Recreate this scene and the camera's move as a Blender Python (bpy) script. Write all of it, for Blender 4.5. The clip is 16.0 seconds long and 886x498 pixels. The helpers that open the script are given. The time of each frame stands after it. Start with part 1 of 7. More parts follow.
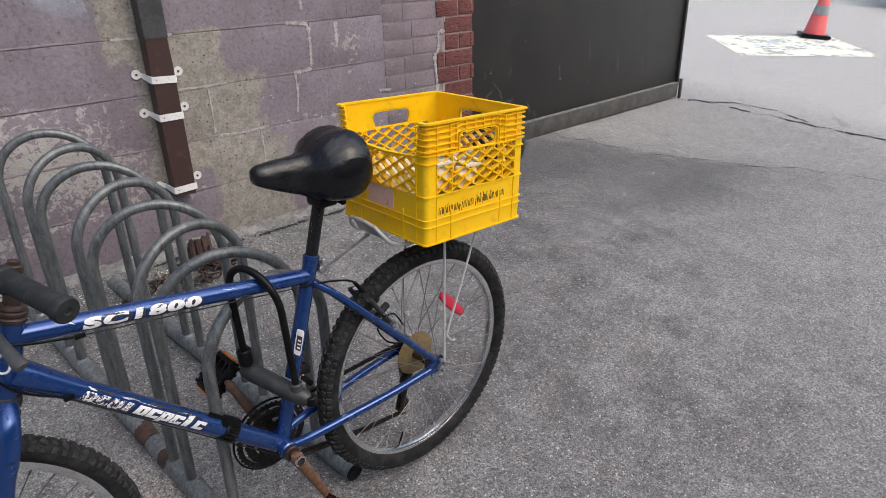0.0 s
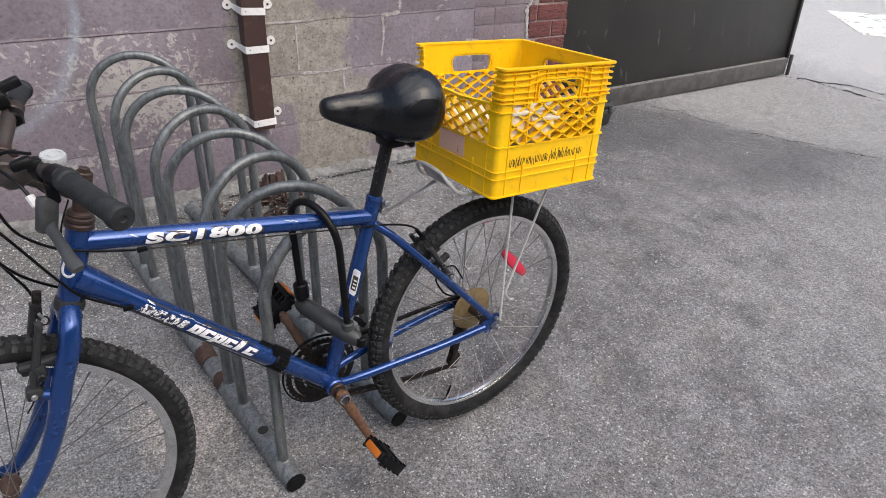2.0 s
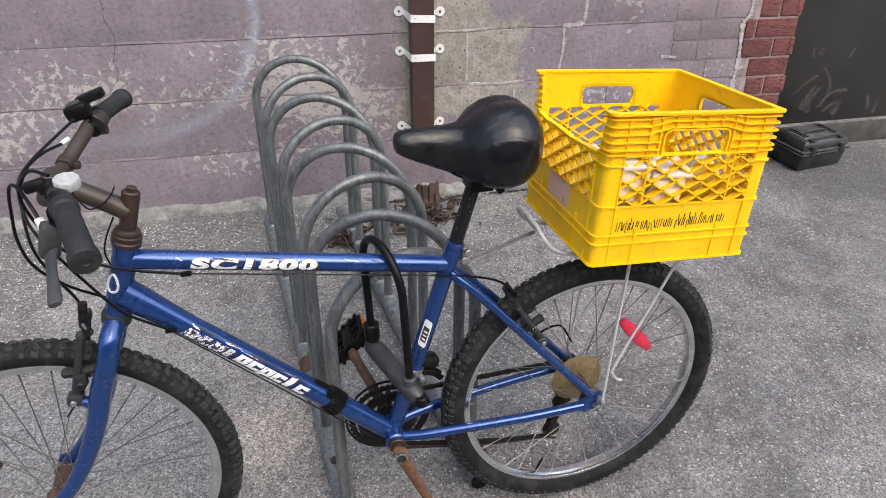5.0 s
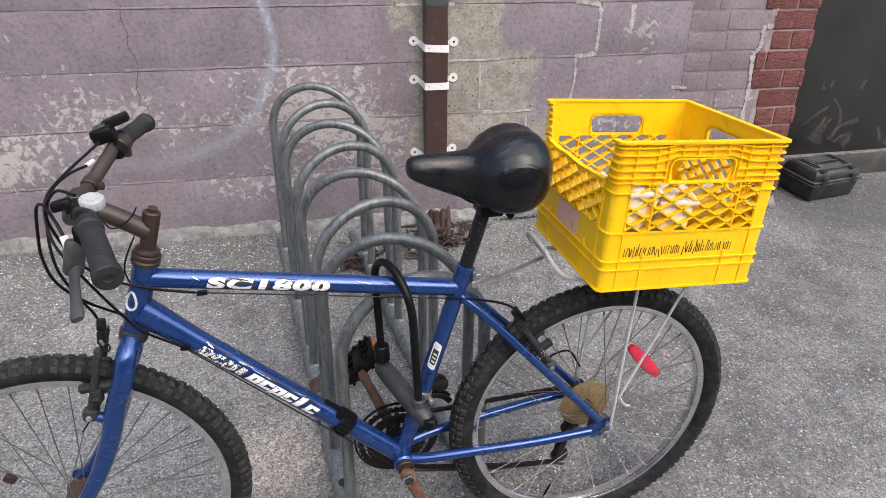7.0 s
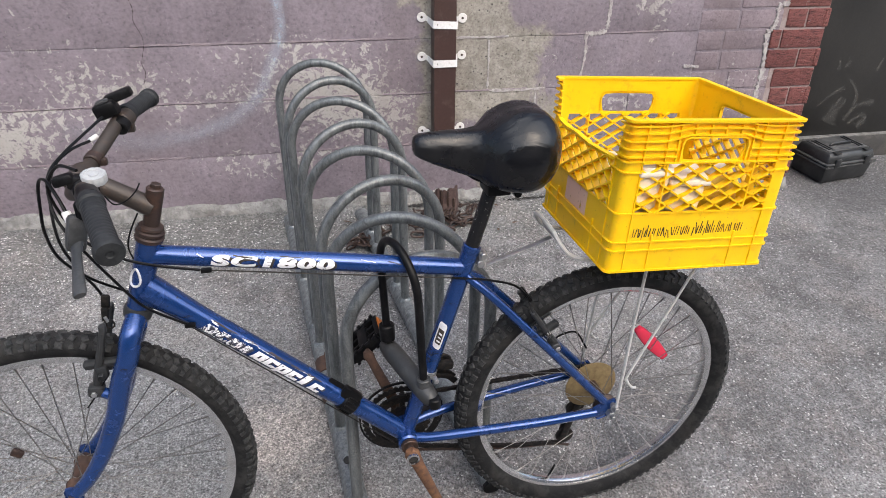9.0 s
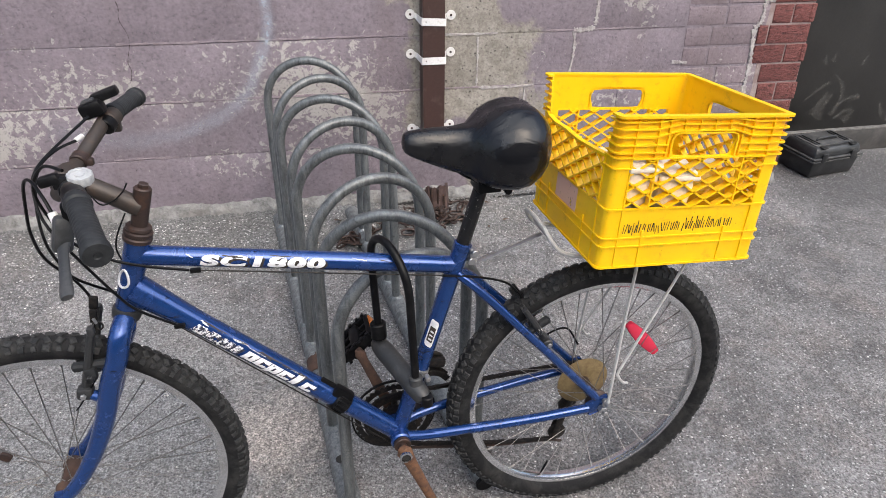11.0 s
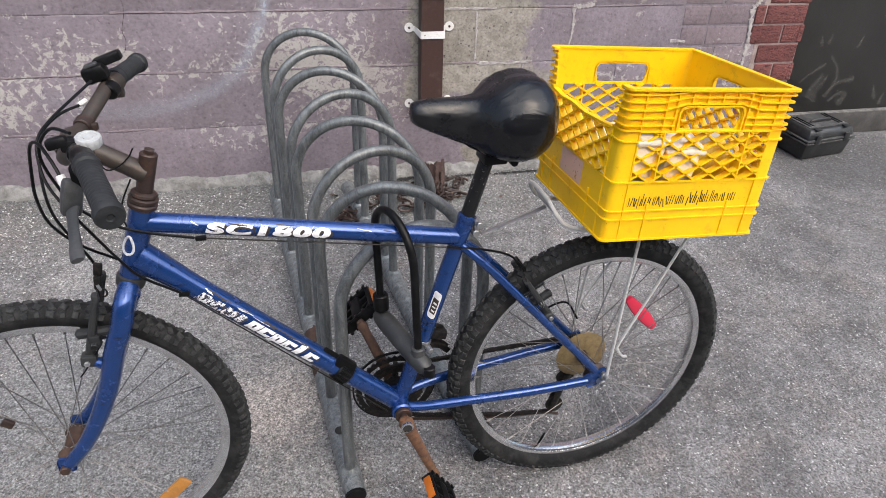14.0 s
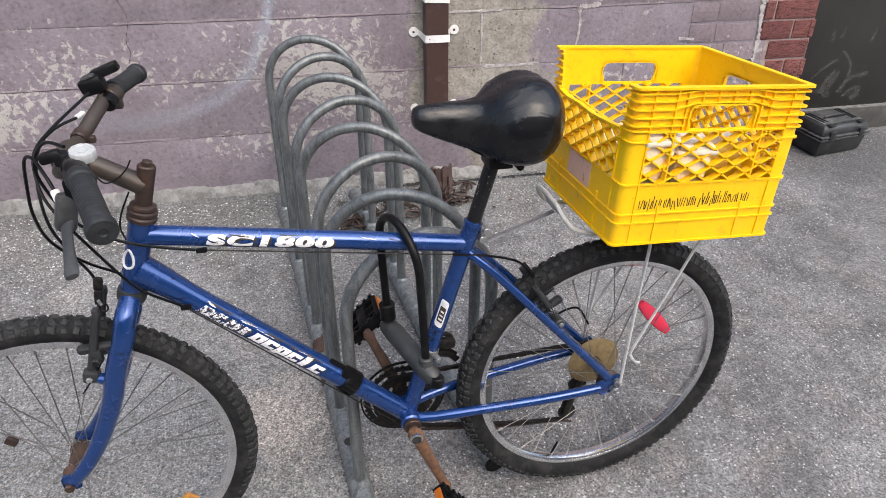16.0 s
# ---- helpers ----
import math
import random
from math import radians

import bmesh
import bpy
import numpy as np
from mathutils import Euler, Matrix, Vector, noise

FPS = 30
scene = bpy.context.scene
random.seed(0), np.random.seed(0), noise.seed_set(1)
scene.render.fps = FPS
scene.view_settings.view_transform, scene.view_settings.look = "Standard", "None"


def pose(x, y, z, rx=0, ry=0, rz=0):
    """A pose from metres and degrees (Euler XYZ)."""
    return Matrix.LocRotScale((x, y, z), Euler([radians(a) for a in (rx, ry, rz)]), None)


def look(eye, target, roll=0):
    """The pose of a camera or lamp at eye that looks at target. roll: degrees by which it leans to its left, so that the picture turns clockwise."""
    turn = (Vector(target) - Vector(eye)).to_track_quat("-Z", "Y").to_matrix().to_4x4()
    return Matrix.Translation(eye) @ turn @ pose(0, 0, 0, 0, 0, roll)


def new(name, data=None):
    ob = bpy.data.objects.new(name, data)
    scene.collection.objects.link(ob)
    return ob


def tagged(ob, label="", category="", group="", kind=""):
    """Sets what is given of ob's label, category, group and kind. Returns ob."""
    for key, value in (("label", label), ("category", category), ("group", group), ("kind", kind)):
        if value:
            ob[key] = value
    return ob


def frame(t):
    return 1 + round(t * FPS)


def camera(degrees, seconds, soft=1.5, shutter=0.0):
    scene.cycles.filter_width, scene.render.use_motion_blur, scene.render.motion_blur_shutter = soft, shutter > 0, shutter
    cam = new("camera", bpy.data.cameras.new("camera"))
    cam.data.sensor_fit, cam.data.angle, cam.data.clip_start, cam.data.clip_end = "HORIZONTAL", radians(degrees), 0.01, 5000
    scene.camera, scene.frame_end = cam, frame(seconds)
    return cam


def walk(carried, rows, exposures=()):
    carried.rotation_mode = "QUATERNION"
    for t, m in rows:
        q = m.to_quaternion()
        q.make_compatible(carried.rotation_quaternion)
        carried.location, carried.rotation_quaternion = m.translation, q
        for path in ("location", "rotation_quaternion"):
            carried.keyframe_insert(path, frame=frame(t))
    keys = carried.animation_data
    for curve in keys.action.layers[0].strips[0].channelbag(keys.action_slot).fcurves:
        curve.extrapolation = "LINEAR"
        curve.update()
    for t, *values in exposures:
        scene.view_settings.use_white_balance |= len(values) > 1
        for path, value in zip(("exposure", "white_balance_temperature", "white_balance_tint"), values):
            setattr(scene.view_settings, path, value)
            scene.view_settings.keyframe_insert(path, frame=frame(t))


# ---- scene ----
cam = camera(68.43, 16.0, soft=0.75)
# seconds, eye in metres, yaw, pitch and roll in degrees
ROWS = [
    (0, -0.9344, -1.1544, 1.3275, -41.62, -24.51, -1.45),
    (0.5, -0.9381, -1.1399, 1.3186, -38.14, -26.63, -2.09),
    (1, -0.9487, -1.1324, 1.3124, -36.68, -27.24, -1.16),
    (1.5, -0.9384, -1.1314, 1.3072, -36.94, -27.05, -0.43),
    (2, -0.8992, -1.1429, 1.2889, -34.54, -27.89, 1.43),
    (2.5, -0.8189, -1.1370, 1.2834, -30.54, -28.23, -2.55),
    (3, -0.7515, -1.0401, 1.2906, -32.15, -27.50, 1.06),
    (3.5, -0.7070, -0.9974, 1.3006, -21.84, -27.21, 1.63),
    (3.7, -0.6720, -1.0178, 1.3037, -16.21, -28.26, 2.11),
    (6, -0.5750, -1.0563, 1.2974, -13.48, -26.82, -0.29),
    (6.5, -0.5818, -1.0659, 1.3022, -12.74, -25.94, 0.00),
    (7, -0.5867, -1.0698, 1.3057, -12.88, -25.88, 0.37),
    (7.5, -0.5870, -1.0664, 1.3005, -12.69, -26.83, 0.26),
    (8, -0.5849, -1.0627, 1.2996, -12.44, -26.88, 0.21),
    (8.5, -0.5834, -1.0599, 1.2996, -12.05, -27.18, 0.50),
    (9, -0.5818, -1.0596, 1.2980, -12.16, -27.62, 0.51),
    (9.2, -0.5827, -1.0613, 1.2937, -12.33, -28.14, 0.35),
    (11.5, -0.5813, -1.0550, 1.2981, -13.19, -27.53, 0.39),
    (12, -0.5781, -1.0528, 1.2988, -13.00, -27.28, -0.07),
    (12.5, -0.5766, -1.0506, 1.2969, -13.42, -27.74, -0.05),
    (13, -0.5841, -1.0488, 1.2963, -13.35, -28.25, 0.13),
    (13.5, -0.5886, -1.0480, 1.2943, -13.58, -28.83, 0.63),
    (14, -0.6131, -1.0600, 1.2832, -14.30, -29.53, 1.63),
    (14.5, -0.6620, -1.0300, 1.2741, -14.05, -31.98, 2.29),
    (15, -0.6919, -0.9969, 1.2830, -15.72, -32.13, 1.54),
    (15.5, -0.6605, -0.9997, 1.2814, -15.86, -29.67, 0.10),
    (16, -0.5970, -1.0369, 1.2760, -13.13, -29.21, 0.00),
]
walk(cam, [(t, pose(x, y, z) @ pose(0, 0, 0, 0, 0, yaw) @ pose(0, 0, 0, 90 + pitch, 0, 0) @ pose(0, 0, 0, 0, 0, roll)) for t, x, y, z, yaw, pitch, roll in ROWS],
     [(0, 0.36), (1.5, 0.52), (3.5, 0.70), (6, 0.83), (14, 0.83), (15.5, 0.89), (16, 0.90)])
# ---- end of the camera ----
# ---- light ----
world = bpy.data.worlds.new("overcast_sky")
scene.world = world
world.use_nodes = True
wn = world.node_tree.nodes
sky = wn.new("ShaderNodeTexSky")
sky.sky_type = "NISHITA"
sky.sun_disc = False
sky.sun_elevation = radians(47)
sky.sun_rotation = radians(160)
sky.air_density, sky.dust_density, sky.ozone_density = 1.0, 4.0, 0.6
wn["Background"].inputs["Strength"].default_value = 0.15
world.node_tree.links.new(sky.outputs["Color"], wn["Background"].inputs["Color"])
sun_data = bpy.data.lights.new("sun", "SUN")
sun_data.energy, sun_data.angle, sun_data.color = 1.9, radians(110), (0.95, 0.98, 1.0)
sun = new("sun", sun_data)
sun.matrix_world = look((2.5, -7, 8), (0, 0, 0))

# ---- materials ----
# the wall's face, and the courses of its blocks
WALL_Y, COURSE, COURSE_Z, BLOCK = 1.411, 0.204, 0.8653, 0.406


def material(name, colour, roughness=0.6, metallic=0.0):
    """A Principled material; returns it with its nodes, links and shader."""
    m = bpy.data.materials.new(name)
    m.use_nodes = True
    n, l = m.node_tree.nodes, m.node_tree.links
    s = n["Principled BSDF"]
    s.inputs["Base Color"].default_value = (*colour, 1)
    s.inputs["Roughness"].default_value = roughness
    s.inputs["Metallic"].default_value = metallic
    return m, n, l, s


def coord(n, l, kind="Object"):
    return n.new("ShaderNodeTexCoord").outputs[kind]


def world_place(n):
    return n.new("ShaderNodeNewGeometry").outputs["Position"]


def noise_tex(n, l, place, scale, detail=4.0, rough=0.6, distort=0.0):
    t = n.new("ShaderNodeTexNoise")
    t.inputs["Scale"].default_value, t.inputs["Detail"].default_value = scale, detail
    t.inputs["Roughness"].default_value, t.inputs["Distortion"].default_value = rough, distort
    l.new(place, t.inputs["Vector"])
    return t.outputs["Fac"]


def ramp(n, l, fac, stops):
    r = n.new("ShaderNodeValToRGB")
    e = r.color_ramp.elements
    while len(e) < len(stops):
        e.new(0.5)
    for k, (p, c) in enumerate(stops):
        e[k].position = p
        e[k].color = (c, c, c, 1) if not isinstance(c, tuple) else (*c, 1)
    l.new(fac, r.inputs["Fac"])
    return r.outputs["Color"]


def mix(n, l, fac, a, b, blend="MIX"):
    x = n.new("ShaderNodeMix")
    x.data_type, x.blend_type = "RGBA", blend
    for sock, v in ((x.inputs["Factor"], fac), (x.inputs["A"], a), (x.inputs["B"], b)):
        if isinstance(v, tuple):
            sock.default_value = (*v, 1)
        elif isinstance(v, (int, float)):
            sock.default_value = v
        else:
            l.new(v, sock)
    return x.outputs["Result"]


def calc(n, l, op, a, b=0.0):
    x = n.new("ShaderNodeMath")
    x.operation = op
    x.use_clamp = False
    for sock, v in zip(x.inputs, (a, b)):
        if isinstance(v, (int, float)):
            sock.default_value = v
        else:
            l.new(v, sock)
    return x.outputs["Value"]


def bump(n, l, s, height, strength=0.3, distance=0.002, before=None):
    b = n.new("ShaderNodeBump")
    b.inputs["Strength"].default_value, b.inputs["Distance"].default_value = strength, distance
    l.new(height, b.inputs["Height"])
    if before is not None:
        l.new(before, b.inputs["Normal"])
    l.new(b.outputs["Normal"], s.inputs["Normal"])
    return b.outputs["Normal"]


def worn(name, colour, second, scale=40.0, low=0.45, high=0.6, roughness=0.5, second_rough=None, metallic=0.0, fine=300.0, relief=0.15, depth=0.0006, grime=None, gloss=0.5):
    """Base colour broken by patches of a second one, with fine grain."""
    m, n, l, s = material(name, colour, roughness, metallic)
    p = coord(n, l)
    patch = ramp(n, l, noise_tex(n, l, p, scale, 6, 0.65, 0.3), [(low, 0.0), (high, 1.0)])
    c = mix(n, l, patch, colour, second)
    grain = noise_tex(n, l, p, fine, 3, 0.6)
    c = mix(n, l, 0.35, c, ramp(n, l, grain, [(0.25, 0.45), (0.75, 1.0)]), "MULTIPLY")
    if grime is not None:
        g = ramp(n, l, noise_tex(n, l, p, 14.0, 5, 0.7, 0.6), [(0.5, 0.0), (0.72, 0.7)])
        c = mix(n, l, g, c, grime)
    l.new(c, s.inputs["Base Color"])
    s.inputs["Specular IOR Level"].default_value = gloss
    if second_rough is not None:
        l.new(ramp(n, l, patch, [(0.0, roughness), (1.0, second_rough)]), s.inputs["Roughness"])
    bump(n, l, s, grain, relief, depth)
    return m


def asphalt_material():
    m, n, l, s = material("weathered_asphalt", (0.17, 0.165, 0.165), 0.8)
    p = world_place(n)
    coarse = noise_tex(n, l, p, 1.3, 5, 0.62, 0.4)
    medium = noise_tex(n, l, p, 9.0, 5, 0.65, 0.2)
    clump = noise_tex(n, l, p, 88.0, 2.5, 0.6)
    tuft = noise_tex(n, l, p, 26.0, 5, 0.8)
    fine = noise_tex(n, l, p, 205.0, 2.0, 0.65)
    grit = n.new("ShaderNodeTexVoronoi")
    grit.inputs["Scale"].default_value = 230.0
    l.new(p, grit.inputs["Vector"])
    stones = n.new("ShaderNodeSeparateColor")
    l.new(grit.outputs["Color"], stones.inputs["Color"])
    sep = n.new("ShaderNodeSeparateXYZ")
    l.new(p, sep.inputs["Vector"])
    c = mix(n, l, ramp(n, l, coarse, [(0.36, 0.0), (0.66, 1.0)]), (0.146, 0.146, 0.150), (0.228, 0.226, 0.225))
    c = mix(n, l, ramp(n, l, medium, [(0.35, 0.0), (0.7, 0.55)]), c, (0.192, 0.189, 0.187))
    blotch = noise_tex(n, l, p, 4.0, 7, 0.74, 0.15)
    c = mix(n, l, 0.9, c, ramp(n, l, blotch, [(0.34, 0.5), (0.5, 0.98), (0.66, 1.5)]), "MULTIPLY")
    c = mix(n, l, ramp(n, l, noise_tex(n, l, p, 6.5, 5, 0.7, 0.2), [(0.50, 0.0), (0.66, 0.6)]), c, (0.232, 0.208, 0.197))
    # an older, paler pour meets a coarse, tarry one along a line that starts at the gate
    edge = calc(n, l, "SUBTRACT", sep.outputs["X"], calc(n, l, "ADD", 2.6, calc(n, l, "MULTIPLY", calc(n, l, "SUBTRACT", 1.62, sep.outputs["Y"]), 0.66)))
    edge = calc(n, l, "ADD", edge, calc(n, l, "MULTIPLY", calc(n, l, "SUBTRACT", noise_tex(n, l, p, 5.0, 6, 0.7, 0.3), 0.5), 0.35))
    pale = ramp(n, l, edge, [(-0.05, 0.0), (0.3, 0.6)])
    c = mix(n, l, pale, c, mix(n, l, 0.6, (0.42, 0.40, 0.375), ramp(n, l, blotch, [(0.32, 0.6), (0.5, 1.0), (0.68, 1.3)]), "MULTIPLY"))
    # paler towards +x and -y, broken up by the blotches
    paler_right = ramp(n, l, calc(n, l, "ADD", calc(n, l, "ADD", calc(n, l, "MULTIPLY", sep.outputs["X"], 0.3), calc(n, l, "MULTIPLY", sep.outputs["Y"], -0.22)), calc(n, l, "MULTIPLY", calc(n, l, "SUBTRACT", blotch, 0.5), 0.6)), [(0.25, 0.0), (0.72, 0.7)])
    c = mix(n, l, paler_right, c, (0.345, 0.336, 0.328))
    # the bright glare on the distant yard is put into the colour from here out
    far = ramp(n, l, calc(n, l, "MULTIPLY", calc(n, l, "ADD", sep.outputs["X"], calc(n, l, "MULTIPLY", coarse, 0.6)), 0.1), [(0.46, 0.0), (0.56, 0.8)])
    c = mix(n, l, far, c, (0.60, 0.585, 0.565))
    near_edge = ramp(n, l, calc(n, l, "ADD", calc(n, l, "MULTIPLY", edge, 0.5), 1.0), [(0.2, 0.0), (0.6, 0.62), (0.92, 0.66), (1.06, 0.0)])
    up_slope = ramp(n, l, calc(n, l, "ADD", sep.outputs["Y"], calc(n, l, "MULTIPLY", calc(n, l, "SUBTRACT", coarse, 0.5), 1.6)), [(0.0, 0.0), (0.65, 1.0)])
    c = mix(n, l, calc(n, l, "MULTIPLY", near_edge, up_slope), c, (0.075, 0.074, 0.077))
    # coarse grain
    c = mix(n, l, 0.4, c, ramp(n, l, tuft, [(0.34, 0.5), (0.5, 1.0), (0.66, 1.4)]), "MULTIPLY")
    c = mix(n, l, 0.45, c, ramp(n, l, clump, [(0.30, 0.25), (0.5, 0.95), (0.70, 1.7)]), "MULTIPLY")
    c = mix(n, l, 0.82, c, ramp(n, l, fine, [(0.28, 0.15), (0.42, 0.62), (0.52, 0.98), (0.60, 1.25), (0.74, 1.95)]), "MULTIPLY")
    c = mix(n, l, ramp(n, l, stones.outputs["Red"], [(0.955, 0.0), (0.99, 0.75)]), c, (0.62, 0.61, 0.60))
    c = mix(n, l, ramp(n, l, stones.outputs["Green"], [(0.84, 0.0), (0.95, 0.7)]), c, (0.05, 0.048, 0.05))
    c = mix(n, l, ramp(n, l, stones.outputs["Blue"], [(0.8, 0.0), (0.95, 0.4)]), c, (0.22, 0.185, 0.18))
    # coarse aggregate, laid bare here and there
    agg = n.new("ShaderNodeTexVoronoi")
    agg.inputs["Scale"].default_value = 95.0
    l.new(p, agg.inputs["Vector"])
    pick = n.new("ShaderNodeSeparateColor")
    l.new(agg.outputs["Color"], pick.inputs["Color"])
    core = ramp(n, l, agg.outputs["Distance"], [(0.30, 1.0), (0.46, 0.0)])
    bare = ramp(n, l, noise_tex(n, l, p, 3.4, 4, 0.6, 0.2), [(0.40, 0.25), (0.62, 1.0)])
    core = calc(n, l, "MULTIPLY", core, bare)
    c = mix(n, l, calc(n, l, "MULTIPLY", core, ramp(n, l, pick.outputs["Red"], [(0.86, 0.0), (0.92, 0.48)])), c, (0.46, 0.45, 0.44))
    c = mix(n, l, calc(n, l, "MULTIPLY", core, ramp(n, l, pick.outputs["Green"], [(0.72, 0.0), (0.80, 0.42)])), c, (0.085, 0.083, 0.085))
    # oil-dark patches with ragged edges
    c = mix(n, l, ramp(n, l, noise_tex(n, l, p, 2.6, 8, 0.78, 0.2), [(0.60, 0.0), (0.72, 0.6)]), c, (0.075, 0.073, 0.075))
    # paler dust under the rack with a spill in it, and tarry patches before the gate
    # the second entry darkens a strip along the wall's foot
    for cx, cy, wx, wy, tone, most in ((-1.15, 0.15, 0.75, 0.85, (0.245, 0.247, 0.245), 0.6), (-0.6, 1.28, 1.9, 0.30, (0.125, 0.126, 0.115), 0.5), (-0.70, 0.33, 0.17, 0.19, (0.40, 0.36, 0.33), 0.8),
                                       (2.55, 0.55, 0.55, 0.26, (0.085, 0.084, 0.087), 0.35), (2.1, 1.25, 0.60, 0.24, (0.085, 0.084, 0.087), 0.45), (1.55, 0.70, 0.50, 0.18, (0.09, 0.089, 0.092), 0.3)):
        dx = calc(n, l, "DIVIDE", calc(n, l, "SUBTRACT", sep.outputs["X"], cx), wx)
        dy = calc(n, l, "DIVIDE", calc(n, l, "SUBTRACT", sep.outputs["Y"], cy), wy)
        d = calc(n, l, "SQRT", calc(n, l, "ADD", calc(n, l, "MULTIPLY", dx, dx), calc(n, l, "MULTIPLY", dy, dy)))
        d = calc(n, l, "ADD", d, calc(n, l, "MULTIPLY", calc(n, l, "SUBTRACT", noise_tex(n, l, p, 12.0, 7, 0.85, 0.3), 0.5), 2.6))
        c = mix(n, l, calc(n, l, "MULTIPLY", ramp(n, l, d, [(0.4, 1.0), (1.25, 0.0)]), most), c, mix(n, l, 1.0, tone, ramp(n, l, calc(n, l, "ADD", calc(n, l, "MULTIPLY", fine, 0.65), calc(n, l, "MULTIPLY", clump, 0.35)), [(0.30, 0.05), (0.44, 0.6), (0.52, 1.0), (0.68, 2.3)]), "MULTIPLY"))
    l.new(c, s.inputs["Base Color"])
    h = calc(n, l, "ADD", calc(n, l, "ADD", fine, clump), calc(n, l, "MULTIPLY", grit.outputs["Distance"], -0.7))
    bump(n, l, s, h, 0.9, 0.005)
    return m


def wall_paint_material(name, paint, under, bare=True):
    """Old mauve masonry paint, flaking down to pale block."""
    m, n, l, s = material(name, paint, 0.85)
    p = world_place(n)
    sep = n.new("ShaderNodeSeparateXYZ")
    l.new(p, sep.inputs["Vector"])
    x, z = sep.outputs["X"], sep.outputs["Z"]
    mott = noise_tex(n, l, p, 7.0, 5, 0.6, 0.3)
    c = mix(n, l, ramp(n, l, mott, [(0.3, 0.0), (0.7, 1.0)]), tuple(v * 0.84 for v in paint), tuple(min(1, v * 1.14) for v in paint))
    squash = n.new("ShaderNodeMapping")
    squash.inputs["Scale"].default_value = (0.95, 0.95, 1.15)
    l.new(p, squash.inputs["Vector"])
    pores = noise_tex(n, l, squash.outputs["Vector"], 105.0, 2.5, 0.62)
    dimples = noise_tex(n, l, squash.outputs["Vector"], 64.0, 1.5, 0.5)
    dents = ramp(n, l, noise_tex(n, l, squash.outputs["Vector"], 88.0, 1.0, 0.5, 0.3), [(0.29, 1.0), (0.36, 0.0)])
    c = mix(n, l, 0.5, c, ramp(n, l, pores, [(0.24, 0.35), (0.35, 0.8), (0.5, 0.98), (0.78, 1.25)]), "MULTIPLY")
    c = mix(n, l, 0.35, c, ramp(n, l, dimples, [(0.32, 0.45), (0.42, 0.9), (0.5, 1.0), (0.7, 1.25)]), "MULTIPLY")
    pit = n.new("ShaderNodeTexVoronoi")
    pit.inputs["Scale"].default_value = 62.0
    l.new(p, pit.inputs["Vector"])
    pit_pick = n.new("ShaderNodeSeparateColor")
    l.new(pit.outputs["Color"], pit_pick.inputs["Color"])
    pits = calc(n, l, "MULTIPLY", ramp(n, l, pit.outputs["Distance"], [(0.16, 1.0), (0.26, 0.0)]), ramp(n, l, pit_pick.outputs["Red"], [(0.86, 0.0), (0.92, 1.0)]))
    c = mix(n, l, calc(n, l, "MULTIPLY", pits, 0.22), c, (0.045, 0.036, 0.038))
    flake = noise_tex(n, l, p, 34.0, 7, 0.72, 0.5)
    area = noise_tex(n, l, p, 2.7, 3, 0.5)
    # the flaking is heavier in the two courses that the rack and bars rub and splash
    band = calc(n, l, "SUBTRACT", 1.0, calc(n, l, "ABSOLUTE", calc(n, l, "MULTIPLY", calc(n, l, "SUBTRACT", z, 0.67), 2.7)))
    level = calc(n, l, "ADD", calc(n, l, "ADD", flake, calc(n, l, "MULTIPLY", area, 0.34)), calc(n, l, "MULTIPLY", calc(n, l, "MAXIMUM", band, -0.4), 0.12))
    for cx, cz, wx, wz, most in ((-0.50, 0.64, 0.60, 0.36, 0.20), (-1.66, 0.545, 0.50, 0.15, 0.26), (-0.85, 0.40, 0.42, 0.11, 0.18), (-1.25, 0.74, 0.30, 0.10, 0.10), (0.80, 0.97, 0.20, 0.12, 0.22), (0.70, 0.58, 0.30, 0.14, 0.12)):
        ex = calc(n, l, "DIVIDE", calc(n, l, "SUBTRACT", x, cx), wx)
        ez = calc(n, l, "DIVIDE", calc(n, l, "SUBTRACT", z, cz), wz)
        patch = calc(n, l, "MAXIMUM", calc(n, l, "SUBTRACT", 1.0, calc(n, l, "SQRT", calc(n, l, "ADD", calc(n, l, "MULTIPLY", ex, ex), calc(n, l, "MULTIPLY", ez, ez)))), 0.0)
        level = calc(n, l, "ADD", level, calc(n, l, "MULTIPLY", patch, most))
    bed = calc(n, l, "PINGPONG", calc(n, l, "SUBTRACT", z, COURSE_Z), COURSE / 2)
    level = calc(n, l, "ADD", level, calc(n, l, "SUBTRACT", calc(n, l, "MULTIPLY", ramp(n, l, calc(n, l, "MULTIPLY", bed, 10.0), [(0.06, 1.0), (0.28, 0.0)]), 0.040), 0.025))
    c = mix(n, l, ramp(n, l, level, [(0.868, 0.0), (0.882, 0.95)]), c, mix(n, l, 0.5, under, ramp(n, l, pores, [(0.28, 0.35), (0.45, 1.0)]), "MULTIPLY"))
    drip = n.new("ShaderNodeMapping")
    drip.inputs["Scale"].default_value = (5.0, 5.0, 0.7)
    l.new(p, drip.inputs["Vector"])
    c = mix(n, l, ramp(n, l, noise_tex(n, l, drip.outputs["Vector"], 1.0, 5, 0.6, 0.4), [(0.52, 0.0), (0.72, 0.45)]), c, (0.135, 0.108, 0.112))
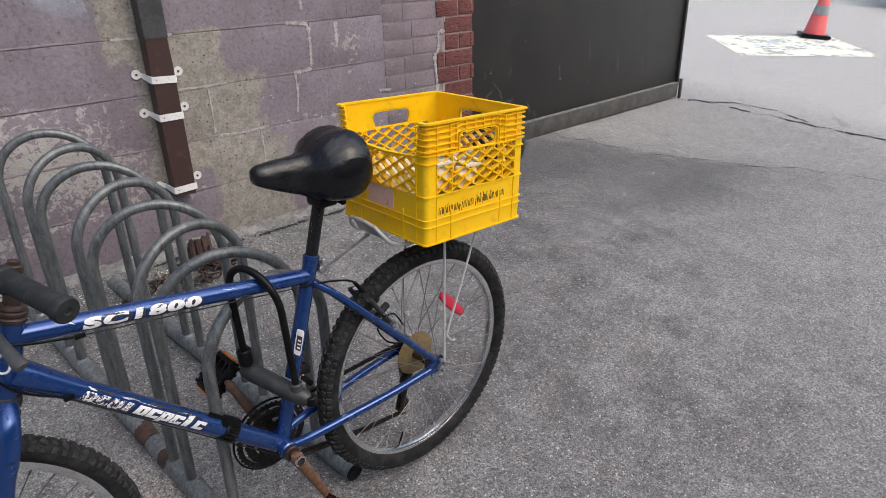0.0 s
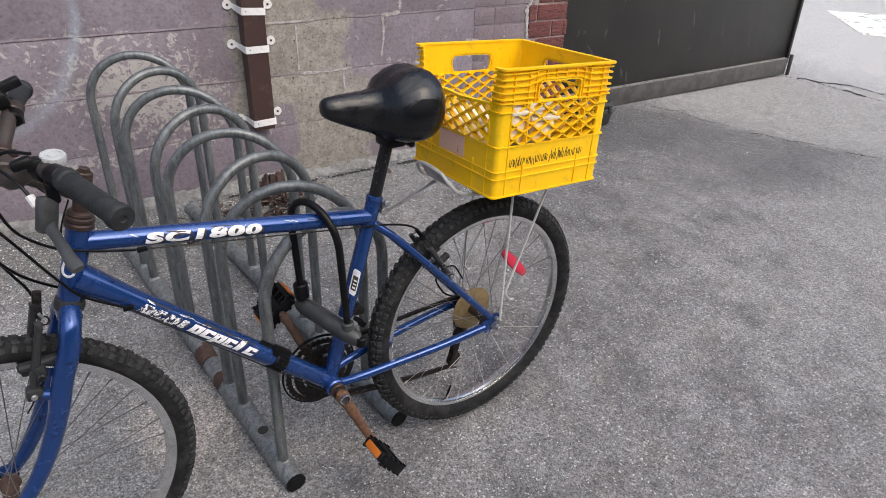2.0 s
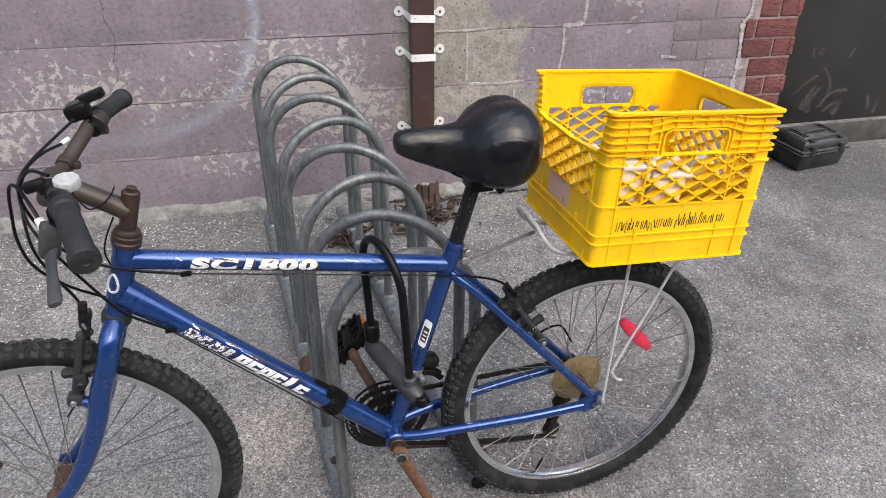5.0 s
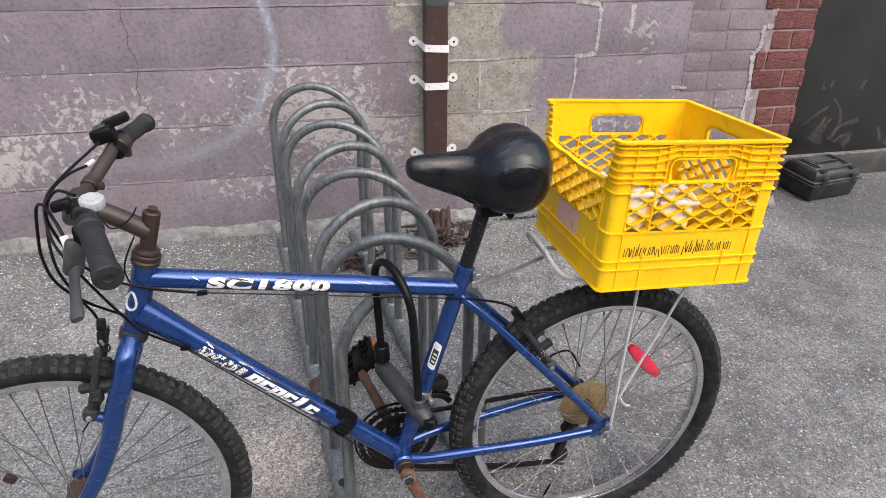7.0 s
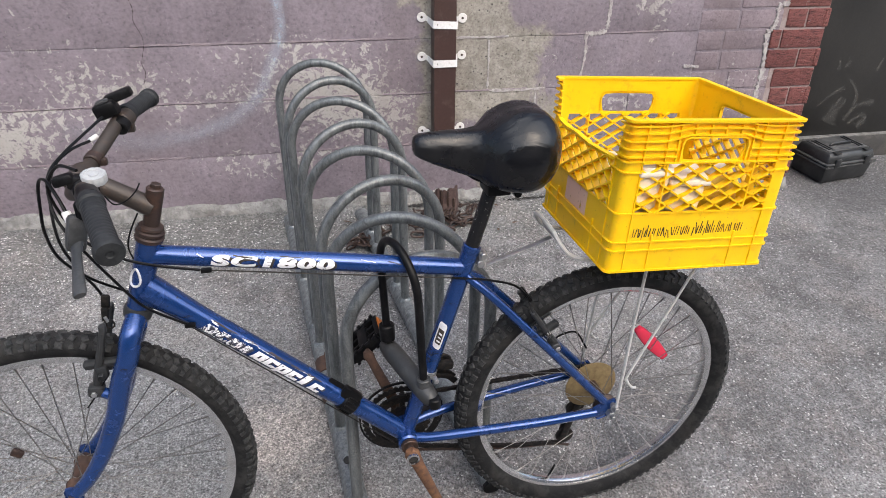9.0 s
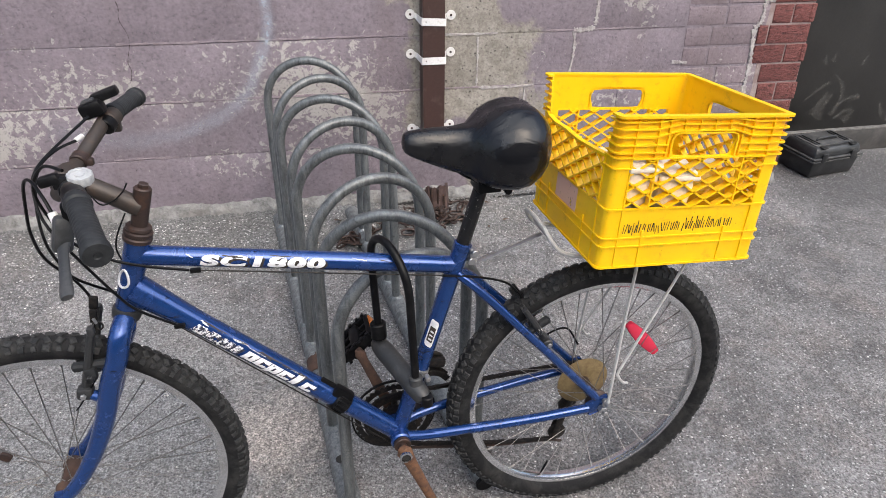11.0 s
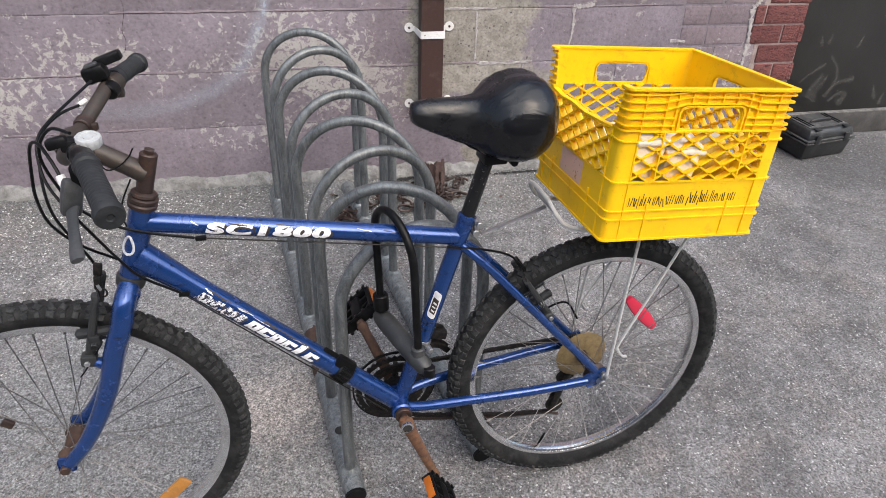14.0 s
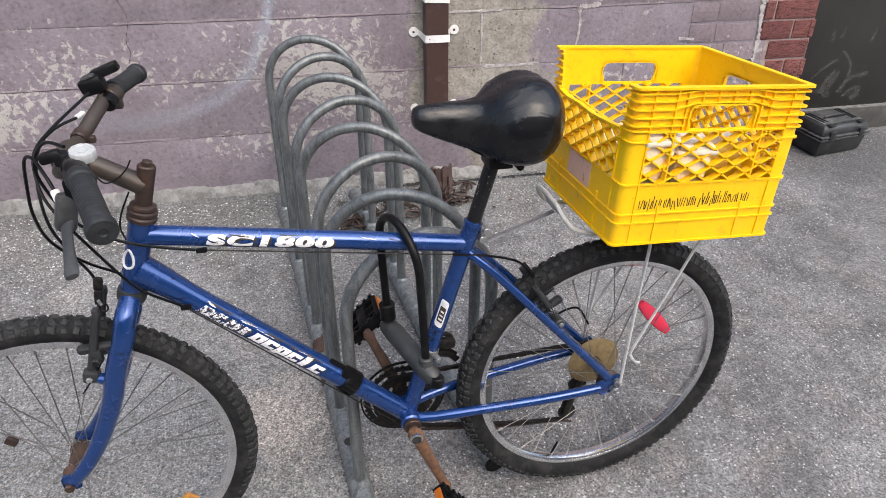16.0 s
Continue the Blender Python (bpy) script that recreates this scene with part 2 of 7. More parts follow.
    if bare:
        # a bare, never painted stretch beside the downpipe, and one low on the far end
        for cx, wx, cz, wz in ((0.10, 0.27, 0.72, 0.20), (0.03, 0.19, 0.97, 0.12), (-0.14, 0.10, 1.10, 0.14), (0.27, 0.20, 0.40, 0.25)):
            dx = calc(n, l, "DIVIDE", calc(n, l, "SUBTRACT", x, cx), wx)
            dz = calc(n, l, "DIVIDE", calc(n, l, "SUBTRACT", z, cz), wz)
            d = calc(n, l, "MAXIMUM", calc(n, l, "ABSOLUTE", dx), calc(n, l, "ABSOLUTE", dz))
            d = calc(n, l, "ADD", d, calc(n, l, "MULTIPLY", calc(n, l, "SUBTRACT", noise_tex(n, l, p, 8.0, 6, 0.7, 0.4), 0.5), 1.0))
            spot = mix(n, l, ramp(n, l, noise_tex(n, l, p, 30.0, 5, 0.7), [(0.36, 0.0), (0.6, 1.0)]), (0.20, 0.183, 0.158), (0.30, 0.278, 0.245))
            spot = mix(n, l, 0.8, spot, ramp(n, l, pores, [(0.26, 0.2), (0.40, 0.85), (0.8, 1.25)]), "MULTIPLY")
            spot = mix(n, l, calc(n, l, "MULTIPLY", pits, 0.9), spot, (0.045, 0.04, 0.038))
            c = mix(n, l, ramp(n, l, d, [(0.82, 1.0), (0.95, 0.0)]), c, spot)
    l.new(c, s.inputs["Base Color"])
    h = calc(n, l, "ADD", calc(n, l, "ADD", calc(n, l, "MULTIPLY", pores, 0.5), calc(n, l, "MULTIPLY", dimples, 0.8)), calc(n, l, "MULTIPLY", mott, 1.0))
    h = calc(n, l, "SUBTRACT", calc(n, l, "SUBTRACT", h, pits), calc(n, l, "MULTIPLY", dents, 0.65))
    bump(n, l, s, h, 0.6, 0.0040)
    return m


def brick_material():
    m, n, l, s = material("red_brick", (0.25, 0.075, 0.06), 0.9)
    p = world_place(n)
    info = n.new("ShaderNodeObjectInfo")
    c = mix(n, l, info.outputs["Random"], (0.135, 0.044, 0.040), (0.185, 0.066, 0.058))
    streak = n.new("ShaderNodeMapping")
    streak.inputs["Scale"].default_value = (38, 38, 130)
    l.new(p, streak.inputs["Vector"])
    g = noise_tex(n, l, streak.outputs["Vector"], 1.0, 4, 0.65, 0.8)
    c = mix(n, l, 0.9, c, ramp(n, l, g, [(0.32, 0.25), (0.48, 0.95), (0.7, 1.35)]), "MULTIPLY")
    c = mix(n, l, ramp(n, l, noise_tex(n, l, p, 22, 6, 0.7), [(0.62, 0.0), (0.7, 0.6)]), c, (0.38, 0.33, 0.31))
    l.new(c, s.inputs["Base Color"])
    bump(n, l, s, g, 1.0, 0.009)
    return m


def blue_paint_material():
    m, n, l, s = material("metallic_blue_paint", (0.016, 0.06, 0.27), 0.3, 0.35)
    p = coord(n, l)
    g = noise_tex(n, l, p, 900, 2, 0.5)
    c = mix(n, l, ramp(n, l, g, [(0.35, 0.0), (0.7, 1.0)]), (0.008, 0.037, 0.155), (0.018, 0.072, 0.265))
    dust = ramp(n, l, noise_tex(n, l, p, 20, 6, 0.7, 0.4), [(0.5, 0.0), (0.75, 0.35)])
    c = mix(n, l, dust, c, (0.024, 0.046, 0.14))
    rub = n.new("ShaderNodeMapping")
    rub.inputs["Scale"].default_value = (22, 60, 60)
    l.new(p, rub.inputs["Vector"])
    scuff = ramp(n, l, noise_tex(n, l, rub.outputs["Vector"], 1.0, 6, 0.75, 0.6), [(0.60, 0.0), (0.66, 0.75)])
    c = mix(n, l, scuff, c, (0.012, 0.018, 0.045))
    chip = ramp(n, l, noise_tex(n, l, p, 75, 5, 0.75), [(0.715, 0.0), (0.73, 1.0)])
    c = mix(n, l, chip, c, (0.22, 0.22, 0.25))
    l.new(c, s.inputs["Base Color"])
    l.new(ramp(n, l, dust, [(0.0, 0.22), (0.35, 0.40)]), s.inputs["Roughness"])
    s.inputs["Metallic"].default_value = 0.5
    s.inputs["Coat Weight"].default_value = 0.6
    s.inputs["Coat Roughness"].default_value = 0.07
    return m


def crate_material():
    m, n, l, s = material("yellow_crate_plastic", (0.92, 0.56, 0.004), 0.42)
    p = coord(n, l)
    c = mix(n, l, ramp(n, l, noise_tex(n, l, p, 6, 4, 0.6), [(0.3, 0.0), (0.7, 1.0)]), (0.87, 0.50, 0.001), (0.91, 0.555, 0.001))
    dirt = ramp(n, l, noise_tex(n, l, p, 34, 7, 0.75, 0.4), [(0.55, 0.0), (0.76, 0.65)])
    c = mix(n, l, dirt, c, (0.40, 0.23, 0.02))
    spots = ramp(n, l, noise_tex(n, l, p, 160, 4, 0.7), [(0.665, 0.0), (0.72, 0.6)])
    c = mix(n, l, spots, c, (0.17, 0.09, 0.01))
    l.new(c, s.inputs["Base Color"])
    s.inputs["Subsurface Weight"].default_value = 0.25
    s.inputs["Subsurface Radius"].default_value = (0.01, 0.006, 0.001)
    bump(n, l, s, noise_tex(n, l, p, 120, 3, 0.6), 0.12, 0.001)
    return m


def flaking(name, colour, keep=0.5, scale=30.0, place="Object"):
    """A thin coat, worn through where the noise is low."""
    m, n, l, s = material(name, colour, 0.6)
    p = coord(n, l) if place == "Object" else world_place(n)
    a = ramp(n, l, noise_tex(n, l, p, scale, 6, 0.7, 0.3), [(keep - 0.05, 0.0), (keep + 0.05, 1.0)])
    l.new(a, s.inputs["Alpha"])
    return m


def spray_material(name, colour, most):
    """Soft-edged spray paint or chalk; the strip's UV runs across from 0 to 1."""
    m, n, l, s = material(name, colour, 0.8)
    uv = n.new("ShaderNodeSeparateXYZ")
    l.new(coord(n, l, "UV"), uv.inputs["Vector"])
    e = calc(n, l, "SUBTRACT", 1.0, calc(n, l, "ABSOLUTE", calc(n, l, "SUBTRACT", calc(n, l, "MULTIPLY", uv.outputs["X"], 2.0), 1.0)))
    soft = ramp(n, l, e, [(0.0, 0.0), (0.85, most)])
    g = ramp(n, l, noise_tex(n, l, world_place(n), 55, 5, 0.75), [(0.33, 0.15), (0.62, 1.0)])
    l.new(calc(n, l, "MULTIPLY", calc(n, l, "MULTIPLY", soft, g), uv.outputs["Y"]), s.inputs["Alpha"])
    return m


def zinc_material(name, k):
    """Old galvanising: dull zinc with dark runs, pale bloom and scuffs."""
    m, n, l, s = material(name, (0.2, 0.21, 0.215), 0.5, 0.4)
    p = world_place(n)
    run = n.new("ShaderNodeMapping")
    run.inputs["Scale"].default_value = (70, 70, 14)
    l.new(p, run.inputs["Vector"])
    streaks = noise_tex(n, l, run.outputs["Vector"], 1.0, 5, 0.7, 0.5)
    c = mix(n, l, ramp(n, l, streaks, [(0.35, 0.0), (0.65, 1.0)]), tuple(v * k for v in (0.115, 0.125, 0.130)), tuple(v * k for v in (0.265, 0.283, 0.287)))
    bloom = ramp(n, l, noise_tex(n, l, p, 34, 6, 0.75, 0.4), [(0.58, 0.0), (0.72, 0.7)])
    c = mix(n, l, bloom, c, tuple(v * k for v in (0.36, 0.375, 0.37)))
    dark = ramp(n, l, noise_tex(n, l, p, 45, 5, 0.75, 0.3), [(0.60, 0.0), (0.68, 0.75)])
    c = mix(n, l, dark, c, (0.055, 0.055, 0.054))
    c = mix(n, l, 0.5, c, ramp(n, l, noise_tex(n, l, p, 320, 3, 0.6), [(0.3, 0.5), (0.7, 1.3)]), "MULTIPLY")
    l.new(c, s.inputs["Base Color"])
    l.new(ramp(n, l, streaks, [(0.3, 0.30), (0.7, 0.50)]), s.inputs["Roughness"])
    bump(n, l, s, streaks, 0.2, 0.001)
    return m


def gate_material():
    """Dull black paint, dusty and scuffed."""
    m, n, l, s = material("black_gate_paint", (0.036, 0.035, 0.032), 0.5)
    p = world_place(n)
    dust = ramp(n, l, noise_tex(n, l, p, 2.4, 5, 0.6, 0.3), [(0.35, 0.0), (0.75, 1.0)])
    c = mix(n, l, dust, (0.0155, 0.0152, 0.0146), (0.030, 0.029, 0.027))
    run = n.new("ShaderNodeMapping")
    run.inputs["Scale"].default_value = (26, 26, 6)
    l.new(p, run.inputs["Vector"])
    scuff = ramp(n, l, noise_tex(n, l, run.outputs["Vector"], 1.0, 6, 0.75, 1.0), [(0.66, 0.0), (0.75, 0.7)])
    c = mix(n, l, scuff, c, (0.16, 0.155, 0.145))
    fine = noise_tex(n, l, p, 160, 3, 0.6)
    c = mix(n, l, 0.4, c, ramp(n, l, fine, [(0.3, 0.5), (0.7, 1.3)]), "MULTIPLY")
    l.new(c, s.inputs["Base Color"])
    l.new(ramp(n, l, dust, [(0.0, 0.42), (1.0, 0.62)]), s.inputs["Roughness"])
    bump(n, l, s, noise_tex(n, l, p, 7, 4, 0.5), 0.25, 0.01)
    return m


M_ASPHALT = asphalt_material()
M_WALL = wall_paint_material("mauve_masonry_paint", (0.197, 0.167, 0.191), (0.365, 0.348, 0.328))
M_PAINTED_BRICK = wall_paint_material("mauve_painted_brick", (0.187, 0.150, 0.166), (0.35, 0.33, 0.315), False)
M_MORTAR = worn("old_mortar", (0.27, 0.20, 0.19), (0.34, 0.28, 0.265), 25, roughness=0.95, fine=160, relief=0.6, depth=0.003)
M_PALE_MORTAR = worn("pale_mortar", (0.43, 0.405, 0.39), (0.29, 0.26, 0.26), 45, roughness=0.95, fine=160, relief=0.6, depth=0.003)
M_RIDGE = worn("painted_joint_ridge", (0.275, 0.230, 0.248), (0.215, 0.175, 0.195), 30, 0.45, 0.6, roughness=0.9, fine=120, relief=0.5, depth=0.002)
M_FAR_WALL = worn("dull_render", (0.165, 0.172, 0.185), (0.125, 0.13, 0.14), 3, 0.4, 0.65, roughness=0.95, fine=40, relief=0.3, depth=0.004)
M_RED_BRICK = brick_material()
M_FOOTING = worn("grey_concrete_footing", (0.265, 0.262, 0.250), (0.155, 0.148, 0.142), 22, 0.42, 0.62, grime=(0.095, 0.09, 0.083), roughness=0.95, fine=75, relief=1.0, depth=0.008)
M_GATE = gate_material()
M_GATE_LEDGE = worn("pale_dust_on_steel", (0.20, 0.195, 0.185), (0.11, 0.105, 0.10), 30, roughness=0.85, fine=120, relief=0.3)
M_GATE_RAIL = worn("dusty_dark_steel", (0.050, 0.048, 0.046), (0.085, 0.080, 0.075), 10, roughness=0.6, fine=80, relief=0.2)
M_GALV = zinc_material("weathered_galvanised_steel", 0.72)
M_GALV_RAIL = zinc_material("dusty_galvanised_rail", 0.92)
M_LOCK = worn("dark_lock_plastic", (0.026, 0.027, 0.028), (0.05, 0.05, 0.05), 40, 0.5, 0.7, roughness=0.45, fine=250, relief=0.15)
M_BAR = worn("tarnished_brown_bar_steel", (0.055, 0.045, 0.039), (0.080, 0.054, 0.040), 45, 0.5, 0.72, roughness=0.5, metallic=0.35, fine=300, relief=0.2)
M_RUST = worn("orange_rust", (0.085, 0.046, 0.031), (0.045, 0.027, 0.021), 45, 0.4, 0.65, roughness=0.9, fine=260, relief=0.5, depth=0.001)
M_BOOT = worn("rusted_cast_iron", (0.060, 0.036, 0.032), (0.110, 0.072, 0.062), 35, 0.45, 0.65, roughness=0.9, fine=160, relief=0.5, depth=0.001)
M_CHAIN_RUST = worn("bright_chain_rust", (0.150, 0.058, 0.028), (0.075, 0.032, 0.020), 70, 0.42, 0.65, roughness=0.9, fine=260, relief=0.4)
M_DARK_RUST = worn("dark_rusted_steel", (0.046, 0.030, 0.025), (0.085, 0.043, 0.028), 50, 0.52, 0.7, roughness=0.45, metallic=0.3, fine=300, relief=0.3)
M_RUST_BRIGHT = worn("rusty_crank_steel", (0.165, 0.078, 0.037), (0.075, 0.037, 0.024), 60, 0.42, 0.65, roughness=0.75, fine=300, relief=0.35)
M_BROWN_PIPE = worn("brown_downpipe_enamel", (0.050, 0.026, 0.022), (0.085, 0.055, 0.05), 20, 0.55, 0.75, roughness=0.42, fine=90, relief=0.1)
M_GREY_PIPE = worn("dark_grey_downpipe_enamel", (0.035, 0.036, 0.038), (0.06, 0.06, 0.062), 20, roughness=0.45, fine=90, relief=0.1)
M_WHITE = worn("white_strap_paint", (0.74, 0.73, 0.72), (0.55, 0.53, 0.51), 60, 0.55, 0.75, roughness=0.5, fine=150, relief=0.1)
M_BLUE = blue_paint_material()
M_TYRE = worn("dusty_black_rubber", (0.010, 0.010, 0.011), (0.034, 0.034, 0.033), 35, 0.45, 0.7, gloss=0.2, roughness=0.75, fine=300, relief=0.3, grime=(0.034, 0.032, 0.030))
M_TREAD = worn("dusty_tread_rubber", (0.018, 0.019, 0.020), (0.060, 0.060, 0.059), 90, 0.40, 0.68, gloss=0.2, roughness=0.8, fine=300, relief=0.3)
M_RUBBER = worn("black_grip_rubber", (0.017, 0.0185, 0.020), (0.028, 0.030, 0.032), 50, gloss=0.3, roughness=0.62, fine=350, relief=0.2)
M_PLASTIC = worn("black_plastic", (0.005, 0.005, 0.0055), (0.013, 0.013, 0.014), 40, 0.5, 0.7, gloss=0.16, roughness=0.36, fine=250, relief=0.12)
M_GREY_PLASTIC = worn("grey_plastic", (0.033, 0.035, 0.037), (0.055, 0.056, 0.058), 40, roughness=0.5, fine=250, relief=0.12)


def vinyl_material():
    """Soft black vinyl, slightly puckered over its padding."""
    m, n, l, s = material("black_saddle_vinyl", (0.006, 0.006, 0.007), 0.3)
    p = coord(n, l)
    dust = ramp(n, l, noise_tex(n, l, p, 16, 5, 0.65, 0.3), [(0.45, 0.0), (0.75, 1.0)])
    l.new(mix(n, l, dust, (0.0055, 0.0055, 0.0065), (0.013, 0.013, 0.014)), s.inputs["Base Color"])
    l.new(ramp(n, l, dust, [(0.0, 0.24), (1.0, 0.40)]), s.inputs["Roughness"])
    s.inputs["Specular IOR Level"].default_value = 0.42
    pull = n.new("ShaderNodeMapping")
    pull.inputs["Scale"].default_value = (9.0, 26.0, 15.0)
    l.new(p, pull.inputs["Vector"])
    pucker = bump(n, l, s, noise_tex(n, l, pull.outputs["Vector"], 1.0, 3, 0.5, 0.5), 0.45, 0.012)
    bump(n, l, s, noise_tex(n, l, p, 420, 2, 0.5), 0.06, 0.0004, pucker)
    return m


M_VINYL = vinyl_material()
M_POST = worn("chipped_black_seatpost_paint", (0.012, 0.012, 0.013), (0.20, 0.19, 0.18), 90, 0.62, 0.66, roughness=0.25, gloss=0.3, fine=300, relief=0.1)
M_ALLOY = worn("dull_alloy", (0.50, 0.50, 0.50), (0.34, 0.34, 0.34), 40, 0.4, 0.7, roughness=0.38, metallic=0.85, fine=300, relief=0.08)
M_CHROME = worn("bright_rim_alloy", (0.90, 0.90, 0.90), (0.70, 0.69, 0.67), 22, 0.45, 0.7, roughness=0.22, metallic=1.0, fine=250, relief=0.06)
M_SPOKE = worn("tarnished_spoke", (0.32, 0.31, 0.30), (0.16, 0.12, 0.09), 60, 0.5, 0.65, roughness=0.4, metallic=0.7)
M_CARRIER = worn("white_coated_carrier_wire", (0.58, 0.58, 0.57), (0.40, 0.39, 0.37), 60, 0.55, 0.7, roughness=0.4, metallic=0.2)
M_GOLD = worn("tarnished_brass_disc", (0.29, 0.215, 0.105), (0.20, 0.135, 0.065), 50, 0.4, 0.65, roughness=0.6, metallic=0.4)
M_CHAIN = worn("oily_dark_chain", (0.010, 0.010, 0.010), (0.03, 0.024, 0.02), 120, roughness=0.5, metallic=0.5)
M_CRATE = crate_material()
M_RED_REFLECTOR, _n, _l, _s = material("red_reflector", (0.62, 0.03, 0.07), 0.25)
M_DIAL = worn("pale_grey_dial_plastic", (0.42, 0.43, 0.435), (0.36, 0.37, 0.375), 90, 0.4, 0.7, roughness=0.45, fine=300, relief=0.1)
M_ORANGE, _n, _l, _s = material("orange_reflector", (0.42, 0.115, 0.012), 0.3)
M_AMBER = worn("dull_amber_reflector", (0.46, 0.20, 0.035), (0.36, 0.17, 0.05), 60, 0.42, 0.65, roughness=0.4, fine=300, relief=0.1)
M_CREAM = worn("cream_plastic_tub", (0.80, 0.70, 0.56), (0.72, 0.60, 0.46), 12, roughness=0.4, fine=150, relief=0.1)
M_JUG = worn("amber_yellow_plastic", (0.72, 0.40, 0.01), (0.62, 0.33, 0.01), 12, roughness=0.35, fine=150, relief=0.1)
M_INK, _n, _l, _s = material("black_marker_ink", (0.025, 0.018, 0.012), 0.6)
M_WHITE_DECAL = flaking("white_transfer", (0.76, 0.76, 0.77), 0.37, 110)
M_WORN_DECAL = flaking("badly_worn_white_transfer", (0.76, 0.76, 0.78), 0.50, 150)
M_DARK_DECAL = flaking("dark_transfer_shadow", (0.012, 0.013, 0.03), 0.36, 90)
M_LABEL = worn("white_label", (0.72, 0.72, 0.74), (0.6, 0.6, 0.62), 60, roughness=0.5)
M_PINK_LABEL = flaking("faded_pink_label", (0.72, 0.46, 0.36), 0.36, 55)
M_SPRAY = spray_material("pale_spray_paint", (0.50, 0.56, 0.66), 0.60)
M_CHALK = spray_material("chalky_rub_mark", (0.20, 0.195, 0.18), 0.40)
M_ROAD_PAINT = flaking("worn_white_road_paint", (0.72, 0.71, 0.62), 0.40, 5.0, "World")
M_BLUE_ROAD_PAINT = flaking("worn_blue_road_paint", (0.46, 0.55, 0.60), 0.58, 6.0, "World")
M_CONE = worn("faded_orange_cone_plastic", (0.84, 0.13, 0.13), (0.78, 0.17, 0.16), 10, roughness=0.5)
M_CONE_BAND = worn("grey_reflective_band", (0.35, 0.36, 0.36), (0.28, 0.29, 0.29), 30, roughness=0.4)
M_CASE = worn("scuffed_toolbox_plastic", (0.017, 0.018, 0.019), (0.04, 0.041, 0.042), 18, 0.45, 0.7, roughness=0.38, fine=140, relief=0.2)
M_CASE_TOP = worn("dusty_toolbox_plastic", (0.045, 0.046, 0.047), (0.10, 0.10, 0.098), 26, 0.42, 0.66, roughness=0.55, fine=140, relief=0.2)
M_LEAF = worn("dry_brown_leaf", (0.11, 0.062, 0.036), (0.07, 0.04, 0.025), 90, roughness=0.9)
M_CRACK, _n, _l, _s = material("dark_of_cracks_and_holes", (0.022, 0.021, 0.02), 1.0)
M_WALL_CRACK, _n, _l, _s = material("crack_in_the_paint", (0.055, 0.043, 0.045), 1.0)
M_CAR = worn("dark_car_paint", (0.02, 0.021, 0.024), (0.03, 0.03, 0.032), 5, roughness=0.2)
M_GLASS_DARK, _n, _l, _s = material("tinted_car_glass", (0.01, 0.012, 0.013), 0.05)
M_PEBBLE = worn("pale_grit", (0.70, 0.69, 0.67), (0.45, 0.43, 0.41), 60, roughness=0.9)

# ---- building helpers ----


def finish(bm, sharp=0.6):
    bmesh.ops.recalc_face_normals(bm, faces=bm.faces)
    for f in bm.faces:
        f.smooth = True
    for e in bm.edges:
        if len(e.link_faces) == 2 and e.calc_face_angle(0.0) > sharp:
            e.smooth = False
    me = bpy.data.meshes.new("mesh")
    bm.to_mesh(me)
    bm.free()
    return me


def part(name, bm, mat, parent=None, label="", at=None):
    """Links a bmesh, or a mesh, as one object under a thing or under a part."""
    me = finish(bm) if isinstance(bm, bmesh.types.BMesh) else bm
    me.name = name
    if not me.materials:
        me.materials.append(mat)
    ob = new(name, me)
    if parent is not None:
        ob.parent = parent
    if at is not None:
        ob.matrix_basis = at
    return tagged(ob, label)


def thing(name, at, label, category, group="", kind=""):
    ob = new(name)
    ob.empty_display_size = 0.1
    ob.matrix_basis = at
    return tagged(ob, label, category, group, kind)


def V(*a):
    return Vector(a)


def glide(points, steps=6):
    """A smooth path through the points."""
    p = [Vector(q) for q in points]
    p = [p[0] * 2 - p[1], *p, p[-1] * 2 - p[-2]]
    out = []
    for a, b, c, d in zip(p, p[1:], p[2:], p[3:]):
        for k in range(steps):
            t = k / steps
            out.append(0.5 * (2 * b + (c - a) * t + (2 * a - 5 * b + 4 * c - d) * t * t + (3 * b - a - 3 * c + d) * t ** 3))
    out.append(p[-2])
    return out


def tube(bm, points, radius, seg=12, closed=False, flat=1.0, side=None):
    """A round or flattened tube swept along the points; radius: one, or one for each point."""
    p = [Vector(q) for q in points]
    n = len(p)
    radii = [radius] * n if isinstance(radius, (int, float)) else list(radius)
    rings, prev = [], None
    for i in range(n):
        a, b = p[i - 1 if i or closed else 0], p[(i + 1) % n if closed or i < n - 1 else i]
        d = (b - a).normalized()
        if prev is None:
            ref = side if side is not None else (V(0, 0, 1) if abs(d.z) < 0.9 else V(1, 0, 0))
            u = (ref - d * ref.dot(d)).normalized()
        else:
            u = (prev - d * prev.dot(d)).normalized()
        prev = u
        w = d.cross(u)
        rings.append([bm.verts.new(p[i] + radii[i] * (u * math.cos(t) + flat * w * math.sin(t))) for t in (2 * math.pi * k / seg for k in range(seg))])
    for i in range(n if closed else n - 1):
        a, b = rings[i], rings[(i + 1) % n]
        for k in range(seg):
            bm.faces.new((a[k], a[(k + 1) % seg], b[(k + 1) % seg], b[k]))
    if not closed:
        bm.faces.new(rings[0])
        bm.faces.new(rings[-1])
    return bm


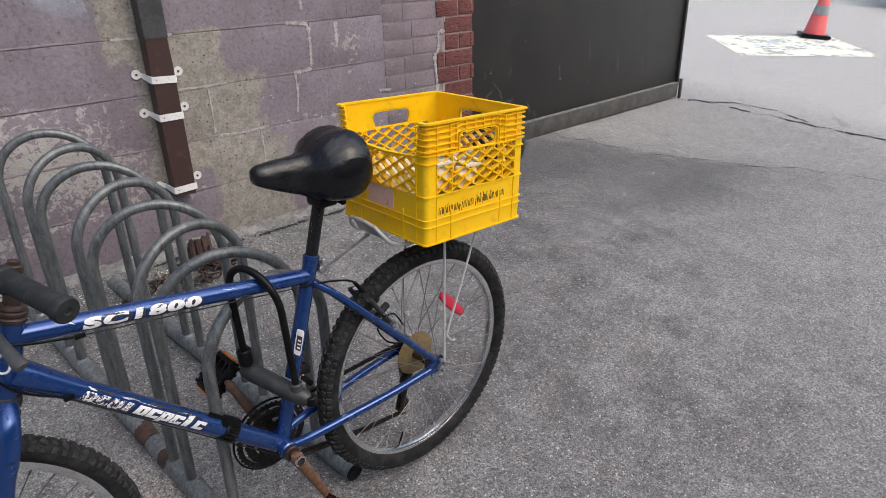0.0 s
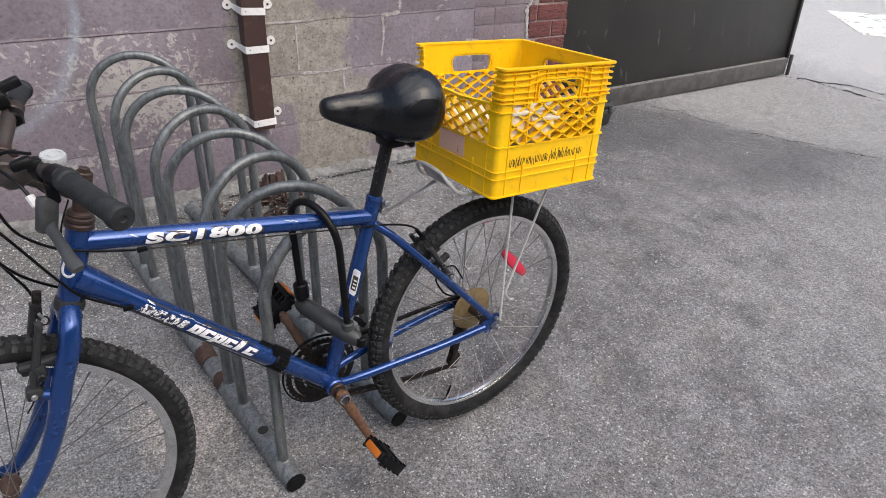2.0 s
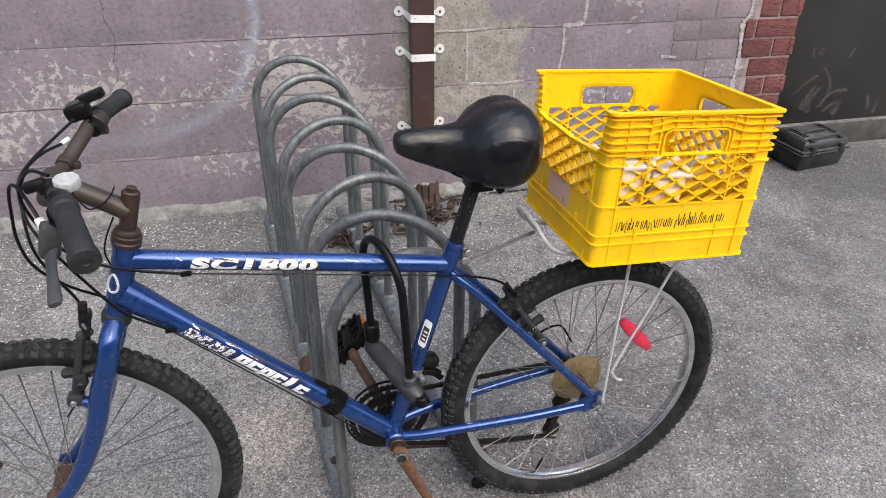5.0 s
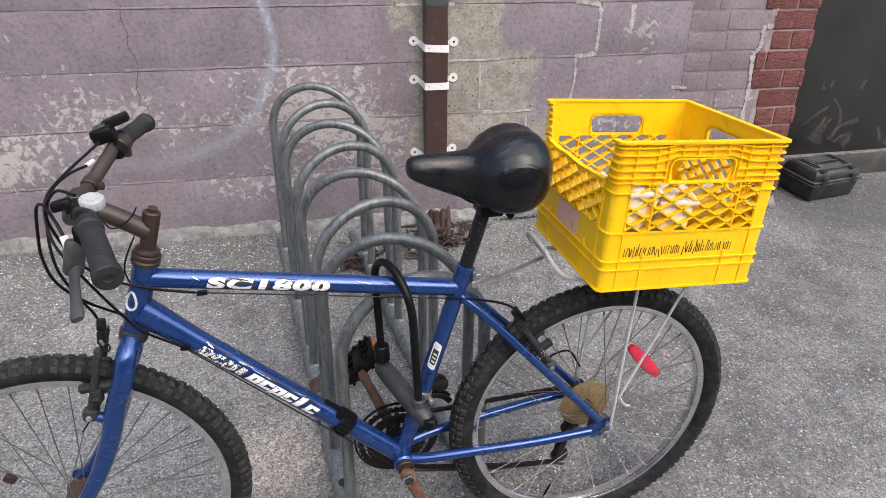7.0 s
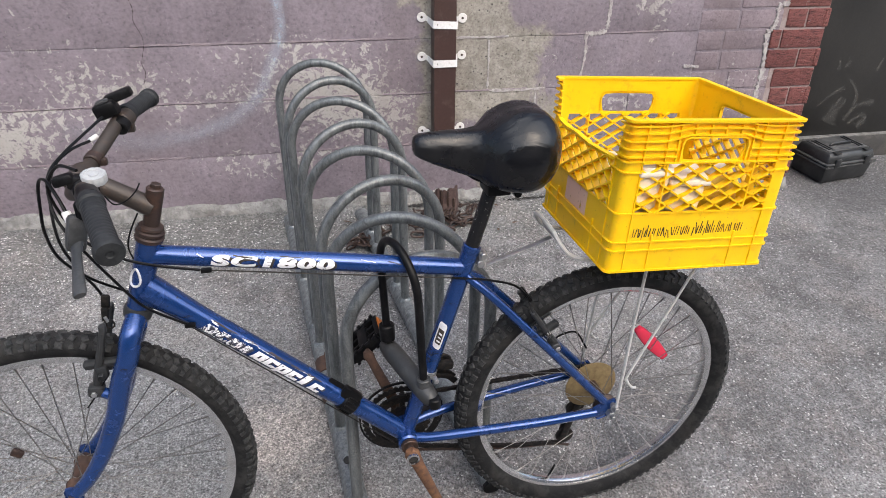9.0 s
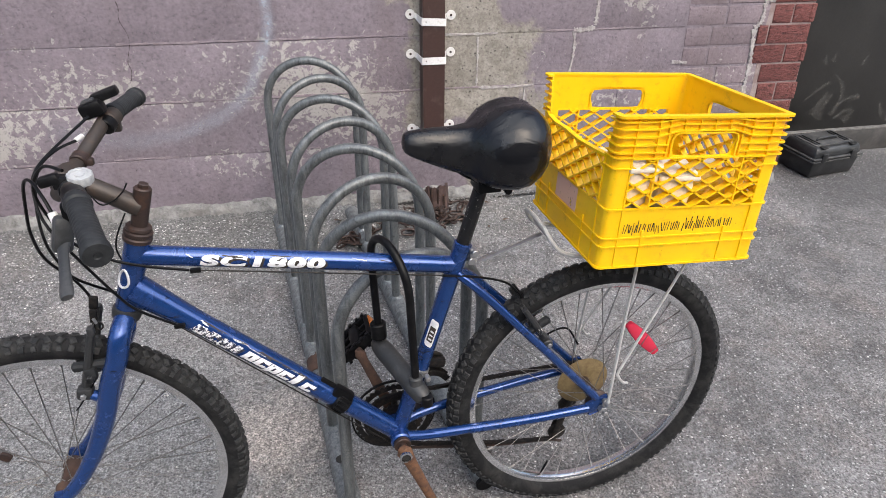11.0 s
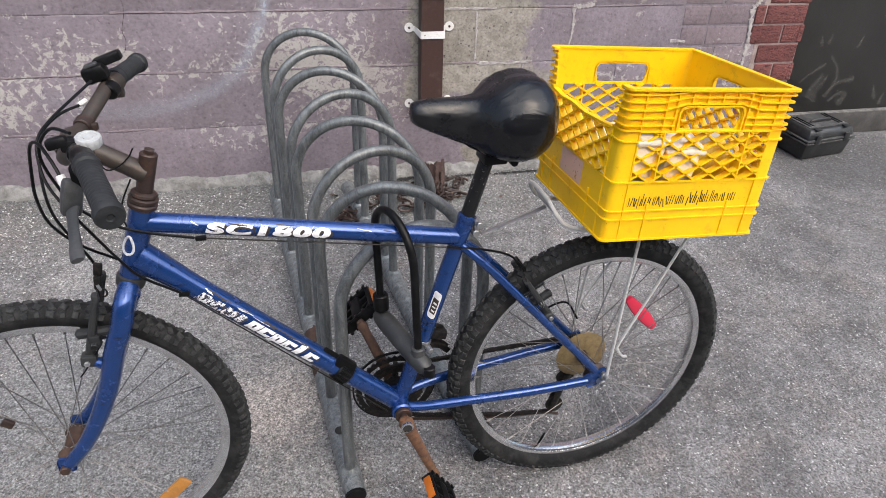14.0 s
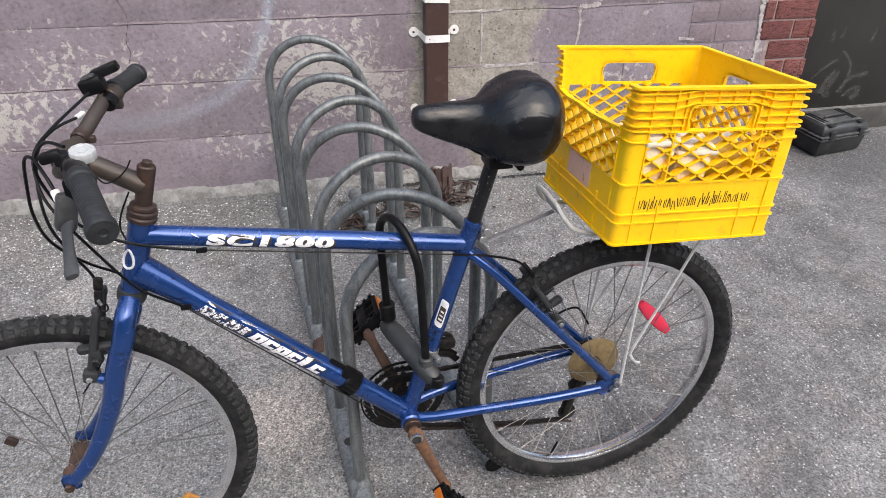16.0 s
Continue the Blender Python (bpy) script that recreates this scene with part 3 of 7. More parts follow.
def box(bm, centre, size, turn=None, bevel=0.0, taper=None):
    """A box; turn: a Matrix for its axes; taper: how wide its top is in x and y against its foot."""
    vs = []
    for x in (-0.5, 0.5):
        for y in (-0.5, 0.5):
            for z in (-0.5, 0.5):
                k = taper if taper and z > 0 else (1, 1)
                q = V(x * size[0] * k[0], y * size[1] * k[1], z * size[2])
                vs.append(bm.verts.new((turn @ q if turn else q) + Vector(centre)))
    fs = [bm.faces.new([vs[i] for i in f]) for f in ((0, 1, 3, 2), (4, 6, 7, 5), (0, 4, 5, 1), (2, 3, 7, 6), (0, 2, 6, 4), (1, 5, 7, 3))]
    if bevel:
        es = list({e for f in fs for e in f.edges})
        bmesh.ops.bevel(bm, geom=es, offset=bevel, segments=2, profile=0.5, affect="EDGES")
    return bm


def lathe(bm, profile, m=None, seg=24, closed=False):
    """Turns (radius, height) pairs round local z, laid by m."""
    m = m or Matrix.Identity(4)
    rings = []
    for r, h in profile:
        rings.append([bm.verts.new(m @ V(r * math.cos(t), r * math.sin(t), h)) for t in (2 * math.pi * k / seg for k in range(seg))])
    pairs = list(zip(rings, rings[1:])) + ([(rings[-1], rings[0])] if closed else [])
    for a, b in pairs:
        for k in range(seg):
            bm.faces.new((a[k], a[(k + 1) % seg], b[(k + 1) % seg], b[k]))
    if not closed:
        bm.faces.new(rings[0])
        bm.faces.new(rings[-1])
    return bm


def along(p, q):
    """A matrix at p whose z points to q."""
    d = (Vector(q) - Vector(p)).normalized()
    return Matrix.Translation(p) @ d.to_track_quat("Z", "Y").to_matrix().to_4x4()


def rod(bm, p, q, r0, r1=None, seg=12):
    """A bevelled rod from p to q."""
    r1 = r0 if r1 is None else r1
    L = (Vector(q) - Vector(p)).length
    c = min(r0, r1, L) * 0.15
    return lathe(bm, [(r0 - c, 0), (r0, c), (r1, L - c), (r1 - c, L)], along(p, q), seg)


def B():
    return bmesh.new()


ROUND_Y = Matrix.Rotation(radians(-90), 4, "X")  # turns local z to +y

# ---- the setting: ground, wall, footing, gate ----


def ground_z(x, y):
    """The yard falls gently away from the wall; dirt banks up against it."""
    z = 0.1063 * 7 * math.tanh(y / 7) - 0.0085 * 20 * math.tanh(x / 20)
    bank = 0.04 * max(0.0, min(y, 1.6)) ** 2 * (1.0 if x < 1.2 else max(0.0, 1 - (x - 1.2) / 0.5))
    return z + bank


def graded(lo, hi, fine_lo, fine_hi, step):
    v, out = fine_lo, []
    while v <= fine_hi:
        out.append(v)
        v += step
    s, a = step, fine_hi
    while a < hi:
        s *= 1.35
        a += s
        out.append(a)
    s, a = step, fine_lo
    while a > lo:
        s *= 1.35
        a -= s
        out.insert(0, a)
    return out


def build_ground():
    xs, ys = graded(-400, 400, -3.0, 6.0, 0.07), graded(-400, 400, -1.6, 2.2, 0.07)
    verts, faces = [], []
    for y in ys:
        for x in xs:
            near = max(0.0, 1 - (abs(x - 1) + abs(y)) / 9)
            wob = noise.noise(V(x * 1.7, y * 1.7, 0)) * 0.006 + noise.noise(V(x * 6, y * 6, 3)) * 0.0025
            verts.append((x, y, ground_z(x, y) + wob * near))
    nx = len(xs)
    for j in range(len(ys) - 1):
        for i in range(nx - 1):
            k = j * nx + i
            faces.append((k, k + 1, k + nx + 1, k + nx))
    me = bpy.data.meshes.new("ground")
    me.from_pydata(verts, [], faces)
    me.polygons.foreach_set("use_smooth", [True] * len(me.polygons))
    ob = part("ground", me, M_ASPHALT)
    return tagged(ob, "grey weathered asphalt yard sloping away from the wall", "asphalt", kind="structure")


ground = build_ground()


def on_ground(x, y, up=0.0):
    near = max(0.0, 1 - (abs(x - 1) + abs(y)) / 9)
    wob = noise.noise(V(x * 1.7, y * 1.7, 0)) * 0.006 + noise.noise(V(x * 6, y * 6, 3)) * 0.0025
    return V(x, y, ground_z(x, y) + wob * near + up)


def ribbon(points, width, up, seed, steps=40):
    """A thin, ragged strip lying on the ground, closing up here and there."""
    rnd = random.Random(seed)
    bm, p = B(), glide([(x, y, 0) for x, y in points], steps)
    prev, drift = None, 0.0
    for i, q in enumerate(p):
        d = (p[min(i + 1, len(p) - 1)] - p[max(i - 1, 0)]).normalized()
        s = V(-d.y, d.x, 0)
        drift = drift * 0.8 + rnd.uniform(-1, 1) * 0.008
        off = s * (noise.noise(q * 5) * 0.05 + drift)
        open_up = 0.55 + 0.9 * noise.noise(q * 7 + V(seed, 0, 0))
        w = width * max(0.0, open_up + 0.5 * rnd.uniform(-1, 1))
        row = None if w < width * 0.12 else [bm.verts.new(on_ground(*(q + off + s * k).xy, up)) for k in (-w, w * rnd.uniform(0.3, 1.0))]
        if row and prev:
            bm.faces.new((prev[0], prev[1], row[1], row[0]))
        prev = row
    return bm


for points, width, seed in (
        (((4.30, 1.66), (4.42, 1.40), (4.50, 1.0), (4.54, 0.6), (4.68, 0.1), (4.9, -0.5)), 0.032, 2),
        (((4.38, 1.50), (4.62, 1.25), (4.70, 0.95), (4.60, 0.70)), 0.020, 3),
        (((2.6, 1.66), (2.85, 1.1), (3.17, 0.6), (3.6, 0.08), (4.0, -0.5)), 0.005, 4)):
    tagged(part("crack", ribbon(points, width, 0.003, seed), M_CRACK, ground))

# a thin, broken dark line where the footing meets the asphalt
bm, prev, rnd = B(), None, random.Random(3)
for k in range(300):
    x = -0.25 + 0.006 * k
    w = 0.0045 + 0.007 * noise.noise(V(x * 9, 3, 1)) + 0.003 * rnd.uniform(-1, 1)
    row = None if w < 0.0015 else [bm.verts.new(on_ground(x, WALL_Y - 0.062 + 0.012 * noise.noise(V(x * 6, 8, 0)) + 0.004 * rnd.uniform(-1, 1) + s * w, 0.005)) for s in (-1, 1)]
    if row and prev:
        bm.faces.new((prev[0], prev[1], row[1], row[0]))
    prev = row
tagged(part("dirt_line", bm, M_CRACK, ground), "thin dark broken line along the wall's foot")

# the wall behind the blocks
CORNER_X = 1.59


def build_wall():
    bm = B()
    box(bm, ((-6 + CORNER_X) / 2, WALL_Y + 0.1035, 1.55), (CORNER_X + 6, 0.2, 3.3))
    w = tagged(part("wall_north", bm, M_WALL), "old masonry wall with flaking mauve paint", "wall", kind="structure")
    bm = B()
    box(bm, (CORNER_X - 0.104, WALL_Y + 0.46, 1.55), (0.2, 0.5, 3.3))
    r = tagged(part("wall_return", bm, M_RED_BRICK), "red brick wall end beside the gate", "wall", kind="structure")
    return w, r


wall, wall_return = build_wall()


# unseen wall, added to block the low sky and darken reflections on the bike
bm = B()
box(bm, (1.0, -7.6, 1.6), (30.0, 0.25, 5.4))
tagged(part("wall_south", bm, M_FAR_WALL), "unseen plain wall across the yard, added to darken low reflections", "wall", kind="structure")


def slab_mesh(name, length, height, depth, mat, bevel, seed, beds_only=False):
    """One masonry piece, its face at y = 0, slightly uneven; beds_only rounds just its long edges."""
    rnd = random.Random(seed)
    bm = B()
    box(bm, (0, depth / 2, 0), (length, depth, height), bevel=0.0 if beds_only else bevel)
    if beds_only:
        es = [e for e in bm.edges if all(v.co.y < depth * 0.1 for v in e.verts) and abs(e.verts[0].co.z - e.verts[1].co.z) < 0.001]
        bmesh.ops.bevel(bm, geom=es, offset=bevel, segments=2, profile=0.5, affect="EDGES")
    for v in bm.verts:
        v.co += V(0 if beds_only else rnd.uniform(-1, 1) * 0.0012, rnd.uniform(-0.3, 0.5) * 0.001, rnd.uniform(-1, 1) * 0.0012)
    me = finish(bm)
    me.materials.append(mat)
    return me


def build_blocks():
    rnd = random.Random(5)
    full = [slab_mesh("concrete_block", BLOCK - 0.0004, COURSE - 0.0026, 0.02, M_WALL, 0.0020, k, True) for k in range(4)]
    starts = {0: 0.605, -1: 0.122, -2: 0.322, -3: 0.10}
    for k in range(-4, 11):
        z = COURSE_Z + (k + 0.5) * COURSE
        x0 = starts.get(k, 0.605 if k % 2 == 0 else 0.40)
        x = x0 + BLOCK * 2
        while x > -5.6:
            a, b = x - BLOCK, x
            x = a
            if a > 0.99:
                continue
            if b > 1.0:
                length = 1.0 - a - 0.006
                if length < 0.03:
                    continue
                me = slab_mesh("concrete_block", length, COURSE - 0.004, 0.02, M_WALL, 0.002, 9)
                mid = a + length / 2 + 0.003
            else:
                me, mid = rnd.choice(full), (a + b) / 2
            part("concrete_block", me, M_WALL, wall, at=pose(mid, WALL_Y + rnd.uniform(-0.0005, 0.0007), z))


BRICK_H, BRICK_L = COURSE / 2.5, 0.203


def build_bricks():
    rnd = random.Random(8)
    painted = [slab_mesh("brick", BRICK_L - 0.009, BRICK_H - 0.009, 0.02, M_PAINTED_BRICK, 0.0035, 30 + k) for k in range(3)]
    red = [slab_mesh("brick", BRICK_L - 0.009, BRICK_H - 0.009, 0.024, M_RED_BRICK, 0.003, 40 + k) for k in range(3)]
    bm = B()
    box(bm, ((1.37 + CORNER_X) / 2, WALL_Y + 0.006, 1.55), (CORNER_X - 1.37 - 0.002, 0.009, 3.2))
    part("mortar_bed", bm, M_MORTAR, wall, "pinkish mortar between the red bricks")
    for k in range(0, 38):
        z = COURSE_Z + (k - 10 + 0.5) * BRICK_H
        cut = 1.335 + (0.058 if (k // 2) % 2 else 0.0)
        # red bricks to the corner
        x = CORNER_X - (0.0 if k % 2 else BRICK_L / 2)
        if k % 2 == 0:
            me = slab_mesh("brick", BRICK_L / 2 - 0.009, BRICK_H - 0.009, 0.024, M_RED_BRICK, 0.003, k)
            part("brick", me, M_RED_BRICK, wall, at=pose(CORNER_X - BRICK_L / 4, WALL_Y - 0.004, z))
        while x - BRICK_L > cut - 0.01:
            part("brick", rnd.choice(red), M_RED_BRICK, wall, at=pose(x - BRICK_L / 2, WALL_Y - 0.004 + rnd.uniform(-0.001, 0.001), z))
            x -= BRICK_L
        if x - cut > 0.02:
            me = slab_mesh("brick", x - cut - 0.009, BRICK_H - 0.009, 0.024, M_RED_BRICK, 0.003, k)
            part("brick", me, M_RED_BRICK, wall, at=pose((x + cut) / 2, WALL_Y - 0.004, z))
            x = cut
        # painted bricks up to the blocks
        end = x - 0.012
        while end > 1.0:
            a = max(end - BRICK_L, 1.0)
            if end - a < 0.03:
                break
            me = rnd.choice(painted) if a > 1.0 else slab_mesh("brick", end - a - 0.009, BRICK_H - 0.009, 0.02, M_PAINTED_BRICK, 0.0035, k)
            part("brick", me, M_PAINTED_BRICK, wall, at=pose((a + end) / 2, WALL_Y + 0.0012 + rnd.uniform(-0.0008, 0.0008), z))
            end = a
        # bricks of the return, seen at the corner
        for j in range(2):
            part("brick", red[0], M_RED_BRICK, wall_return, at=pose(CORNER_X + 0.004, WALL_Y + 0.09 + j * BRICK_L + (BRICK_L / 2 if k % 2 else 0), z, 0, 0, 90))


def wall_strip(points, width, out, seed, steps=14, rag=0.55):
    """A ragged strip on the wall's face through (x, z) points."""
    rnd = random.Random(seed)
    bm = B()
    p = glide([(x, 0, z) for x, z in points], steps)
    front = []
    for i, q in enumerate(p):
        d = (p[min(i + 1, len(p) - 1)] - p[max(i - 1, 0)]).normalized()
        s = V(-d.z, 0, d.x)
        w = width * (1 + rag * rnd.uniform(-1, 1))
        front.append([bm.verts.new(q + s * k * w + V(0, WALL_Y + y, 0)) for k, y in ((-1, 0.001), (-0.8, -out), (0.8 + 0.2 * rnd.uniform(-1, 1), -out), (1, 0.001))])
    for a, b in zip(front, front[1:]):
        for k in range(3):
            bm.faces.new((a[k], a[k + 1], b[k + 1], b[k]))
    return bm


def build_wall_marks():
    for k, (pts, w) in enumerate((
            (((0.498, 1.072), (0.56, 1.066), (0.60, 1.05), (0.604, 0.96), (0.600, 0.885)), 0.010),
            (((0.60, 0.876), (0.55, 0.868), (0.512, 0.868)), 0.009),
            (((0.513, 0.866), (0.520, 0.80), (0.508, 0.70)), 0.007),
            (((0.742, 1.06), (0.742, 0.99), (0.738, 0.95)), 0.011),
            (((0.58, 1.12), (0.575, 1.2), (0.582, 1.27)), 0.009),
            (((-0.02, 0.868), (0.10, 0.866), (0.20, 0.867)), 0.005),
            (((0.122, 0.855), (0.124, 0.76), (0.122, 0.67)), 0.005),
            (((0.13, 0.662), (0.25, 0.660), (0.36, 0.662)), 0.006),
            (((0.322, 0.655), (0.325, 0.55), (0.322, 0.47)), 0.005),
            (((0.96, 0.727), (1.0, 0.725), (1.03, 0.722)), 0.006),
            (((-0.2, 1.07), (-0.1, 1.069), (0.02, 1.07)), 0.006))):
        part("mortar_line", wall_strip(pts, w * 0.85, 0.0022, 50 + k), M_PALE_MORTAR, wall)
    # paint and mortar left standing proud along the beds
    rnd = random.Random(31)
    for k in range(-2, 4):
        z, x = COURSE_Z + k * COURSE + 0.0045, -3.2
        while x < 0.95:
            run = rnd.uniform(0.08, 0.55)
            if rnd.random() < 0.62:
                pts = [(x + run * j / 4, z + rnd.uniform(-0.0012, 0.0012)) for j in range(5)]
                part("joint_ridge", wall_strip(pts, 0.0032, 0.0016, rnd.randint(0, 999), 8, 0.7), M_RIDGE, wall)
            x += run + rnd.uniform(0.01, 0.12)
    # the open, toothed joint between the painted and the red bricks
    part("mortar_line", wall_strip(((1.40, 1.20), (1.394, 1.04), (1.399, 0.97), (1.350, 0.955), (1.346, 0.88), (1.320, 0.843), (1.335, 0.70), (1.33, 0.60), (1.345, 0.45), (1.335, 0.3)), 0.010, 0.003, 71, 16, 0.75), M_PALE_MORTAR, wall)
    part("crack", wall_strip(((-1.125, 1.085), (-1.132, 1.04), (-1.121, 0.99), (-1.126, 0.95), (-1.108, 0.90), (-1.112, 0.86), (-1.126, 0.81), (-1.120, 0.78), (-1.131, 0.74)), 0.0010, 0.0008, 72, 14, 0.95), M_WALL_CRACK, wall)


def spray_line(points, width, seed, fade=True):
    bm = B()
    uv = bm.loops.layers.uv.new("UVMap")
    p = glide([(x, 0, z) for x, z in points], 8)
    rows = []
    for i, q in enumerate(p):
        d = (p[min(i + 1, len(p) - 1)] - p[max(i - 1, 0)]).normalized()
        s = V(-d.z, 0, d.x)
        w = width * (1 + 0.25 * noise.noise(q * 9 + V(seed, 0, 0))) * (1 + 1.8 * i / len(p))
        rows.append([bm.verts.new(q + s * k * w + V(0, WALL_Y - 0.0035, 0)) for k in (-1, 1)])
    for i, (a, b) in enumerate(zip(rows, rows[1:])):
        f = bm.faces.new((a[0], a[1], b[1], b[0]))
        t0, t1 = (1 - 0.84 * i / len(p), 1 - 0.84 * (i + 1) / len(p)) if fade else (0.7, 0.7)
        for loop, c in zip(f.loops, ((0, t0), (1, t0), (1, t1), (0, t1))):
            loop[uv].uv = c
    return bm


def build_footing():
    """A rough, broken strip of concrete along the wall's foot."""
    n, m = 900, 9
    verts, faces = [], []
    for i in range(n + 1):
        x = -6 + (CORNER_X + 6) * i / n
        top = 0.258 - 0.010 * x + 0.022 * noise.noise(V(x * 2.2, 0, 7)) + 0.020 * noise.noise(V(x * 6, 0, 2)) + 0.009 * noise.noise(V(x * 17, 0, 4)) + 0.006 * noise.noise(V(x * 51, 0, 4)) - (0.03 if x > 1.0 else 0.0)
        out = 0.036 + 0.014 * noise.noise(V(x * 2.3, 4, 0)) + 0.010 * noise.noise(V(x * 14, 1, 0))
        foot = ground_z(x, WALL_Y - out) - 0.02
        for j in range(m):
            t = j / (m - 1)
            y = 0.008 - out * min(1.0, 1.5 * t) ** 0.6 - 0.010 * t
            z = top + (foot - top) * t ** 1.4
            lump = 0.0 if j == 0 else 0.010 * noise.noise(V(x * 16, z * 30, 3)) + 0.007 * noise.noise(V(x * 45, z * 60, 9))
            verts.append((x, WALL_Y + y - lump, z + lump * 0.8))
    for i in range(n):
        for j in range(m - 1):
            k = i * m + j
            faces.append((k, k + 1, k + m + 1, k + m))
    me = bpy.data.meshes.new("footing")
    me.from_pydata(verts, [], faces)
    me.polygons.foreach_set("use_smooth", [True] * len(me.polygons))
    return tagged(part("footing", me, M_FOOTING), "rough grey concrete footing along the wall", "footing", kind="structure")


build_footing()


def build_gate():
    """A tall dark sheet-steel gate panel with a bottom rail, standing back beside the wall's end."""
    y = 1.71
    g = thing("metal_gate", pose(2.95, y, 0), "tall black sheet-steel gate with a dusty bottom rail", "gate")
    x0, x1 = CORNER_X - 2.95 - 0.05, 4.315 - 2.95
    mid, w = (x0 + x1) / 2, x1 - x0
    bm = B()
    box(bm, (mid, 0.02, 1.33), (w, 0.03, 2.12), bevel=0.003)
    part("panel", bm, M_GATE, g)
    bm = B()
    box(bm, (mid - 0.005, -0.004, 0.213), (w - 0.01, 0.05, 0.115), bevel=0.004)
    rail = part("bottom_rail", bm, M_GATE_RAIL, g)
    bm = B()
    box(bm, (mid - 0.005, -0.008, 0.2735), (w - 0.012, 0.044, 0.006), bevel=0.002)
    part("dusty_ledge", bm, M_GATE_LEDGE, rail, "pale dust along the rail's top")
    bm = B()
    box(bm, (x1 + 0.012, 0.01, 1.33), (0.03, 0.05, 2.2), bevel=0.004)
    part("end_post", bm, M_GATE, g)
    bm = B()
    rod(bm, (x1 + 0.03, -0.03, 0.14), (x1 + 0.03, -0.03, 0.30), 0.014)
    part("drop_bolt", bm, M_GATE_RAIL, g)
    bm = B()
    box(bm, (mid, -0.002, 2.34), (w, 0.05, 0.09), bevel=0.004)
    part("top_rail", bm, M_GATE_RAIL, g)
    # chalky rub marks
    for k, (pts, w) in enumerate((
            (((1.93, 0.43), (2.00, 0.49), (2.06, 0.52)), 0.006), (((2.08, 0.56), (2.135, 0.50), (2.145, 0.42), (2.11, 0.35)), 0.007), (((2.06, 0.47), (2.02, 0.40), (2.00, 0.35)), 0.013), (((2.09, 0.46), (2.05, 0.39), (2.04, 0.33)), 0.009),
            (((2.13, 0.40), (2.19, 0.43), (2.26, 0.44)), 0.007), (((2.14, 0.33), (2.20, 0.37), (2.23, 0.35), (2.20, 0.31)), 0.010), (((1.99, 0.66), (2.00, 0.61)), 0.006), (((2.05, 0.67), (2.04, 0.62)), 0.007), (((2.24, 0.66), (2.22, 0.60)), 0.005),
            (((2.40, 0.40), (2.43, 0.33)), 0.008), (((2.48, 0.36), (2.47, 0.30)), 0.008), (((2.72, 0.62), (2.74, 0.50)), 0.006), (((3.4, 0.6), (3.43, 0.48)), 0.007), (((3.05, 0.72), (3.07, 0.60)), 0.005), (((3.75, 0.52), (3.77, 0.40)), 0.006), (((2.2, 1.02), (2.34, 1.03)), 0.003))):
        bm = spray_line(pts, w * 1.3, 90 + k, False)
        for v in bm.verts:
            v.co += V(-2.95, 0, 0)
            v.co.y = 0.0030
        part("scuff", bm, M_CHALK, g)
    return g


build_gate()

# ---- the bike rack ----
TUBE_R, STEP, HOOP_H = 0.0135, 0.1606, 0.666


def rack_point(side, u, up):
    """side -1: the rail under the saddle's far side of the bars, +1 the other; u: metres from the near end towards the wall."""
    y = u - 0.0075
    x = (-0.5385 - 0.1062 * y) if side < 0 else (-0.2064 - 0.1486 * y)
    return V(x, y, 0.1444 * y + up)


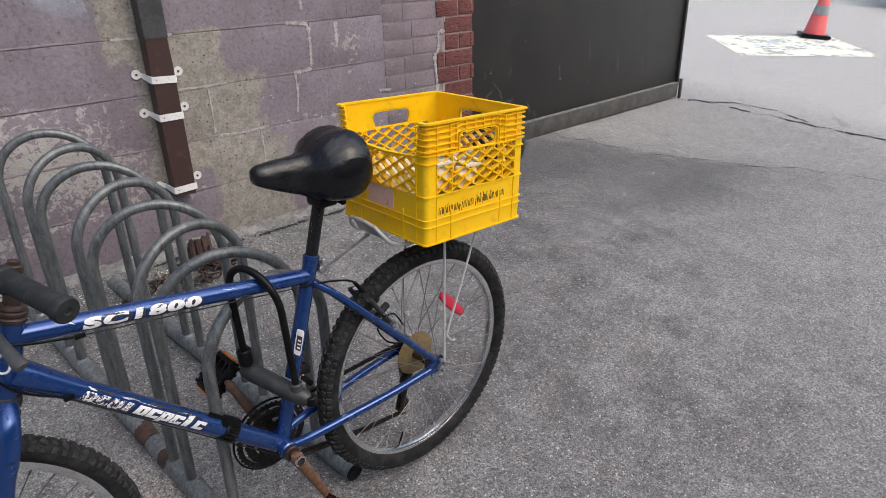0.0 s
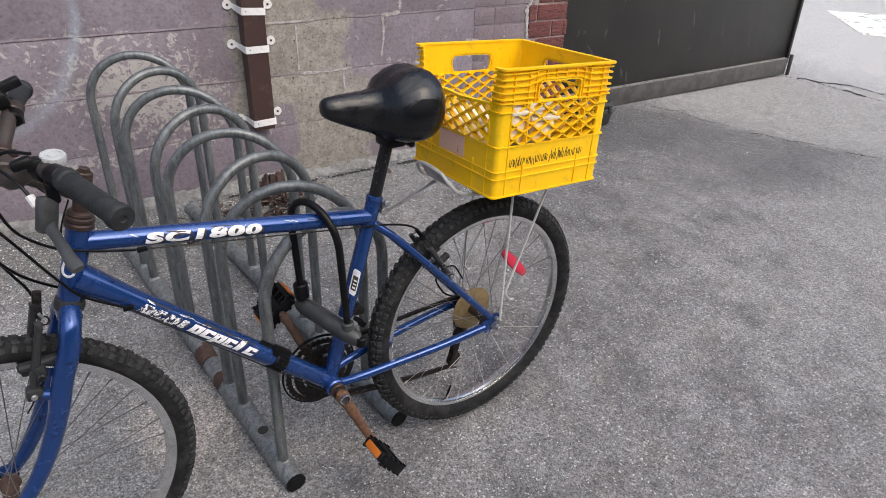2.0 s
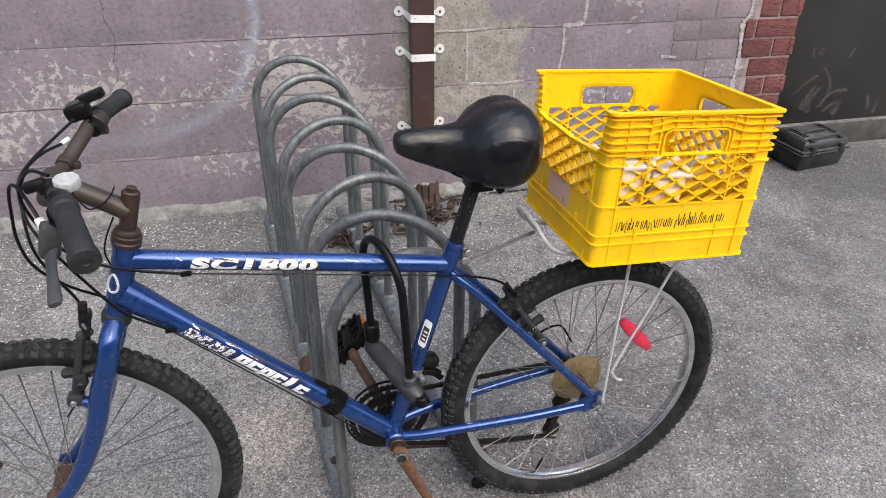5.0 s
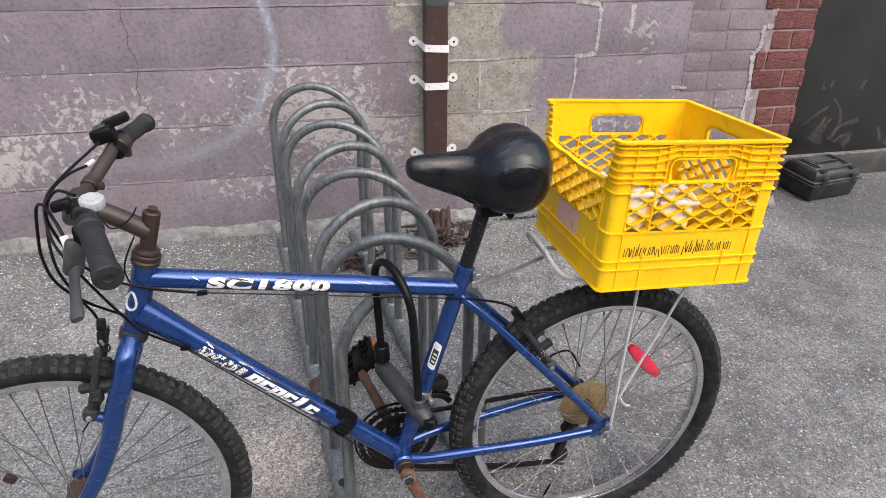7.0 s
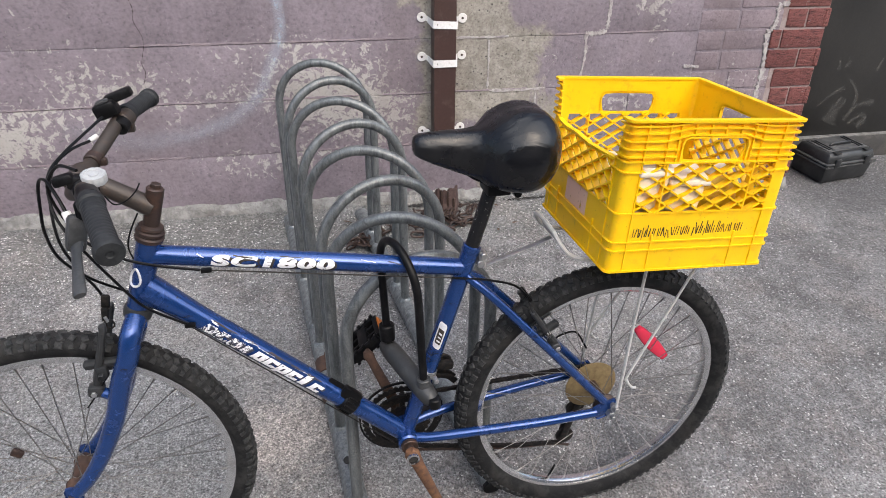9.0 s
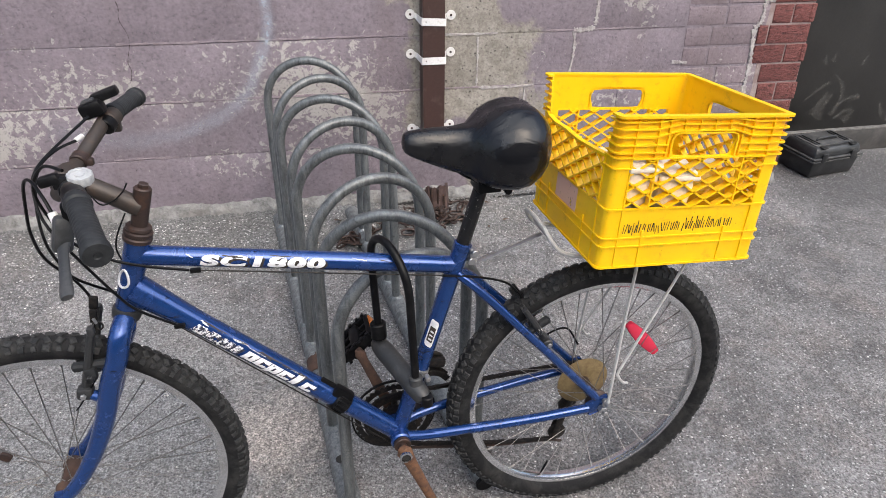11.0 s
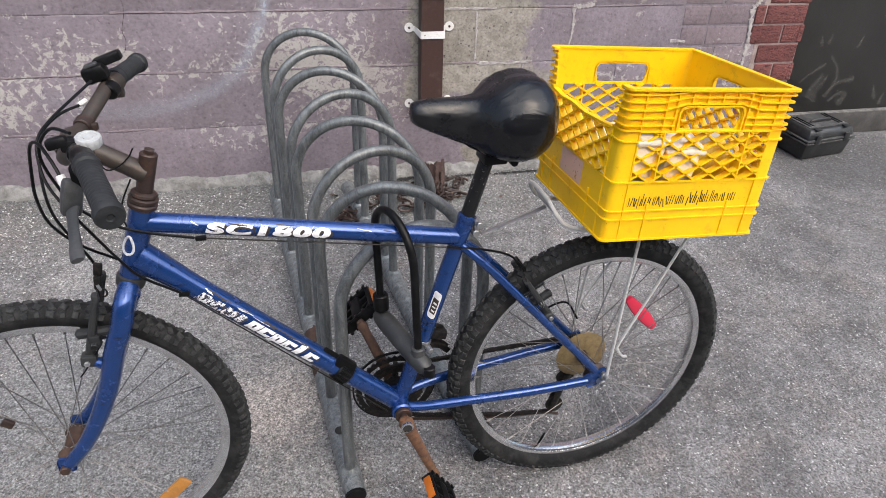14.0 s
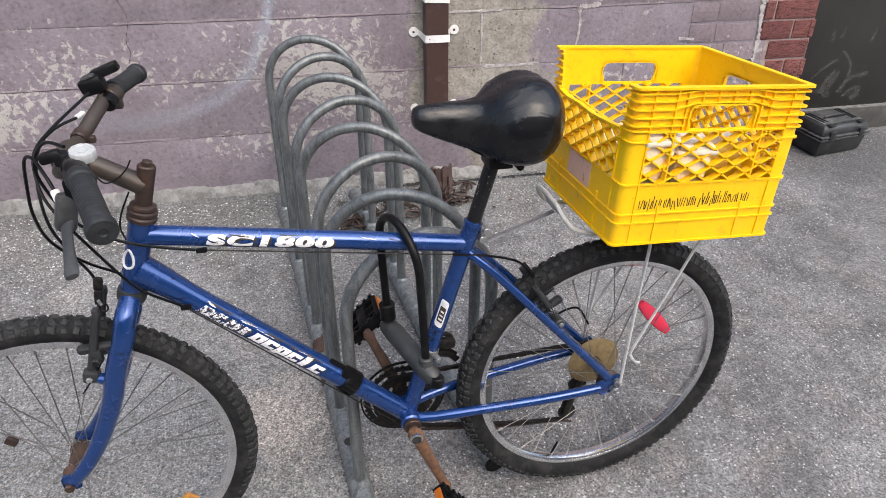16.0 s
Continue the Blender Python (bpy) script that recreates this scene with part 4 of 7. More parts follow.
def build_rack():
    rack = thing("bike_rack", pose(0, 0, 0), "galvanised steel bike rack of eight tube hoops on two rails", "bike rack")
    for side in (-1, 1):
        bm = B()
        a, b = rack_point(side, 0.002 if side < 0 else 0.055, 0.026), rack_point(side, 1.33, 0.026)
        tube(bm, [a, a.lerp(b, 0.02), a.lerp(b, 0.5), b], [0.024, 0.0265, 0.0265, 0.0265], 16)
        rail = part("rail", bm, M_GALV_RAIL, rack)
        bm = B()
        rod(bm, a - (b - a).normalized() * 0.006, a + (b - a).normalized() * 0.004, 0.0255, seg=16)
        part("end_cap", bm, M_PLASTIC, rail, "black plastic end cap")
        if side < 0:
            # the bolt hole's inner shade is a dark disc laid on the solid rail
            bm = B()
            q = rack_point(side, 0.165, 0.0525)
            rod(bm, q, q + V(0, 0, 0.002), 0.0135, seg=16)
            part("bolt_hole", bm, M_CRACK, rail, "dark disc standing in for the shaded bolt hole in the rail")
            for u, r in ((0.52, 0.036), (0.40, 0.020)):
                bm = B()
                q = rack_point(side, u, 0.028)
                tube(bm, [q + V(0.002, -r, -0.003), q + V(0, -r * 0.5, 0), q + V(-0.002, r * 0.5, 0), q + V(0, r, 0.003)], [0.026, 0.0277, 0.0277, 0.026], 14)
                part("rust_patch", bm, M_RUST, rail, "rusted patch on the rail")
    # each hoop shares its feet with its neighbours in a zigzag
    for k in range(8):
        near_side = -1 if k % 2 == 0 else 1
        ua, ub = k * STEP + 0.0426, (k + 1) * STEP - 0.0426
        if k == 0:
            ua = 0.060
        pa, pb = rack_point(near_side, ua, 0.045), rack_point(-near_side, ub, 0.045)
        if near_side > 0:
            pa, pb = pb, pa
        mid = (pa + pb) / 2
        half = (pb - pa) / 2
        r = half.length
        lean = V(0, -0.017, 1)
        leg = HOOP_H - r - 0.045
        pts = [pa, pa + lean * leg * 0.5, pa + lean * leg]
        c = mid + lean * leg
        for j in range(1, 20):
            t = math.pi * j / 20
            pts.append(c - half * math.cos(t) + lean * r * math.sin(t))
        pts += [pb + lean * leg, pb + lean * leg * 0.5, pb]
        bm = B()
        tube(bm, pts, TUBE_R, 16)
        hoop = part("hoop", bm, M_GALV, rack)
        for q in (pa, pb):
            bm = B()
            tube(bm, [q + V(0, 0, -0.012), q + V(0, 0, 0.002), q + V(0, 0, 0.010)], [0.026, 0.023, 0.017], 14)
            part("weld", bm, M_GALV_RAIL, hoop)
    return rack


build_rack()

# ---- downpipe with its straps ----


def build_downpipe():
    p = thing("downpipe", pose(-0.062, WALL_Y, 0), "brown rectangular metal downpipe strapped to the wall", "downpipe")
    w, d = 0.082, 0.06

    def sleeve(z0, z1, k):
        bm = B()
        n = 6
        prof = []
        for sx, sy in ((-1, -1), (1, -1), (1, 1), (-1, 1)):
            prof.append((sx * w / 2 * k, sy * d / 2 * k - d / 2 - 0.006))
        ring = []
        for j in range(n + 1):
            z = z0 + (z1 - z0) * j / n
            ring.append([bm.verts.new((x, y, z)) for x, y in prof])
        for a, b in zip(ring, ring[1:]):
            for i in range(4):
                bm.faces.new((a[i], a[(i + 1) % 4], b[(i + 1) % 4], b[i]))
        bm.faces.new(ring[-1])
        es = [e for e in bm.edges if abs(e.verts[0].co.z - e.verts[1].co.z) > 0.01]
        bmesh.ops.bevel(bm, geom=es, offset=0.007, segments=3, profile=0.5, affect="EDGES")
        return bm

    part("lower_pipe", sleeve(0.475, 1.075, 1.0), M_BROWN_PIPE, p)
    part("upper_pipe", sleeve(1.068, 3.1, 1.06), M_GREY_PIPE, p, "dark grey upper length")
    for z, tilt in ((0.932, 3), (0.795, 0), (0.512, -2)):
        bm = B()
        # x, distance from the wall, middle height, half height
        line = [(-0.070, 0.005, 0.007, 0.0105), (-0.060, 0.005, 0.005, 0.009), (-0.0535, 0.008, 0.000, 0.0105), (-0.0475, 0.060, -0.007, 0.0128), (-0.0455, 0.0685, -0.008, 0.0130), (-0.040, 0.0715, -0.008, 0.0130),
                (0.040, 0.0715, -0.008, 0.0130), (0.0455, 0.0685, -0.008, 0.0130), (0.0475, 0.060, -0.007, 0.0128), (0.0535, 0.008, 0.001, 0.0105), (0.060, 0.005, 0.006, 0.009), (0.070, 0.005, 0.009, 0.0105)]
        rows = []
        for x, y, zc, h in line:
            k = 0.95 if abs(x) < 0.056 else 1.0
            rows.append([bm.verts.new((x * kk, -y + dy, zc + dz)) for kk, dy, dz in ((1, 0, -h), (1, 0, h), (k, 0.0022, h), (k, 0.0022, -h))])
        for a, b in zip(rows, rows[1:]):
            for i in range(4):
                bm.faces.new((a[i], a[(i + 1) % 4], b[(i + 1) % 4], b[i]))
        bm.faces.new(rows[0])
        bm.faces.new(rows[-1])
        s = part("strap", bm, M_WHITE, p, "white painted pipe strap", pose(0, 0, z, 0, tilt, 0))
        bm = B()
        rod(bm, (-0.030, -0.0712, -0.008), (-0.030, -0.0722, -0.008), 0.0024, seg=8)
        part("rivet", bm, M_DARK_RUST, s)
        for x, zz in ((-0.077, 0.008), (0.077, 0.010)):
            bm = B()
            lathe(bm, [(0.004, 0.0), (0.0170, 0.0), (0.0178, 0.002), (0.0165, 0.0042), (0.005, 0.0036)], Matrix.Translation((x, -0.003, zz)) @ Matrix.Rotation(radians(90), 4, "X"), 20)
            part("ear", bm, M_WHITE, s)
            bm = B()
            lathe(bm, [(0.001, 0.0), (0.0045, 0.0), (0.0045, 0.003), (0.0025, 0.004)], Matrix.Translation((x, -0.006, zz)) @ Matrix.Rotation(radians(90), 4, "X"), 10)
            part("screw", bm, M_DARK_RUST, s)
    return p


build_downpipe()

# ---- the bicycle ----
BIKE = pose(0, 0.0013, 0, 0.64, 0, 1.71)
bike = thing("bicycle", BIKE, "blue steel mountain bike with a black saddle and rusted bar parts", "bicycle")
AXLE_R, AXLE_F = V(0, 0, 0.335), V(-1.0645, 0, 0.336)


def knob(verts, faces, c, rad, tan, w, h, l, slant):
    """One tread block: c its foot, rad outward, tan along the tread; w across, l along, h high, slant its turn."""
    side = rad.cross(tan)
    tan, side = tan * math.cos(slant) + side * math.sin(slant), side * math.cos(slant) - tan * math.sin(slant)
    base = len(verts)
    for k, s in ((0.0, 1.06), (1.0, 0.84)):
        for a, b in ((-1, -1), (1, -1), (1, 1), (-1, 1)):
            verts.append(c + rad * (h * k) + side * (a * w / 2 * s) + tan * (b * l / 2 * s))
    for f in ((0, 1, 5, 4), (1, 2, 6, 5), (2, 3, 7, 6), (3, 0, 4, 7), (4, 5, 6, 7)):
        faces.append([base + i for i in f])


def tyre_mesh(seed, R, r):
    rnd = random.Random(seed)
    verts, faces = [], []
    n, m = 96, 16
    for i in range(n):
        t = 2 * math.pi * i / n
        for j in range(m):
            a = 2 * math.pi * j / m
            q = R + r * math.cos(a)
            verts.append(V(q * math.cos(t), r * 1.02 * math.sin(a), q * math.sin(t)))
    for i in range(n):
        for j in range(m):
            a, b = i * m + j, i * m + (j + 1) % m
            c, d = ((i + 1) % n) * m + (j + 1) % m, ((i + 1) % n) * m + j
            faces.append([a, b, c, d])
    for i in range(104):
        t = 2 * math.pi * i / 104
        rad, tan = V(math.cos(t), 0, math.sin(t)), V(-math.sin(t), 0, math.cos(t))
        # blocks across the tread: angle from its middle, width, length, slant
        if i % 2:
            rows = ((-60, 0.0125, 0.0120, -6), (-24, 0.0145, 0.0105, 30), (22, 0.0115, 0.0125, 24), (58, 0.0100, 0.0100, 6))
        else:
            rows = ((-62, 0.0100, 0.0095, 6), (-26, 0.0115, 0.0125, -26), (20, 0.0145, 0.0105, -30), (60, 0.0125, 0.0120, -6))
        for deg, w, l, slant in rows:
            a = radians(deg)
            out = rad * math.cos(a) + V(0, 1, 0) * math.sin(a)
            c = rad * R + out * (r - 0.001)
            knob(verts, faces, c, out, tan, w, 0.0038 + rnd.uniform(-0.0010, 0.0005), l * rnd.uniform(0.85, 1.12), radians(slant + rnd.uniform(-6, 6)))
    me = bpy.data.meshes.new("tyre")
    me.from_pydata(verts, [], faces)
    flags = [k < n * m for k in range(len(faces))]
    me.polygons.foreach_set("use_smooth", flags)
    me.materials.append(M_TYRE)
    me.materials.append(M_TREAD)
    me.polygons.foreach_set("material_index", [0 if f else 1 for f in flags])
    return me


# the front tyre is the slimmer one
TYRE_REAR, TYRE_FRONT = tyre_mesh(4, 0.3015, 0.0252), tyre_mesh(6, 0.2997, 0.0215)


bm = B()
tube(bm, [(0, 0, -0.004), (0, 0, 0.045), (0, 0, 0.047), (0, 0, 1.0)], [0.0021, 0.0021, 0.0009, 0.0009], 6)
SPOKE = finish(bm)


def build_wheel(centre, hub_mat, hub_len, flange, rear):
    bm = B()
    lathe(bm, [(0.006, -hub_len / 2 - 0.012), (0.009, -hub_len / 2), (0.013, -hub_len / 2 + 0.006), (flange, -hub_len / 2 + 0.018), (flange, -hub_len / 2 + 0.021),
               (0.015, -hub_len / 2 + 0.026), (0.013, 0), (0.015, hub_len / 2 - 0.026), (flange, hub_len / 2 - 0.021), (flange, hub_len / 2 - 0.018),
               (0.013, hub_len / 2 - 0.006), (0.009, hub_len / 2), (0.006, hub_len / 2 + 0.012)], ROUND_Y, 20)
    w = part("wheel", bm, hub_mat, bike, at=Matrix.Translation(centre))
    part("tyre", TYRE_REAR if rear else TYRE_FRONT, M_TYRE, w, "black knobbly tyre", at=Matrix.Rotation(radians(3 if rear else 11), 4, "Y"))
    bm = B()
    prof = [(0.2655, -0.005), (0.2675, -0.0100), (0.2715, -0.0122), (0.2722, -0.0128), (0.2835, -0.0130), (0.2840, -0.0115), (0.277, -0.0105), (0.277, 0.0105), (0.2840, 0.0115), (0.2835, 0.0130), (0.2722, 0.0128), (0.2715, 0.0122), (0.2675, 0.0100), (0.2655, 0.005)]
    lathe(bm, prof, ROUND_Y, 96, closed=True)
    part("rim", bm, M_CHROME, w, "silver alloy rim")
    for k in range(36):
        side = -1 if k % 2 else 1
        t = 2 * math.pi * k / 36
        turn = t + (1 if (k // 2) % 2 else -1) * radians(52)
        a = V((flange - 0.003) * math.cos(turn), side * (hub_len / 2 - 0.0195), (flange - 0.003) * math.sin(turn))
        b = V(0.2665 * math.cos(t), side * 0.003, 0.2665 * math.sin(t))
        at = along(b, a) @ Matrix.Diagonal((1, 1, (a - b).length, 1))
        part("spoke", SPOKE, M_SPOKE, w, at=at)
    v = radians(250 if rear else 200)
    bm = B()
    d = V(math.cos(v), 0, math.sin(v))
    tube(bm, [d * 0.262, d * 0.24, d * 0.225], [0.0034, 0.0034, 0.0022], 8)
    part("valve", bm, M_PLASTIC, w)
    return w


wheel_rear = build_wheel(AXLE_R, M_DARK_RUST, 0.125, 0.026, True)
wheel_front = build_wheel(AXLE_F, M_RUST, 0.096, 0.019, False)


# the spoke reflectors lie across the spokes of each wheel
bm = B()
box(bm, (0, 0, 0), (0.124, 0.012, 0.030), bevel=0.005)
bmesh.ops.subdivide_edges(bm, edges=[e for e in bm.edges if abs(e.verts[0].co.x - e.verts[1].co.x) > 0.05], cuts=6)
for v in bm.verts:
    v.co.z *= 1.0 - 0.42 * (abs(v.co.x) / 0.062) ** 2
part("spoke_reflector", bm, M_RED_REFLECTOR, wheel_rear, "red wheel reflector", at=pose(0.125, 0.008, 0.108, 0, 48, 0))
part("spoke_reflector", box(B(), (0, 0, 0), (0.106, 0.010, 0.029), bevel=0.005), M_AMBER, wheel_front, "dull amber wheel reflector", at=pose(0.142, -0.004, -0.180, 0, -43, 0))
part("spoke_reflector", box(B(), (0, 0, 0), (0.022, 0.010, 0.016), bevel=0.004), M_DARK_RUST, wheel_front, "small dark spoke clip", at=pose(-0.092, 0.004, 0.07, 0, 40, 0))


def frame_tube(name, a, b, r0, r1=None, seg=20):
    bm = B()
    r1 = r1 or r0
    a, b = Vector(a), Vector(b)
    tube(bm, [a, a.lerp(b, 0.1), a.lerp(b, 0.9), b], [r0, r0, r1, r1], seg)
    return part(name, bm, M_BLUE, bike)


BB, ST_TOP = V(-0.435, 0, 0.305), V(-0.3025, 0, 0.739)
HT_TOP, HT_LOW = V(-0.851, 0, 0.818), V(-0.893, 0, 0.687)
TT_A, TT_B = V(-0.853, 0, 0.788), V(-0.314, 0, 0.697)
DT_A, DT_B = V(-0.876, 0, 0.730), BB
top_tube = frame_tube("top_tube", TT_A, TT_B, 0.0168)
bm = B()
tube(bm, [DT_A.lerp(DT_B, k) for k in (0, 0.05, 0.10, 0.15, 0.19, 1.0)], [0.0262, 0.0252, 0.0232, 0.0213, 0.0205, 0.0205], 20)
down_tube = part("down_tube", bm, M_BLUE, bike)
seat_tube = frame_tube("seat_tube", BB, ST_TOP, 0.0165)
head_tube = frame_tube("head_tube", HT_LOW, HT_TOP, 0.0195)
bm = B()
rod(bm, BB + V(0, -0.036, 0), BB + V(0, 0.036, 0), 0.0215, seg=20)
part("bottom_bracket_shell", bm, M_BLUE, bike)
for s in (-1, 1):
    bm = B()
    tube(bm, glide([(-0.428, s * 0.02, 0.307), (-0.385, s * 0.033, 0.312), (-0.30, s * 0.045, 0.319), (-0.15, s * 0.060, 0.329), (-0.03, s * 0.066, 0.337)], 5), 0.0105, 14)
    part("chainstay", bm, M_BLUE, bike)
    bm = B()
    tube(bm, glide([(-0.315, s * 0.012, 0.684), (-0.27, s * 0.030, 0.645), (-0.2, s * 0.045, 0.570), (-0.1, s * 0.058, 0.460), (-0.014, s * 0.066, 0.364)], 5), 0.0088, 14)
    part("seatstay", bm, M_BLUE, bike)
    bm = B()
    box(bm, (-0.008, s * 0.067, 0.343), (0.055, 0.006, 0.036), Matrix.Rotation(radians(-20), 3, "Y"), bevel=0.006)
    part("dropout", bm, M_BLUE, bike)
    bm = B()
    rod(bm, (0, s * 0.068, 0.335), (0, s * 0.083, 0.335), 0.0095, seg=6)
    rod(bm, (0, s * 0.08, 0.335), (0, s * 0.092, 0.335), 0.005, seg=10)
    part("axle_nut", bm, M_ALLOY, bike)
    bm = B()
    rod(bm, AXLE_F + V(0, s * 0.055, 0), AXLE_F + V(0, s * 0.070, 0), 0.0095, seg=6)
    part("axle_nut", bm, M_DARK_RUST, bike)
# fork
STEER = (HT_TOP - HT_LOW).normalized()
CROWN = HT_LOW - STEER * 0.022
bm = B()
lathe(bm, [(0.018, -0.010), (0.023, -0.006), (0.024, 0.004), (0.0225, 0.012), (0.019, 0.014)], along(HT_LOW - STEER * 0.006, HT_LOW + STEER), 20)
part("lower_headset_cup", bm, M_LOCK, bike, "dark dull headset cup")
fork = None
for s in (-1, 1):
    pts = [CROWN + V(0.003, s * 0.012, 0.012), CROWN + V(-0.005, s * 0.038, -0.006), CROWN + V(-0.016, s * 0.047, -0.045),
           (-0.937, s * 0.048, 0.57), (-0.959, s * 0.049, 0.503), (-0.990, s * 0.051, 0.435), (-1.026, s * 0.053, 0.377), (-1.0640, s * 0.054, 0.335)]
    path = glide(pts, 6)
    bm = B()
    n = len(path) - 1
    tube(bm, path, [0.0175 if i < n * 0.5 else 0.0175 - 0.0055 * (i / n - 0.5) * 2 for i in range(n + 1)], 16)
    if s < 0:
        rod(bm, CROWN + V(0, -0.02, 0.0), CROWN + V(0, 0.02, 0.0), 0.019, seg=16)
    leg = part("fork_leg", bm, M_BLUE, bike)
    bm = B()
    box(bm, AXLE_F + V(0.002, s * 0.055, 0.004), (0.03, 0.006, 0.032), bevel=0.006)
    part("fork_dropout", bm, M_BLUE, leg)
# headset, stem and bars
bm = B()
lathe(bm, [(0.019, -0.004), (0.0225, -0.002), (0.0232, 0.004), (0.0205, 0.0065), (0.0205, 0.0085), (0.0228, 0.010), (0.0228, 0.0145), (0.0195, 0.0165), (0.0195, 0.018), (0.0205, 0.0195), (0.0195, 0.0235), (0.0155, 0.026)], along(HT_TOP, HT_TOP + STEER), 20)
part("upper_headset_cup", bm, M_DARK_RUST, bike, "brown rusted headset cup")
STEM_TOP = V(-0.8255, 0, 0.905)
bm = B()
rod(bm, HT_TOP + STEER * 0.02, STEM_TOP, 0.0128, 0.0138, 18)
rod(bm, STEM_TOP - STEER * 0.002, STEM_TOP + STEER * 0.007, 0.0085, seg=6)
stem = part("stem", bm, M_DARK_RUST, bike, "brown rusted quill stem")
CLAMP = V(-0.928, 0, 0.928)
bm = B()
tube(bm, [V(-0.836, 0, 0.872), V(-0.86, 0, 0.888), V(-0.90, 0, 0.914), CLAMP], [0.0165, 0.0155, 0.015, 0.016], 16)
rod(bm, CLAMP + V(0, -0.024, 0), CLAMP + V(0, 0.024, 0), 0.0195, seg=16)
part("stem_arm", bm, M_BAR, stem)
BAR = [(-0.828, -0.30, 0.946), (-0.868, -0.183, 0.966), (-0.893, -0.125, 0.962), (-0.921, -0.07, 0.933), (-0.928, -0.03, 0.928), (-0.928, 0.03, 0.928), (-0.924, 0.07, 0.932), (-0.905, 0.125, 0.955), (-0.892, 0.183, 0.968), (-0.861, 0.294, 0.972)]
bar_path = glide(BAR, 6)
bm = B()
tube(bm, bar_path, 0.0114, 16)
handlebar = part("handlebar", bm, M_BAR, bike, "brown tarnished riser handlebar")


def build_grip(a, b):
    """A ribbed rubber grip from a (inner) to b (outer)."""
    a, b = Vector(a), Vector(b)
    L = (b - a).length
    prof = [(0.0125, 0), (0.0185, 0.001), (0.0195, 0.004), (0.0195, 0.012), (0.0165, 0.015)]
    n = 13
    for k in range(n):
        h = 0.018 + (L - 0.036) * k / n
        d = (L - 0.036) / n
        prof += [(0.0167, h), (0.0172, h + d * 0.25), (0.0172, h + d * 0.7), (0.0167, h + d * 0.95)]
    prof += [(0.0165, L - 0.016), (0.0198, L - 0.013), (0.0200, L - 0.003), (0.0182, L), (0.006, L + 0.0005), (0.004, L - 0.001)]
    prof = [(r * 0.88, h) for r, h in prof]
    bm = B()
    lathe(bm, prof, along(a, b), 22)
    return part("grip", bm, M_RUBBER, handlebar, "black ribbed rubber grip")


build_grip((-0.868, -0.183, 0.966), (-0.826, -0.303, 0.946))
build_grip((-0.8895, 0.193, 0.969), (-0.861, 0.296, 0.972))


# near brake lever, hanging almost straight down
bm = B()
rod(bm, (-0.877, -0.158, 0.965), (-0.868, -0.184, 0.966), 0.0155, seg=16)
box(bm, (-0.884, -0.170, 0.946), (0.016, 0.018, 0.030), bevel=0.004)
part("lever_clamp", bm, M_PLASTIC, handlebar, "black brake lever clamp")
bm = B()
box(bm, (-0.897, -0.174, 0.918), (0.020, 0.025, 0.050), along((0, 0, 0), (-0.25, -0.1, -0.95)).to_3x3(), bevel=0.006)
lever = part("brake_lever", bm, M_GREY_PLASTIC, handlebar, "dark grey plastic brake lever")
bm = B()
tube(bm, glide([(-0.899, -0.168, 0.910), (-0.897, -0.190, 0.902), (-0.893, -0.214, 0.893), (-0.888, -0.242, 0.880), (-0.884, -0.262, 0.873)], 5), [0.0098] * 4 + [0.0086, 0.0078, 0.0074, 0.0072, 0.0072, 0.0072, 0.0072, 0.0074, 0.0076, 0.0078, 0.0081, 0.0085, 0.0089, 0.0092, 0.0094, 0.0092, 0.0078], 12, flat=0.55, side=V(1, 0, 0.3))
part("blade", bm, M_GREY_PLASTIC, lever)
bm = B()
rod(bm, (-0.905, -0.160, 0.926), (-0.910, -0.152, 0.940), 0.0058, seg=10)
part("barrel", bm, M_WHITE, lever, "white cable adjuster")
# on the other side only the empty clamp and the shifter remain
bm = B()
rod(bm, (-0.893, 0.170, 0.964), (-0.884, 0.194, 0.968), 0.0155, seg=16)
box(bm, (-0.884, 0.186, 0.950), (0.016, 0.014, 0.020), bevel=0.003)
part("lever_clamp", bm, M_BAR, handlebar, "brown empty lever clamp")
bm = B()
rod(bm, (-0.9245, 0.060, 0.9320), (-0.9205, 0.076, 0.9365), 0.0138, seg=16)
box(bm, (-0.908, 0.066, 0.930), (0.012, 0.012, 0.012), bevel=0.003)
part("bar_clamp", bm, M_DARK_RUST, handlebar, "dark band clamp round the bar")
# thumb shifters
bm = B()
dial_at = along((-0.871, -0.133, 0.972), (-0.869, -0.139, 1.0))
lathe(bm, [(0.006, 0), (0.0155, 0.0005), (0.0162, 0.002), (0.0162, 0.0115), (0.0152, 0.013), (0.0115, 0.0132), (0.0105, 0.0120), (0.0065, 0.0120), (0.006, 0.0132), (0.002, 0.0134)], dial_at, 40)
for v in bm.verts:
    q = dial_at.inverted() @ v.co
    if q.xy.length > 0.0150 and round(math.atan2(q.y, q.x) / (2 * math.pi) * 40) % 4 == 0:
        v.co = dial_at @ V(q.x * 0.93, q.y * 0.93, q.z)
shifter = part("shifter", bm, M_DIAL, handlebar, "pale grey scalloped thumb shifter dial")
bm = B()
rod(bm, (-0.887, -0.130, 0.962), (-0.880, -0.146, 0.964), 0.0165, seg=16)
box(bm, (-0.890, -0.132, 0.974), (0.03, 0.022, 0.018), bevel=0.005)
part("shifter_body", bm, M_PLASTIC, shifter, "black shifter body")
bm = B()
box(bm, (-0.9075, -0.136, 0.979), (0.030, 0.017, 0.015), Matrix.Rotation(radians(-14), 3, "Y"), bevel=0.005, taper=(0.9, 0.8))
part("thumb_lever", bm, M_PLASTIC, shifter, "black thumb lever")
bm = B()
